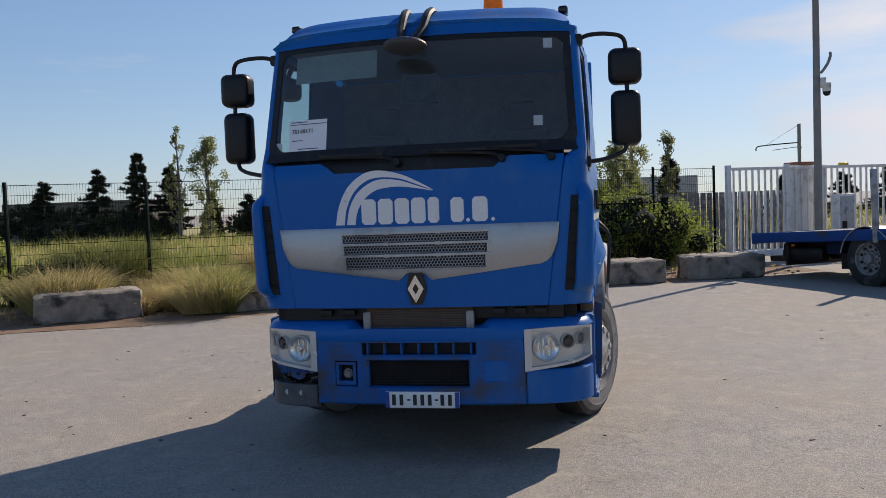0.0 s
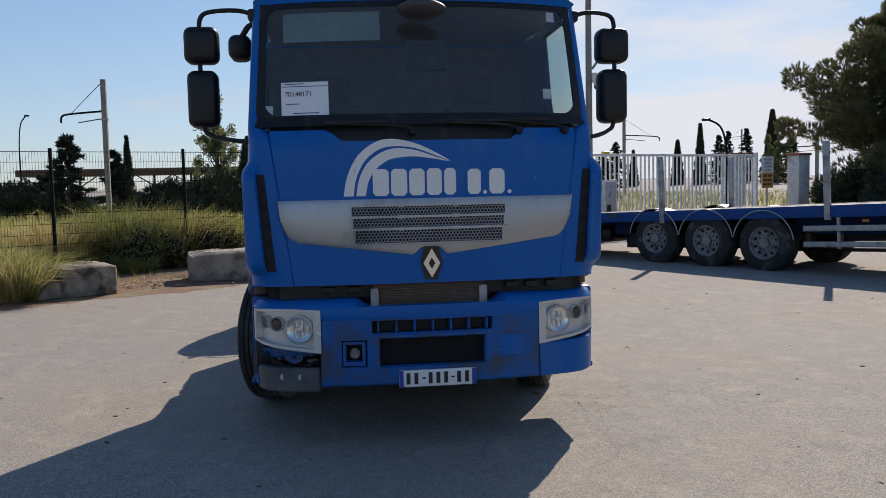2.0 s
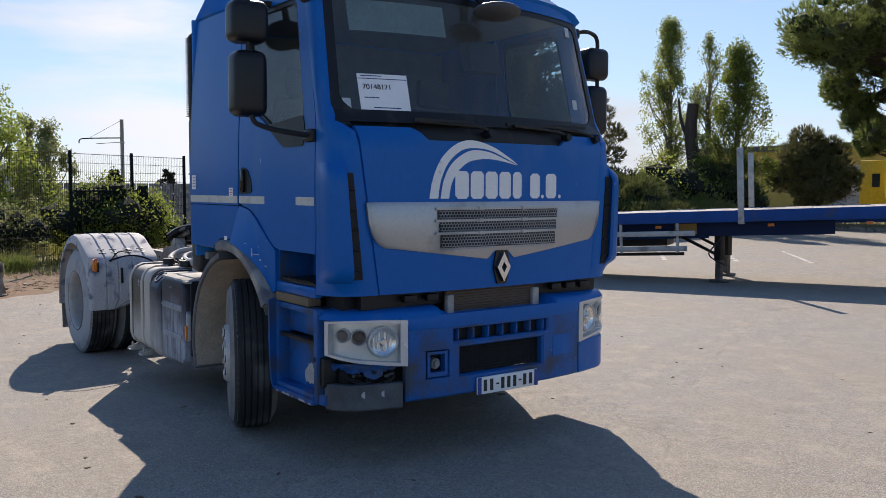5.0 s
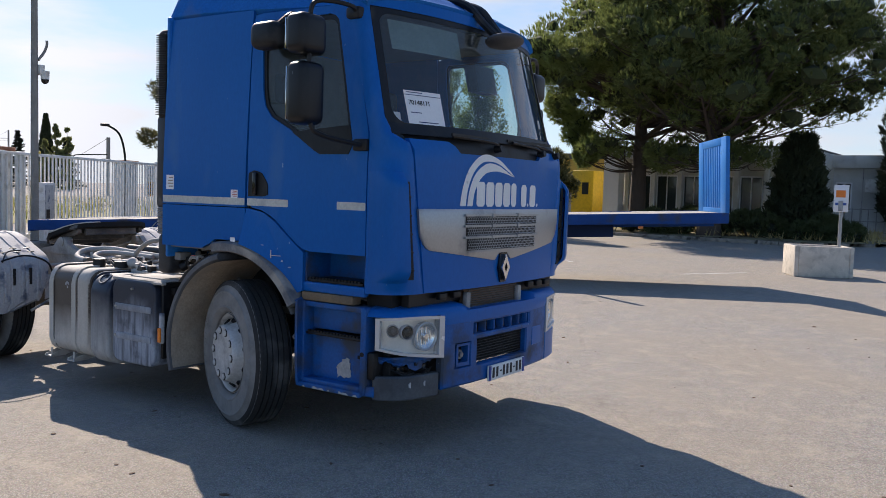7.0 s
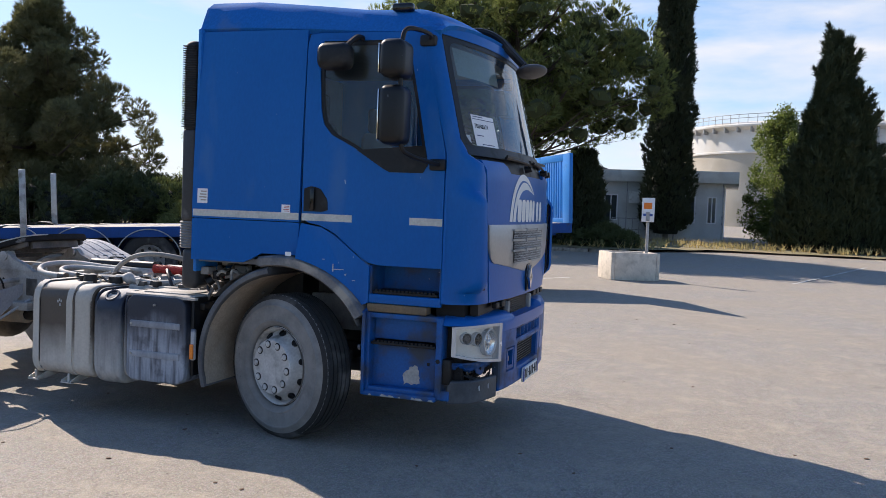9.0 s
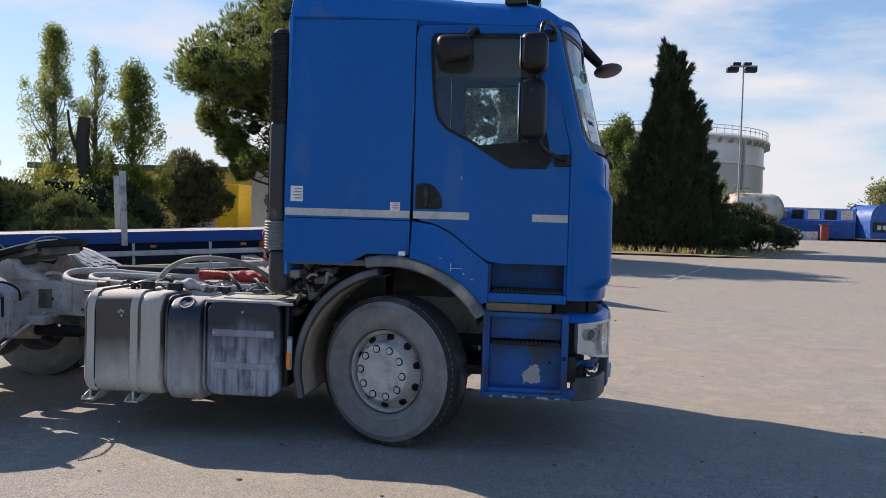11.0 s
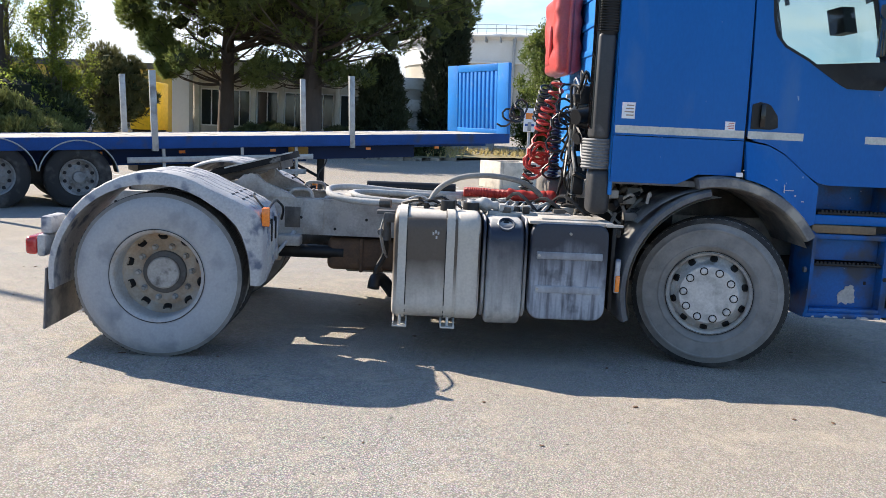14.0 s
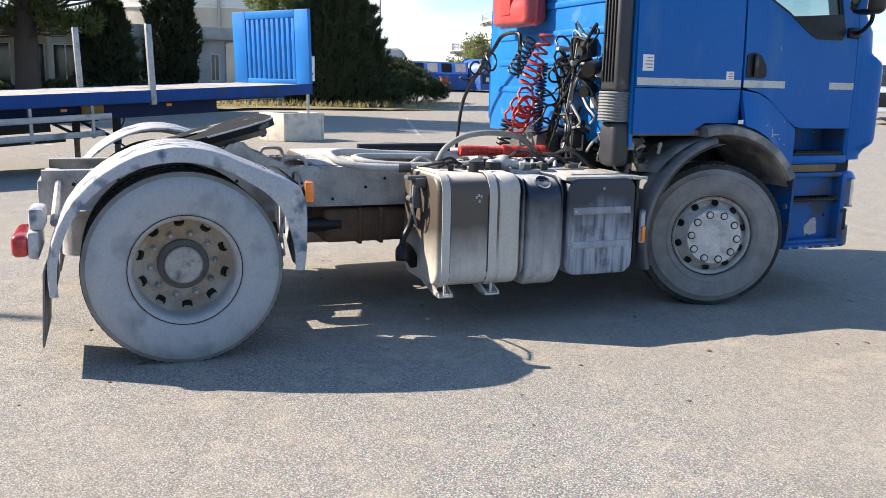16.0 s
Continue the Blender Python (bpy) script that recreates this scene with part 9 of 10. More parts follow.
tube(bm, smooth_pts([(PX + 0.1, PY, 4.8), (PX + 0.25, PY, 5.0), (PX + 0.33, PY, 5.2), (PX + 0.33, PY, 5.32)], 4), 0.035, 8)
part("antenna", bm, POLE_GREY, PL)

# ---- planter with sign ----
PT = thing("concrete_planter", (17.0, 1.2, 0), "beige square concrete planter holding a sign post", "planter")
mp_ = Matrix.Translation((17.05, 1.14, gz(17))) @ Matrix.Rotation(radians(27), 4, "Z")
bm = B()
for x0, x1, y0, y1 in ((-0.54, 0.54, -0.68, -0.58), (-0.54, 0.54, 0.58, 0.68), (-0.54, -0.44, -0.58, 0.58), (0.44, 0.54, -0.58, 0.58)):
    box(bm, x0, x1, y0, y1, 0.0, 0.74, 0.02, m=mp_)
part("planter_wall", bm, PLANTER, PT)
part("planter_soil", box(B(), -0.44, 0.44, -0.58, 0.58, 0.0, 0.66, m=mp_), SOIL, PT)
SG = thing("sign_post", (17.1, 0.68, 0.66), "small white direction sign on a steel post", "sign")
part("post", cyl(B(), (17.1, 0.68, 0.6), (17.1, 0.68, 2.2), 0.04, seg=12), GALV, SG)
ms = Matrix.Translation((17.05, 0.68, 1.9)) @ Matrix.Rotation(radians(-8), 4, "Z")
bd = part("sign_panel", box(B(), -0.02, 0.0, -0.17, 0.17, -0.32, 0.33, 0.004, m=ms), PAPER, SG)
part("sign_mark", box(B(), -0.024, -0.018, -0.10, 0.12, 0.03, 0.20, m=ms), ORANGE, bd)
part("sign_bar", box(B(), -0.024, -0.018, -0.13, 0.13, -0.16, -0.10, m=ms), mat("sign_blue", (0.05, 0.12, 0.4), 0.5), bd)
part("sign_clip", box(B(), -0.045, -0.02, -0.05, 0.05, -0.30, -0.05, m=ms), GALV, bd)

# ---- buildings to the east ----
WALL = mat("cream_render", (0.70, 0.67, 0.60), 0.85, scale=1.2, bump=0.15, dirt=(0.50, 0.47, 0.41), dirt_scale=0.8)
WALL_PALE = mat("pale_cladding", (0.62, 0.63, 0.62), 0.7, scale=1.2, dirt=(0.50, 0.50, 0.48), dirt_scale=0.7)
FASCIA = mat("white_fascia", (0.66, 0.65, 0.61), 0.7, scale=1.5, dirt=(0.45, 0.42, 0.37), dirt_scale=1.2)
YELLOW = mat("yellow_wall", (0.58, 0.42, 0.10), 0.8, scale=1.0)
ROOFDARK = mat("dark_roof_edge", (0.10, 0.10, 0.10), 0.8)
PANE = mat("window_glass", (0.03, 0.04, 0.045), 0.08, spec=0.6, amount=0.3)


def window(parent, x, y0, y1, z0, z1, axis="y"):
    """A framed window on a wall that faces west (axis y) or south (axis x)."""
    def bx(a0, a1, b0, b1, d0, d1):
        return box(B(), x + d0, x + d1, a0, a1, b0, b1) if axis == "y" else box(B(), a0, a1, x + d0, x + d1, b0, b1)
    w = part("window", bx(y0, y1, z0, z1, -0.02, 0.01), PANE, parent)
    f = 0.07
    for a0, a1, b0, b1 in ((y0 - f, y0, z0 - f, z1 + f), (y1, y1 + f, z0 - f, z1 + f), (y0, y1, z0 - f, z0), (y0, y1, z1, z1 + f), ((y0 + y1) / 2 - 0.03, (y0 + y1) / 2 + 0.03, z0, z1)):
        part("window_frame", bx(a0, a1, b0, b1, -0.06, 0.0), PAPER, w)
    return w


G0 = gz(46)
AN = thing("site_office", (48, 2.5, G0), "low flat-roofed pale office building with white windows", "building")
part("wall", box(B(), 46.4, 56, -0.9, 7.2, G0 - 0.3, 3.75), WALL_PALE, AN)
part("roof", box(B(), 45.9, 56.3, -1.7, 7.4, 3.75, 4.45, 0.02), FASCIA, AN)
for y0, y1 in ((0.75, 1.5), (-0.45, -0.05), (5.3, 6.0)):
    window(AN, 46.4, y0, y1, 1.45, 2.9)
for y in (-0.85, 1.9, 3.3, 4.7, 7.1):
    part("panel_joint", box(B(), 46.37, 46.4, y - 0.03, y + 0.03, G0, 3.75), FENDER, AN)
part("air_conditioner", box(B(), 46.05, 46.4, 3.75, 4.55, 2.45, 3.15, 0.03), GATE_GREY, AN, "grey air conditioner box")
part("door", box(B(), 46.36, 46.41, 2.2, 3.1, G0, 2.45), LAMP_GREY, AN)
bm = B()
for y in lin(1.8, 5.4, 9):
    cyl(bm, (45.4, y, G0), (45.4, y, G0 + 1.3), 0.03, seg=6)
for z in (0.6, 1.25):
    cyl(bm, (45.4, 1.8, G0 + z), (45.4, 5.4, G0 + z), 0.025, seg=6)
tagged(part("hand_rail", bm, GALV), "grey steel rail before the office", "railing")

MB = thing("main_office", (48, 14, G0), "long flat-roofed cream office with deep fascia and a band of windows", "building")
part("wall", box(B(), 40.4, 56, 6.2, 16.2, G0 - 0.3, 3.9), WALL, MB)
part("roof", box(B(), 39.7, 56.5, 6.2, 17.0, 3.9, 4.5, 0.02), FASCIA, MB)
part("roof_edge", box(B(), 39.65, 56.5, 6.2, 17.05, 4.5, 4.6), ROOFDARK, MB)
for k in range(6):
    y = 7.0 + k * 1.5
    window(MB, 40.4, y, y + 1.05, 1.15, 3.0)
for k in range(7):
    y = 6.6 + k * 1.5
    part("pier", box(B(), 40.0, 40.4, y, y + 0.22, G0 - 0.2, 3.9), WALL, MB)
part("end_wall", box(B(), 39.5, 40.3, 16.0, 16.9, G0 - 0.2, 4.0), PAPER, MB, "white end pier")
YB = thing("shed", (52, 24, G0), "yellow-walled shed with a dark roof edge behind the trees", "building")
part("wall", box(B(), 46, 62, 18.2, 34, G0 - 0.3, 4.2), YELLOW, YB)
part("roof", box(B(), 45.7, 62, 18.0, 34.3, 4.2, 4.55), ROOFDARK, YB)
part("door", box(B(), 45.95, 46.0, 21, 24, G0, 3.2), FENDER, YB)
YT = thing("yellow_container", (42, 18.9, gz(40)), "yellow truck body parked by the office", "container")
part("container_body", box(B(), 41.0, 43.4, 18.2, 19.6, gz(40) + 0.5, 3.3, 0.05), mat("yellow_paint", (0.75, 0.50, 0.02), 0.5), YT)
part("container_window", box(B(), 40.97, 41.0, 18.5, 18.9, 1.9, 2.6), PANE, YT)
part("container_base", box(B(), 41.1, 43.3, 18.3, 19.5, gz(40), gz(40) + 0.5), BLACK, YT)


# ---- storage tanks ----
TANKM = mat("white_tank_paint", (0.70, 0.69, 0.65), 0.6, scale=0.15, dirt=(0.52, 0.48, 0.40), dirt_scale=0.12, dirt_lo=0.48)
TANKB = mat("beige_tank_paint", (0.50, 0.46, 0.38), 0.65, scale=0.15, dirt=(0.40, 0.36, 0.29), dirt_scale=0.15)
def storage_tank(x, y, r, h, lower, label):
    z = gz(x)
    T = thing("storage_tank", (x, y, z), label, "storage tank")
    up = Matrix.Translation((x, y, z)) @ Matrix.Rotation(radians(-90), 4, "Y")
    part("lower_shell", lathe(B(), [(r, -0.5), (r, h * 0.70)], 72, up), lower, T)
    part("upper_shell", lathe(B(), [(r, h * 0.70), (r + 0.25, h * 0.705), (r + 0.25, h * 0.72), (r, h * 0.725), (r, h * 0.94)], 72, up), TANKM, T)
    part("rim_ring", lathe(B(), [(r, h * 0.925), (r + 0.9, h * 0.955), (r + 0.9, h * 0.97), (r + 0.1, h), (r - 0.3, h), (0, h + 0.3)], 72, up), TANKM, T)
    for k in range(60):
        a = 2 * math.pi * k / 60
        p = Vector((x + (r + 0.45) * math.cos(a), y + (r + 0.45) * math.sin(a), z))
        if math.cos(a) < 0.3:
            part("rim_bracket", box(B(), -0.4, 0.4, -0.08, 0.08, h * 0.90, h * 0.955, m=Matrix.Translation(p) @ Matrix.Rotation(a, 4, "Z")), GALV, T)
    bm = B()
    n = 90
    ps = [(x + (r + 0.5) * math.cos(2 * math.pi * k / n), y + (r + 0.5) * math.sin(2 * math.pi * k / n)) for k in range(n)]
    for dz in (0.5, 1.0):
        tube(bm, [(a, b, z + h + dz) for a, b in ps + ps[:1]], 0.05, 4, False)
    for a, b in ps:
        cyl(bm, (a, b, z + h - 0.3), (a, b, z + h + 1.0), 0.04, seg=4)
    part("guard_rail", bm, GALV, T)
    bm = B()
    for aa in (math.pi * 0.93, math.pi * 1.08, math.pi * 1.25):
        cyl(bm, (x + (r + 0.3) * math.cos(aa), y + (r + 0.3) * math.sin(aa), z), (x + (r + 0.3) * math.cos(aa), y + (r + 0.3) * math.sin(aa), z + h * 0.97), 0.22, seg=8)
    pieces("down_pipe", bm, GALV, T)


storage_tank(137, -13.5, 20, 14.6, TANKB, "huge round white and beige storage tank with a rim walkway")
storage_tank(138.4, -85.5, 25.5, 12.6, TANKB, "wide white and beige storage tank")
storage_tank(124.1, -51.8, 5, 6.2, TANKB, "small beige storage tank")
bm = B()
box(bm, 150, 158, -75, -40, 0, 5.5)
tagged(part("far_shed", bm, WALL), "distant beige shed behind the field fence", "building")

# ---- skips, vans, cars in the distance ----
SKIPBLUE = mat("skip_blue", (0.008, 0.085, 0.36), 0.5, scale=2, dirt=(0.06, 0.14, 0.30), dirt_scale=3)
def skip(x, y, yaw, L, label, covered=False):
    """A long skip with a ridged lid: open flaps along it, or a domed cover with a dark panel at its end."""
    z = gz(x, y)
    T = thing("waste_skip", (x, y, z), label, "skip", "skips at the yard edge")
    m_ = Matrix.Translation((x, y, z)) @ Matrix.Rotation(radians(yaw), 4, "Z")
    if covered:
        out = [(-1.15, 0.2), (1.15, 0.2), (1.25, 1.5), (1.1, 2.25), (0.7, 2.75), (0.0, 2.92), (-0.7, 2.75), (-1.1, 2.25), (-1.25, 1.5)]
    else:
        out = [(-1.1, 0.15), (1.1, 0.15), (1.25, 1.55), (0.15, 2.55), (-0.15, 2.55), (-1.25, 1.55)]
    part("skip_body", slab(B(), out, -L / 2, L / 2, lambda u, v, d: m_ @ Vector((d, u, v))), SKIPBLUE, T)
    for e in (-1, 1):
        rim = [(u * 1.03, 0.15 + (v - 0.15) * 1.03) for u, v in out]
        part("end_frame", ring_plate(B(), rim, [(u * 0.93, 0.2 + (v - 0.2) * 0.94) for u, v in out], lambda u, v, d: m_ @ Vector((e * (L / 2 + 0.02) + d, u, v)), 0.06, 1), SKIPBLUE, T)
    if covered:
        part("end_panel", slab(B(), [(-0.95, 0.75), (0.95, 0.75), (0.95, 1.55), (-0.95, 1.55)], -L / 2 - 0.09, -L / 2 - 0.02, lambda u, v, d: m_ @ Vector((d, u, v))), BLACK, T, "dark panel on the covered end")
        for k in range(3):
            part("pale_bar", slab(B(), [(-0.7 + 0.5 * k, 0.95), (-0.35 + 0.5 * k, 0.95), (-0.35 + 0.5 * k, 1.3), (-0.7 + 0.5 * k, 1.3)], -L / 2 - 0.11, -L / 2 - 0.08, lambda u, v, d: m_ @ Vector((d, u, v))), REFLECT, T)
    else:
        n = int(L / 1.1)
        for k in range(n):
            for s in (-1, 1):
                c = -L / 2 + L * (k + 0.5) / n
                q = [m_ @ Vector((c + a, s * (1.27 - 1.1 * b), 1.57 + 1.0 * b)) for a, b in ((-0.45, 0.12), (0.45, 0.12), (0.45, 0.88), (-0.45, 0.88))]
                bm = B()
                bm.faces.new([bm.verts.new(p) for p in q])
                bmesh.ops.solidify(bm, geom=bm.faces[:], thickness=0.05)
                part("flap", bm, BLACK if k % 2 else FENDER, T)
            part("side_rib", box(B(), -L / 2 + L * k / n, -L / 2 + L * k / n + 0.08, -1.24, 1.24, 0.2, 1.45, m=m_), SKIPBLUE, T)
    part("skid", box(B(), -L / 2, L / 2, -0.6, -0.4, 0.0, 0.16, m=m_), BLACK, T)
    part("skid", box(B(), -L / 2, L / 2, 0.4, 0.6, 0.0, 0.16, m=m_), BLACK, T)


skip(67.5, -21.6, 72, 6.2, "long blue waste skip with dark lid flaps")
skip(66.0, -25.6, 20, 2.8, "blue skip with a domed cover and a dark end panel", True)
RT = thing("horizontal_tank", (67, -16.7, gz(67)), "rusty white horizontal tank on white feet", "tank")
ax = Vector((0.35, -0.94, 0)).normalized()
c_ = Vector((67.0, -16.6, gz(67) + 2.65))
bm = B()
tube(bm, [c_ + ax * a for a in (-2.45, -2.40, -2.25, -2.0, -1.7, 0.0, 1.7, 2.0, 2.25, 2.40, 2.45)], [0.25, 0.6, 0.95, 1.2, 1.3, 1.32, 1.3, 1.2, 0.95, 0.6, 0.25], 24)
part("tank_shell", bm, mat("rusty_white_tank", (0.60, 0.55, 0.46), 0.7, scale=1.5, dirt=(0.35, 0.20, 0.11), dirt_scale=1.2, dirt_lo=0.46, dirt_hi=0.62), RT)
for a in (-1.4, 1.4):
    q = c_ + ax * a
    part("tank_foot", box(B(), q.x - 0.9, q.x + 0.9, q.y - 0.35, q.y + 0.35, gz(67) - 0.05, gz(67) + 1.65, 0.02), PILLAR, RT)
part("top_rail", tube(B(), [c_ + ax * -2.0 + Vector((0, 0, 1.2)), c_ + ax * -2.0 + Vector((0, 0, 1.7)), c_ + ax * -0.4 + Vector((0, 0, 1.7)), c_ + ax * -0.4 + Vector((0, 0, 1.3))], 0.03, 6), RUST, RT)
for k, (a, n_) in enumerate(((65.0, -18.4), (64.6, -20.2))):
    LW = thing("concrete_barrier", (a, n_, gz(65)), "low white concrete barrier before the skips", "barrier", "barriers")
    part("barrier_body", box(B(), a - 0.2, a + 0.2, n_ - 0.85, n_ + 0.85, gz(65) - 0.05, gz(65) + 0.95, 0.04), PILLAR, LW)
HY = thing("fire_hydrant", (64.0, -21.4, gz(64)), "weathered red hydrant cabinet before a skip", "hydrant")
part("cabinet_body", box(B(), 63.8, 64.2, -21.7, -21.1, gz(64), gz(64) + 1.5, 0.06), mat("faded_red", (0.32, 0.06, 0.045), 0.7, scale=4), HY)
part("cabinet_cap", box(B(), 63.75, 64.25, -21.75, -21.05, gz(64) + 1.5, gz(64) + 1.6, 0.02), GREASE, HY)


def vehicle(x, y, yaw, L, W, H, hood, material, name, label, number=False):
    """A parked van or car: body side outline, glass, wheels, lamps."""
    z = gz(x, y)
    T = thing(name, (x, y, z), label, "van" if "van" in name else "car")
    m_ = Matrix.Translation((x, y, z)) @ Matrix.Rotation(radians(yaw), 4, "Z")
    e = L / 2
    if hood < 0.5:
        prof = [(-e, 0.35), (-e, H * 0.9), (-e + 0.12, H), (e * 0.25, H), (e * 0.42, H * 0.94), (e * 0.72, H * 0.58), (e * 0.97, H * 0.50), (e, H * 0.40), (e, 0.28), (e * 0.5, 0.25), (-e * 0.5, 0.25)]
    else:
        prof = [(-e, 0.35), (-e, H * 0.62), (-e * 0.78, H * 0.68), (-e * 0.55, H * 0.97), (e * 0.05, H), (e * 0.42, H * 0.68), (e * 0.92, H * 0.58), (e, H * 0.42), (e, 0.28), (0, 0.22)]
    bm = slab(B(), prof, -W / 2, W / 2, lambda u, v, d: m_ @ Vector((u, d, v)))
    es = [ed for ed in bm.edges if len(ed.link_faces) == 2]
    bevel_new(bm, [ed for ed in es if ed.calc_face_angle(0) > 1.0], 0.06, 2)
    body = part("body", bm, material, T)
    for s in (-1, 1):
        for u0, u1, a in ((-0.60, -0.26, 0), (-0.18, 0.24, 1)) if hood < 0.5 else ((-0.5, -0.05, 0), (0.0, 0.28, 1)):
            pts = [(u0 * e, H * 0.62), (u1 * e, H * 0.62), ((u1 - (0.14 if a else 0)) * e, H * 0.90), ((u0 + (0.02 if a else 0.05)) * e, H * 0.90)]
            bm = slab(B(), pts, 0, 0.02, lambda u, v, d: m_ @ Vector((u, s * (W / 2 + 0.004) + s * d * 0.3, v)))
            part("side_window", bm, PANE, T)
        for u in (-0.62 * e, 0.62 * e):
            mw = m_ @ Matrix.Translation((u, s * (W / 2 - 0.02), 0.32)) @ Matrix.Rotation(radians(90 * s), 4, "Z")
            bm = lathe(B(), [(0.20, 0.02), (0.22, 0.045), (0.31, 0.04), (0.32, 0.0), (0.32, -0.2), (0.2, -0.22)], 24, mw)
            w = part("wheel", bm, TREAD, T)
            part("hub_cap", lathe(B(), [(0.21, 0.03), (0.19, 0.045), (0.05, 0.03), (0, 0.035)], 20, mw), RIM, w)
        part("headlamp", box(B(), e * 0.90, e * 1.005, s * W * 0.28, s * W * 0.46, H * 0.40, H * 0.52, 0.03, m=m_), LAMP_BOWL, T)
        part("wing_mirror", box(B(), e * 0.36, e * 0.44, s * W * 0.5, s * W * 0.62, H * 0.60, H * 0.72, 0.02, m=m_), BLACK, T)
    ws0, ws1 = Vector((e * (0.72 if hood < 0.5 else 0.42) + 0.015, 0, H * (0.585 if hood < 0.5 else 0.69))), Vector((e * (0.43 if hood < 0.5 else 0.06) + 0.02, 0, H * 0.94))
    bm = B()
    q = [m_ @ (ws0 + Vector((0, s_ * W * 0.44, 0))) for s_ in (-1, 1)] + [m_ @ (ws1 + Vector((0, s_ * W * 0.40, 0))) for s_ in (1, -1)]
    bm.faces.new([bm.verts.new(p) for p in q])
    part("windscreen", bm, PANE, T)
    part("bumper", box(B(), e * 0.93, e * 1.02, -W * 0.47, W * 0.47, 0.28, H * 0.34, 0.03, m=m_), BLACK, T)
    if number:
        me = text_mesh("13", 0.46, "van_number")
        for v in me.vertices:
            v.co = m_ @ Vector((-e * 0.93 + v.co.x, -(W / 2 + 0.012) - v.co.z, H * 0.66 + v.co.y))
        me.materials.append(INK)
        o = new("van_number", me); o.parent = T; o.matrix_parent_inverse = Matrix.Translation(-T.location)


VANWHITE = mat("white_car_paint", (0.74, 0.75, 0.76), 0.35, amount=0.15, coat=0.4)
vehicle(46.0, -23.0, -100, 4.4, 1.72, 1.86, 0.3, VANWHITE, "parked_van", "white panel van with a black number on its side", True)
vehicle(54.8, -25.2, -70, 4.3, 1.75, 1.46, 0.9, mat("dark_car_paint", (0.05, 0.055, 0.06), 0.3, coat=0.5), "car", "dark grey car parked by the tanks")
vehicle(60.3, -27.4, -70, 4.2, 1.75, 1.50, 0.9, VANWHITE, "car", "white car parked by the tanks")
WT = thing("white_truck", (27.5, -31.5, gz(27)), "white truck cab standing in the yard", "truck")
mt = Matrix.Translation((26.0, -30.5, gz(26))) @ Matrix.Rotation(radians(135), 4, "Z")
part("cab", box(B(), -1.0, 1.0, -1.25, 1.25, 0.6, 3.4, 0.12, 3, m=mt), VANWHITE, WT)
part("windscreen", box(B(), 0.99, 1.02, -1.05, 1.05, 1.9, 2.9, 0.01, m=mt), PANE, WT)
part("grille", box(B(), 0.99, 1.02, -0.9, 0.9, 0.9, 1.6, 0.01, m=mt), BLACK, WT)
part("body", box(B(), -8.0, -1.1, -1.27, 1.27, 1.0, 3.7, 0.05, m=mt), WALL_PALE, WT)
for u in (0.2, -4.8, -6.2):
    for s in (-1, 1):
        part("wheel", lathe(B(), [(0.2, 0.03), (0.5, 0.04), (0.52, 0), (0.52, -0.28)], 24, mt @ Matrix.Translation((u, s * 1.25, 0.52)) @ Matrix.Rotation(radians(90 * s), 4, "Z")), TREAD, WT)

# ---- lamp posts and line masts ----
DL = thing("yard_lamp_post", (53.7, -12.5, gz(53)), "tall steel mast with paired floodlights", "lamp post")
zt = 12.6
part("mast", tube(B(), [(53.7, -12.5, 0), (53.7, -12.5, zt)], [0.09, 0.05], 8), GALV, DL)
part("cross_arm", box(B(), 53.6, 53.8, -13.4, -11.6, zt - 0.05, zt + 0.05), GALV, DL)
for y in (-13.35, -12.15):
    part("floodlight", box(B(), 53.4, 54.0, y, y + 0.75, zt - 0.4, zt - 0.1, 0.03), BLACK, DL)
for y in (-13.0, -12.3):
    part("floodlight", box(B(), 53.5, 53.9, y, y + 0.5, zt + 0.05, zt + 0.25, 0.03), BLACK, DL)
for x, y, h, hx, hy in ((13.85, 24.25, 3.85, -0.72, 0.15), (-19.4, 51.3, 6.4, 0.6, -0.2)):
    LP = thing("street_lamp", (x, y, 0), "dark street lamp with a curved arm", "street lamp")
    part("mast", tube(B(), smooth_pts([(x, y, 0), (x, y, h * 0.5), (x, y, h * 0.72), (x + hx * 0.3, y + hy * 0.3, h * 0.92), (x + hx, y + hy, h)], 6), 0.038, 8), FENCE_GREEN, LP)
    part("lamp_head", box(B(), x + hx * 1.0 - 0.15, x + hx * 1.0 + 0.15, y + hy - 0.08, y + hy + 0.08, h - 0.08, h + 0.02, 0.03), BLACK, LP)
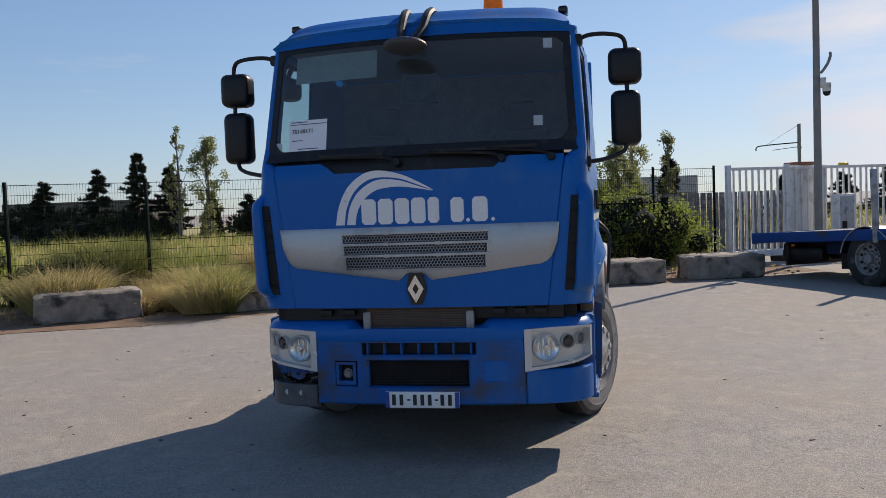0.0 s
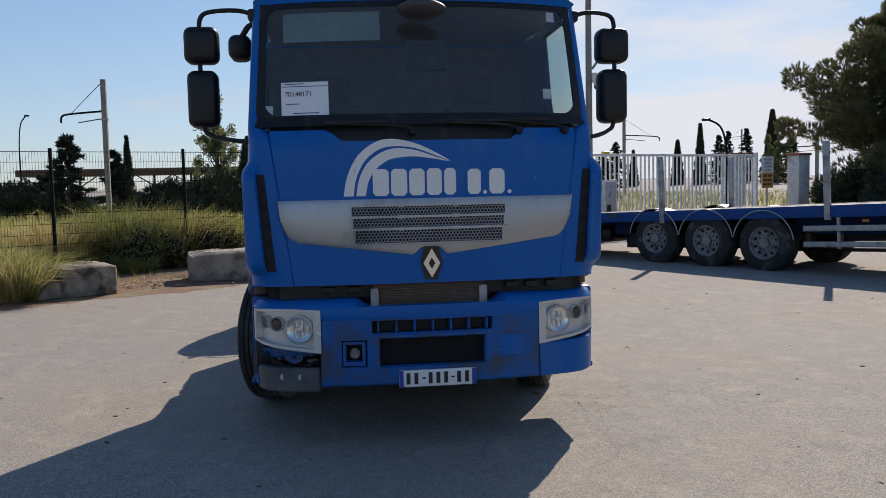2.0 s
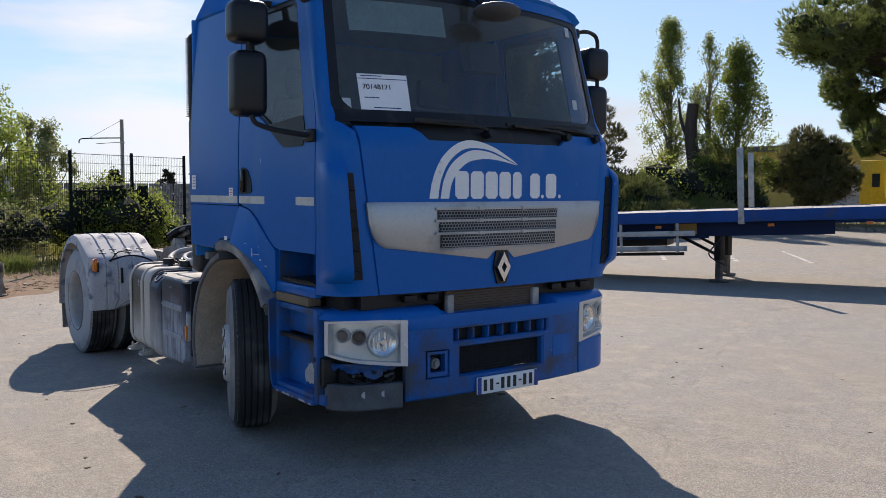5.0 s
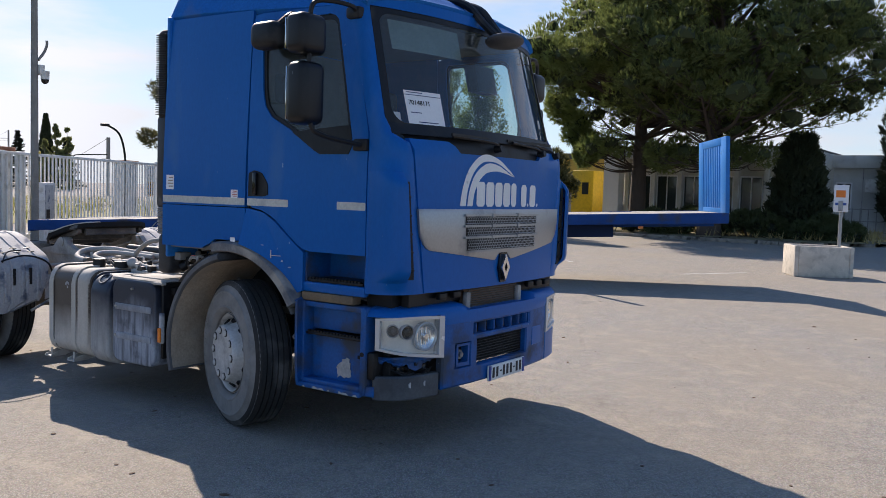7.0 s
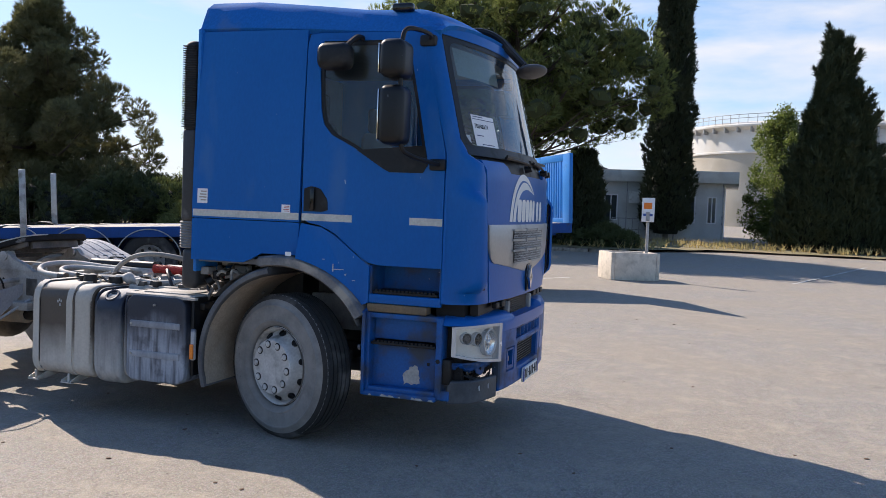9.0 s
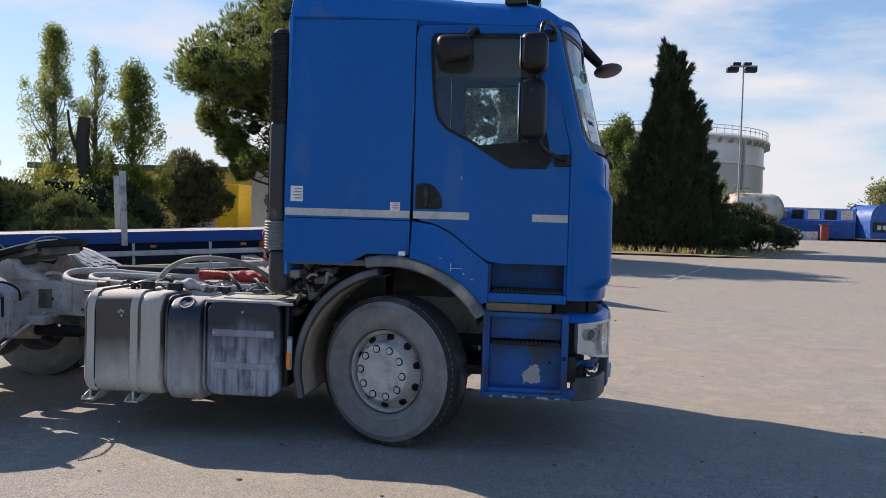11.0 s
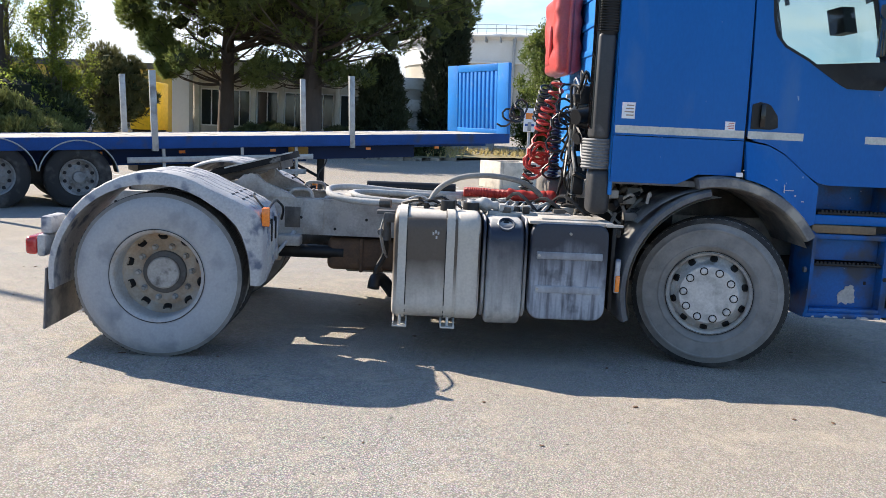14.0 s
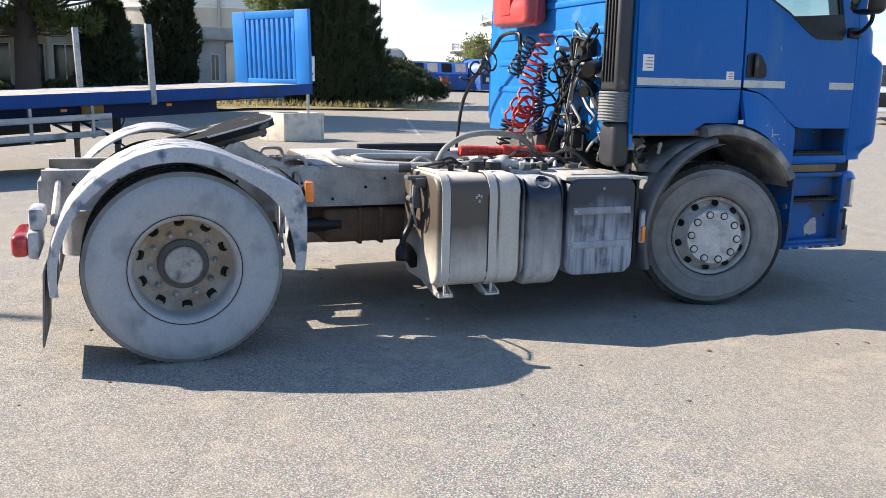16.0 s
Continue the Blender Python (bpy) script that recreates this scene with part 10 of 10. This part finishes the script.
for x, y, h, d in ((-8.3, 26.4, 5.6, -1), (16.4, 66.5, 7.2, -2.2), (30.1, 80.7, 7.9, 2.6), (71.8, 137.7, 9.9, -2.0), (50.8, 79.5, 6.6, -2.8)):
    CM = thing("line_mast", (x, y, 0), "grey railway line mast with a bracket arm", "mast")
    k = max(1.0, abs(d) * 0.6)
    part("mast", box(B(), x - 0.085 * k, x + 0.085 * k, y - 0.085 * k, y + 0.085 * k, 0, h), POLE_GREY, CM)
    part("bracket", tube(B(), smooth_pts([(x, y, h - 1.1 * k), (x + d * 1.2, y, h - 1.2 * k), (x + d * 1.45, y, h - 1.3 * k), (x + d * 1.47, y, h - 1.5 * k)], 4), 0.035 * k, 6), FENCE_GREEN, CM)
    part("stay_wire", tube(B(), [(x, y, h - 0.05), (x + d * 1.1, y, h - 1.15 * k)], 0.012 * k, 4), FENCE_GREEN, CM)
    part("insulator", tube(B(), [(x, y, h - 1.35 * k), (x + d * 0.9, y, h - 1.5 * k)], 0.02 * k, 5), BLACK, CM)
    part("clamp", box(B(), x - 0.13 * k, x + 0.13 * k, y - 0.10 * k, y + 0.10 * k, h - 1.42 * k, h - 1.36 * k), GALV, CM)

# ---- platform canopy and signs north of the fence ----
CN = thing("platform_canopy", (-16, 62, 0), "long low flat canopy on slim posts", "canopy")
part("roof", box(B(), -23, -0.5, 61.0, 66, 2.75, 3.25, 0.03), RUST, CN)
for k in range(8):
    x = -21.5 + k * 2.7
    part("post", cyl(B(), (x, 62, 0), (x, 62, 2.75), 0.09, seg=8), RUST, CN)
    part("truss_brace", tube(B(), [(x, 62, 1.9), (x + 1.3, 62, 2.75)], 0.05, 6), RUST, CN)
    part("truss_brace", tube(B(), [(x, 62, 1.9), (x - 1.3, 62, 2.75)], 0.05, 6), RUST, CN)
for k in range(6):
    part("crate", box(B(), -20 + k * 3.4, -18 + k * 3.4, 63, 64.5, 0, 1.2 + 0.3 * (k % 3), 0.03), GREASE, CN)
bm = B(); box(bm, -48, -36, 58, 66, 0, 3.2)
tagged(part("far_shed", bm, GREASE), "brown shed behind the trees", "building")
bm = B(); box(bm, -3, 9, 70, 76, 0, 3.6)
tagged(part("far_shed", bm, FENDER), "grey shed behind the trees", "building")
SW = thing("sheet_wall", (4.2, 24, 0), "grey corrugated sheet wall behind the gate", "wall")
for k in range(26):
    part("sheet", box(B(), 2.0 + k * 0.2, 2.17 + k * 0.2, 24.0 + 0.03 * (k % 2), 24.05 + 0.03 * (k % 2), 0.0, 1.9), ARCH, SW)
SSg = thing("stop_sign", (-2.1, 25, 0), "small red round sign on a post", "sign")
part("disc", cyl(B(), (-2.1, 24.97, 1.3), (-2.1, 25.0, 1.3), 0.17, seg=20), REDLENS, SSg)
part("bar", box(B(), -2.21, -1.99, 24.955, 24.97, 1.27, 1.33), PAPER, SSg)
part("post", cyl(B(), (-2.1, 25.03, 0), (-2.1, 25.03, 1.45), 0.025, seg=8), GALV, SSg)
for k, x in enumerate((-1.67, -1.45)):
    NB_ = thing("notice_sign", (x, 19, 0), "small white notice sign on a steel post", "sign", "notices")
    part("panel", box(B(), x - 0.10, x + 0.10, 18.96, 18.98, 1.24 + 0.02 * k, 1.72, 0.004), PAPER, NB_)
    bm = B()
    for j in range(5):
        box(bm, x - 0.075, x + 0.06 - 0.03 * (j % 2), 18.953, 18.96, 1.32 + j * 0.07, 1.335 + j * 0.07)
    pieces("notice_bar", bm, INK, NB_)
    part("post", cyl(B(), (x, 19.0, 0), (x, 19.0, 1.6), 0.025, seg=8), GALV, NB_)

# ---- planted strip and kerb at the east side ----
bm = B()
STR = mat("dry_strip_soil", (0.22, 0.18, 0.10), 0.95, col2=(0.14, 0.14, 0.06), scale=0.8, bump=0.5, dirt=(0.30, 0.25, 0.13), dirt_scale=1.0)
patch(bm, lin(-14, 34, 60), lin(0, 1, 5), lambda v, k: (30.2 + 0.26 * v * (v > 0) * 0.3 + 6.0 * smoothstep(5.0, -2.0, v) + k * 12 + 0.3 * noise.noise(Vector((v * 0.6, 0, 5))) * (1 - k), v, gz(34) + 0.12 + 0.06 * noise.noise(Vector((v, k * 9, 1)))))
tagged(part("planted_strip", bm, STR), "dry planted strip before the offices", "verge", kind="structure")
bm = B()
for k in range(40):
    v0, v1 = 2 + k * 0.8, 2.78 + k * 0.8
    x = 30.0 + 0.078 * v0 + 6.0 * smoothstep(5.0, -2.0, v0)
    box(bm, x - 0.12, x + 0.06, v0, v1, gz(30) - 0.1, gz(30) + 0.16, 0.015)
tagged(part("kerb", bm, CONCRETE), "worn concrete kerb of the planted strip", "kerb", kind="structure")
PAINT = mat("worn_road_paint", (0.52, 0.51, 0.48), 0.8, amount=0.3, dirt=(0.26, 0.24, 0.21), dirt_scale=3, dirt_lo=0.45, dirt_hi=0.62)
for k, (a, b, c, d) in enumerate(((13.2, 9.5, 16.2, 12.3), (14.4, 8.3, 17.4, 11.0), (15.5, 7.0, 18.5, 9.7), (19, -3.2, 30, -6.5), (14.5, 3.6, 16.3, 2.6), (24, -14, 40, -17))):
    p, q = Vector((a, b, 0)), Vector((c, d, 0))
    n_ = Vector((-(q - p).y, (q - p).x, 0)).normalized() * 0.06
    bm = B()
    bm.faces.new([bm.verts.new((v.x, v.y, gz(v.x) + 0.004)) for v in (p - n_, q - n_, q + n_, p + n_)])
    tagged(part("parking_line", bm, PAINT), "worn white parking line", "marking", kind="structure")

# ---- trees ----
pine(35.1, 13.1, gz(35), 12.8, 6.9, 4.0, 235, 31, PINE, "big umbrella pine with dark limbs before the office", 0.36, vase=0.26, skirt=((-1.0, 2.4, 3.5, 0.55), (-0.6, 3.3, 5.1, 0.85), (-0.2, 4.2, 6.2, 1.0), (-1.0, 2.7, 4.4, 0.7), (0.6, 3.7, 5.6, 0.8)))
pine(32.6, 8.7, gz(32), 13.0, 6.9, 4.0, 235, 32, PINE, "broad umbrella pine with a forked trunk before the office", 0.45, vase=0.06)
pine(24.6, 28.4, 0.0, 10.7, 6.2, 1.6, 200, 33, PINE_DARK, "dark shaggy pine with drooping limbs", 0.35, cone=1.0)
cypress(35.3, 5.6, gz(35), 4.7, 1.25, 41, "short clipped dark cypress")
cypress(36.9, 5.9, gz(35), 4.2, 1.0, 46, "short clipped dark cypress")
cypress(45.2, 2.25, gz(45), 19.0, 1.3, 42, "very tall slim dark cypress")
spired_cypress(42.0, -6.4, gz(42), [(0, 0.5, 11.1, 1.25), (0.2, -0.2, 10.6, 1.2), (-0.5, 1.3, 9.6, 0.95), (-0.6, 2.0, 7.4, 0.85), (-0.3, -1.0, 8.6, 1.15), (-0.6, -1.7, 7.0, 1.0), (-0.8, -2.3, 5.2, 0.9), (-1.2, 0.4, 7.6, 1.1), (-1.3, -0.6, 6.6, 1.1), (1.0, 0.6, 8.0, 1.1), (1.0, -0.9, 7.4, 1.1), (-0.9, 2.5, 4.6, 0.8), (-1.5, 1.4, 5.4, 0.9), (-1.6, -1.5, 4.4, 0.9)], 43, "wide dark cypress with several ragged tops", CYP)
broadleaf(48, -4.0, gz(48), 7.6, 2.5, 51, LEAF_MID, "bright green young tree by the office", 0.085, 330, base=0.10, clumps_n=90)
broadleaf(29.0, 22.4, 0.1, 9.4, 1.6, 52, POPLAR, "tall thin poplar with yellowing leaves", 0.052, 230, base=0.16, clumps_n=110, name="poplar_tree")
DT = thing("dead_trunk", (28.6, 20.6, 0.1), "dark broken tree trunk among the poplars", "tree")
part("trunk", tube(B(), smooth_pts([(28.6, 20.6, 0.0), (28.65, 20.55, 2.0), (28.5, 20.75, 4.2), (28.55, 20.7, 5.6)], 5), [0.34 - 0.006 * k for k in range(16)], 10), BARK, DT)
part("broken_limb", tube(B(), smooth_pts([(28.5, 20.75, 3.8), (28.4, 21.2, 4.8), (28.4, 21.4, 5.9)], 5), [0.12 - 0.008 * k for k in range(11)], 7), BARK, DT)
broadleaf(30.3, 21.2, 0.1, 8.8, 1.3, 53, POPLAR, "tall sparse poplar with a bare top", 0.045, 120, base=0.15, clumps_n=80, name="poplar_tree")
broadleaf(29.0, 18.7, 0.1, 7.8, 1.7, 54, LEAF, "tall leaning bright green poplar", 0.060, 230, base=0.08, clumps_n=120, name="poplar_tree")
pine(34.2, 18.3, gz(34), 4.4, 2.0, 0.9, 54, 38, PINE_DARK, "low wind-shaped dark pine", 0.2)
for k, (x, y, r, h, m_) in enumerate(((23.5, 19.6, 1.8, 2.6, LEAF_DULL), (25.8, 18.2, 1.5, 1.6, LEAF_DULL), (21.5, 21.5, 1.8, 2.7, LEAF_DARK), (24.5, 22.0, 2.0, 3.0, LEAF_DARK), (18.8, 23.3, 1.7, 2.3, LEAF_DARK), (33.2, 11.2, 1.4, 1.2, LEAF_DARK), (33.8, 7.2, 1.6, 1.3, LEAF_DARK), (34.2, 4.2, 1.4, 1.1, LEAF_DARK), (44.4, -9.7, 2.6, 3.2, LEAF_DARK), (43.0, -11.4, 1.8, 2.0, LEAF_DARK), (41.5, -9.0, 1.8, 1.8, LEAF_DARK), (38, 11, 1.5, 1.3, LEAF_DARK), (28.5, 25.5, 2.0, 2.6, LEAF_DULL), (23.6, 20.8, 1.7, 2.9, LEAF_DULL), (26.2, 19.6, 1.8, 3.2, LEAF), (28.3, 19.2, 1.7, 3.1, LEAF_DARK), (21.0, 17.0, 1.5, 2.1, LEAF_DULL), (32.0, 26.0, 2.2, 2.8, LEAF_DULL))):
    if m_ is LEAF:
        bush(x, y, gz(x, y), r, h, 60 + k, m_, "bright leafy shrub at the yard edge", 0.075, 150, 26, name="shrub")
    else:
        juniper(x, y, gz(x, y), r, h, 60 + k, JUNIPER if m_ is LEAF_DULL else LEAF_DARK, "dense spreading evergreen shrub at the yard edge", name="shrub")
broadleaf(88, -35, gz(88), 6.0, 3.6, 56, LEAF_DULL, "round grey-green tree among the tanks", 0.16, 110, base=0.2, clumps_n=50)
broadleaf(83, -17, gz(83), 5.5, 3.6, 57, LEAF_DULL, "round grey-green tree among the tanks", 0.16, 90, base=0.2, clumps_n=40)
for k, (x, y, h, r) in enumerate(((-28.8, 46.3, 5.9, 1.7), (-31.5, 46.0, 4.9, 1.6), (-27.1, 47.3, 5.0, 1.6), (-34.8, 45, 4.2, 1.7), (-38.5, 44, 4.0, 1.8), (-13.6, 40.5, 4.5, 1.9), (-12.3, 45, 3.8, 1.5), (-16.5, 46.5, 2.7, 1.5), (-21.5, 47, 2.9, 1.6), (67.0, 133.0, 9.3, 2.4), (65.8, 124.2, 9.2, 2.2), (44.6, 125.2, 7.4, 2.8), (62.0, 126.0, 8.4, 2.2), (4.6, 40.5, 3.9, 1.2), (-1.0, 46, 3.6, 1.5), (70.5, 119.0, 8.4, 3.0), (21.0, 60.0, 3.4, 1.6), (18.5, 62.0, 3.2, 1.5), (14.0, 60.0, 3.0, 1.6), (-42, 42, 4.4, 1.9))):
    fir(x, y, 0.0, h, r, 80 + k, "dark green conifer behind the field")
for k, (x, y, h, r) in enumerate(((-12.3, 48.1, 4.9, 0.42), (-5.0, 44.5, 4.3, 0.75), (57.8, 123.6, 10.1, 0.95), (68.4, 121.0, 12.0, 1.6), (56.8, 130.0, 7.8, 1.0), (-24.6, 48.2, 3.2, 0.7), (48.5, 128.0, 6.2, 0.8))):
    cypress(x, y, 0.0, h, r, 100 + k, "slim dark cypress beyond the field", taper=0.85)
broadleaf(-25.6, 45.6, 0, 7.4, 0.9, 58, LEAF_DULL, "tall poplar with a bare top", 0.08, 40, base=0.15, clumps_n=40, name="poplar_tree")
broadleaf(-24.0, 46.4, 0, 7.0, 1.4, 59, LEAF_DULL, "pale green poplar beyond the field", 0.09, 90, base=0.1, clumps_n=50, name="poplar_tree")
for k, (x, y, h, r) in enumerate(((63.0, 109.5, 9.7, 1.1), (64.2, 108.7, 9.1, 1.0), (61.8, 110.2, 7.2, 1.1))):
    broadleaf(x, y, 0, h, r, 66 + k, LEAF_DULL, "grey-green poplar behind the gate", 0.20, 110, base=0.08, clumps_n=44, name="poplar_tree")
broadleaf(2.6, 39.7, 0, 6.2, 1.2, 61, LEAF_DULL, "sparse grey poplar beyond the fence", 0.07, 70, base=0.15, clumps_n=45, name="poplar_tree")
broadleaf(4.4, 39.1, 0, 5.0, 0.8, 62, LEAF_DULL, "thin grey poplar beyond the fence", 0.07, 60, base=0.15, clumps_n=30, name="poplar_tree")
broadleaf(-6.9, 46.0, 0, 7.1, 1.5, 63, LEAF_DULL, "dense grey poplar beyond the field", 0.08, 170, base=0.05, clumps_n=75, name="poplar_tree")
broadleaf(0.1, 20.6, 0.05, 4.0, 1.5, 64, LEAF, "small leafy tree with yellow-green leaves behind the fence", 0.05, 230, base=0.12, clumps_n=60)
broadleaf(1.6, 21.6, 0.05, 3.4, 1.0, 65, LEAF_DULL, "small leafy tree behind the fence", 0.045, 180, base=0.12, clumps_n=40)
for k, (u, n, r, h, m_) in enumerate(((-8.9, 0.7, 1.0, 1.7, LEAF), (6.6, 0.5, 1.2, 2.0, LEAF), (7.8, 0.7, 0.9, 1.9, LEAF), (-10.8, 1.6, 1.2, 1.9, LEAF_DULL), (-16, 2, 1.6, 2.0, LEAF_DULL), (4.6, 1.6, 1.0, 1.5, LEAF_DULL), (-0.9, 0.55, 0.9, 1.15, LEAF_DULL), (0.6, 0.7, 0.8, 1.0, LEAF_DARK), (-6.0, 0.6, 0.9, 1.2, LEAF_DULL), (-7.0, 0.8, 0.8, 1.0, LEAF_DULL))):
    p = fl(u, n)
    bush(p.x, p.y, 0.05, r, h, 130 + k, m_, "leafy green bush against the fence", 0.042, 380, 34)

for k, (x, y, r, h) in enumerate(((-6.2, 42, 2.2, 2.5), (-3.2, 43, 2.4, 2.9), (-0.6, 44, 2.0, 2.4), (-8.6, 43, 2.0, 2.2), (1.8, 43, 2.0, 2.6), (-17.5, 46, 2.4, 2.2), (-20, 46.5, 2.4, 2.4), (-33, 46, 3.0, 2.4), (-36.5, 46, 3.0, 2.6), (-30, 47, 2.6, 2.2))):
    juniper(x, y, 0.0, r, h, 170 + k, CYP, "dark spreading juniper beyond the field", n=90, clumps_n=26, blade=0.32)

# ---- grasses ----
for k, (u, n, r, h, c, m_) in enumerate(((-5.9, 0.75, 0.95, 1.75, 900, GRASS), (-4.3, 0.9, 0.7, 1.3, 500, GRASS), (-0.9, 0.8, 1.0, 1.8, 900, GRASS), (0.8, 1.0, 0.9, 1.5, 700, GRASS), (-3.0, 0.5, 0.5, 0.9, 350, STRAW), (2.2, 0.7, 0.7, 0.9, 400, GRASS), (-7.4, 0.6, 0.6, 0.8, 350, STRAW), (-4.9, -0.5, 0.6, 0.75, 400, STRAW), (-4.15, -1.3, 0.62, 1.05, 420, STRAW), (-4.0, -1.2, 0.5, 0.9, 300, GRASS), (-6.3, -1.8, 0.5, 0.95, 350, GRASS), (-4.7, -2.1, 0.45, 0.7, 350, STRAW), (-6.6, -1.9, 0.75, 1.15, 700, STRAW), (-6.9, -1.2, 0.6, 0.9, 400, GRASS), (-2.4, 0.9, 0.7, 1.5, 500, STRAW), (0.0, 0.6, 0.6, 1.6, 400, STRAW), (-1.2, -0.3, 0.4, 0.5, 250, GRASS), (3.6, -0.2, 0.4, 0.5, 200, GRASS), (-9.5, -0.3, 0.5, 0.7, 300, GRASS))):
    p = fl(u, n)
    tuft(p.x, p.y, 0.05, r, h, c, 150 + k, m_, "tall arching grass clump by the fence", 0.02)
for k, (x, y, r, h, c, m_) in enumerate(((-5.75, 8.75, 0.5, 0.95, 420, STRAW), (-5.5, 8.8, 0.42, 1.15, 260, GRASS), (-6.0, 8.65, 0.35, 0.7, 260, STRAW), (-7.1, 8.6, 0.4, 0.5, 260, STRAW))):
    tuft(x, y, 0.04, r, h, c, 185 + k, m_, "dry bushy grass clump beside a concrete block", 0.018, spread=0.55)
g = np.random.default_rng(7)
def field(n, u0, u1, n0, n1, h, w, material, name, label, seed, power=1.6):
    g = np.random.default_rng(seed)
    uu = g.uniform(u0, u1, n)
    nn = n0 + (n1 - n0) * g.uniform(0, 1, n) ** power
    patchy = np.sin(uu * 0.9 + seed) + np.sin(nn * 1.3 + uu * 0.4) + g.normal(0, 0.7, n)
    keep = patchy > -0.3
    uu, nn = uu[keep], nn[keep]
    P = np.stack((F0.x + FD.x * uu + FN.x * nn, F0.y + FD.y * uu + FN.y * nn, np.full(len(uu), 0.03)), 1)
    D = np.tile((0.05, 0.0, 1.0), (len(uu), 1))
    ob = new(name, blades_mesh(name, P, D, 4, h, w, 0.28, material, seed, 0.1))
    tagged(ob, label, "grass", kind="stuff")
field(9000, -24, 9, 0.2, 9, 0.50, 0.016, STRAW, "dry_grass", "tall dry straw-coloured grass behind the fence", 201)
field(9000, -26, 9, 0.2, 14, 0.55, 0.018, GRASS, "green_grass", "tall green grass behind the fence", 202)
field(9000, -45, 9, 8, 42, 0.75, 0.05, GRASS, "field_grass", "rank green grass of the far field", 203, 1.0)
field(4000, -45, 9, 8, 38, 0.65, 0.05, STRAW, "field_straw", "dry grass of the far field", 204, 1.0)
field(5200, 9.5, 70, 7.5, 60, 0.60, 0.06, GRASS, "field_grass", "rank green grass beyond the gate", 207, 1.0)
field(2600, 9.5, 70, 7.5, 60, 0.55, 0.05, STRAW, "field_straw", "dry grass beyond the gate", 208, 1.0)
field(1600, -22, 9, -2.6, 0.3, 0.16, 0.012, STRAW, "verge_grass", "thin dry grass on the verge", 205, 1.0)
field(1200, -22, 9, -1.6, 0.4, 0.30, 0.012, GRASS, "verge_weeds", "sparse weeds on the verge", 206, 0.7)
gg = np.random.default_rng(9)
n = 2600
P = np.stack((gg.uniform(31, 45, n), gg.uniform(-13, 24, n), np.full(n, gz(36) + 0.1)), 1)
P = P[(P[:, 0] > 32 + 5.5 * (P[:, 1] < 1.5))]
tagged(new("strip_grass", blades_mesh("strip_grass", P, np.tile((0, 0, 1.0), (len(P), 1)), 5, 0.4, 0.035, 0.4, STRAW, 9)), "dry grass on the planted strip", "grass", kind="stuff")
n = 500
P = np.stack((gg.uniform(84, 96, n), gg.uniform(-46, -22, n), np.full(n, gz(90))), 1)
tagged(new("reed_grass", blades_mesh("reed_grass", P, np.tile((0, 0, 1.0), (len(P), 1)), 6, 2.6, 0.10, 0.2, STRAW, 10)), "tall dry reeds among the tanks", "grass", kind="stuff")
# fallen needles on the verge, and specks of litter on the asphalt
g3 = np.random.default_rng(23)
n = 5200
uu, nn = g3.uniform(-14, 8, n), g3.uniform(-3.2, 0.4, n)
P = np.stack((F0.x + FD.x * uu + FN.x * nn, F0.y + FD.y * uu + FN.y * nn, np.full(n, 0.035)), 1)
a = g3.uniform(0, 2 * np.pi, n)
NEEDLE = mat("fallen_needles", (0.30, 0.165, 0.085), 0.9, col2=(0.20, 0.11, 0.06), scale=3, random=0.5)
tagged(new("needle_litter", blades_mesh("needle_litter", P, np.stack((np.cos(a), np.sin(a), np.full(n, 0.10)), 1), 2, 0.11, 0.010, 0.12, NEEDLE, 24)), "reddish fallen needles strewn over the verge", "litter", kind="stuff")
g4 = random.Random(29)
bm = B()
for k in range(240):
    x, y = g4.uniform(-7.5, 8), g4.uniform(-4.5, 12)
    s_ = g4.uniform(0.005, 0.016) * (2.0 if k % 17 == 0 else 1.0)
    bmesh.ops.create_icosphere(bm, subdivisions=1, radius=s_, matrix=Matrix.Translation((x, y, gz(x, y) + dip(x, y) + 0.003)) @ Matrix.Rotation(g4.uniform(0, 3), 4, "Z") @ Matrix.Diagonal((1, g4.uniform(0.5, 2.4), 0.35, 1)))
tagged(part("ground_specks", bm, RUST), "dark specks of bark and grit on the asphalt", "litter", kind="stuff")
# pebbles on the verge
g2 = random.Random(17)
bm = B()
for k in range(420):
    p = fl(g2.uniform(-20, 9), g2.uniform(-3.4, 0.2), 0.0)
    s_ = g2.uniform(0.012, 0.05)
    bmesh.ops.create_icosphere(bm, subdivisions=1, radius=s_, matrix=Matrix.Translation((p.x, p.y, 0.03)) @ Matrix.Diagonal((1, g2.uniform(0.6, 1.2), 0.6, 1)))
tagged(part("verge_stones", bm, CONCRETE), "small stones strewn over the verge", "stones", kind="stuff")
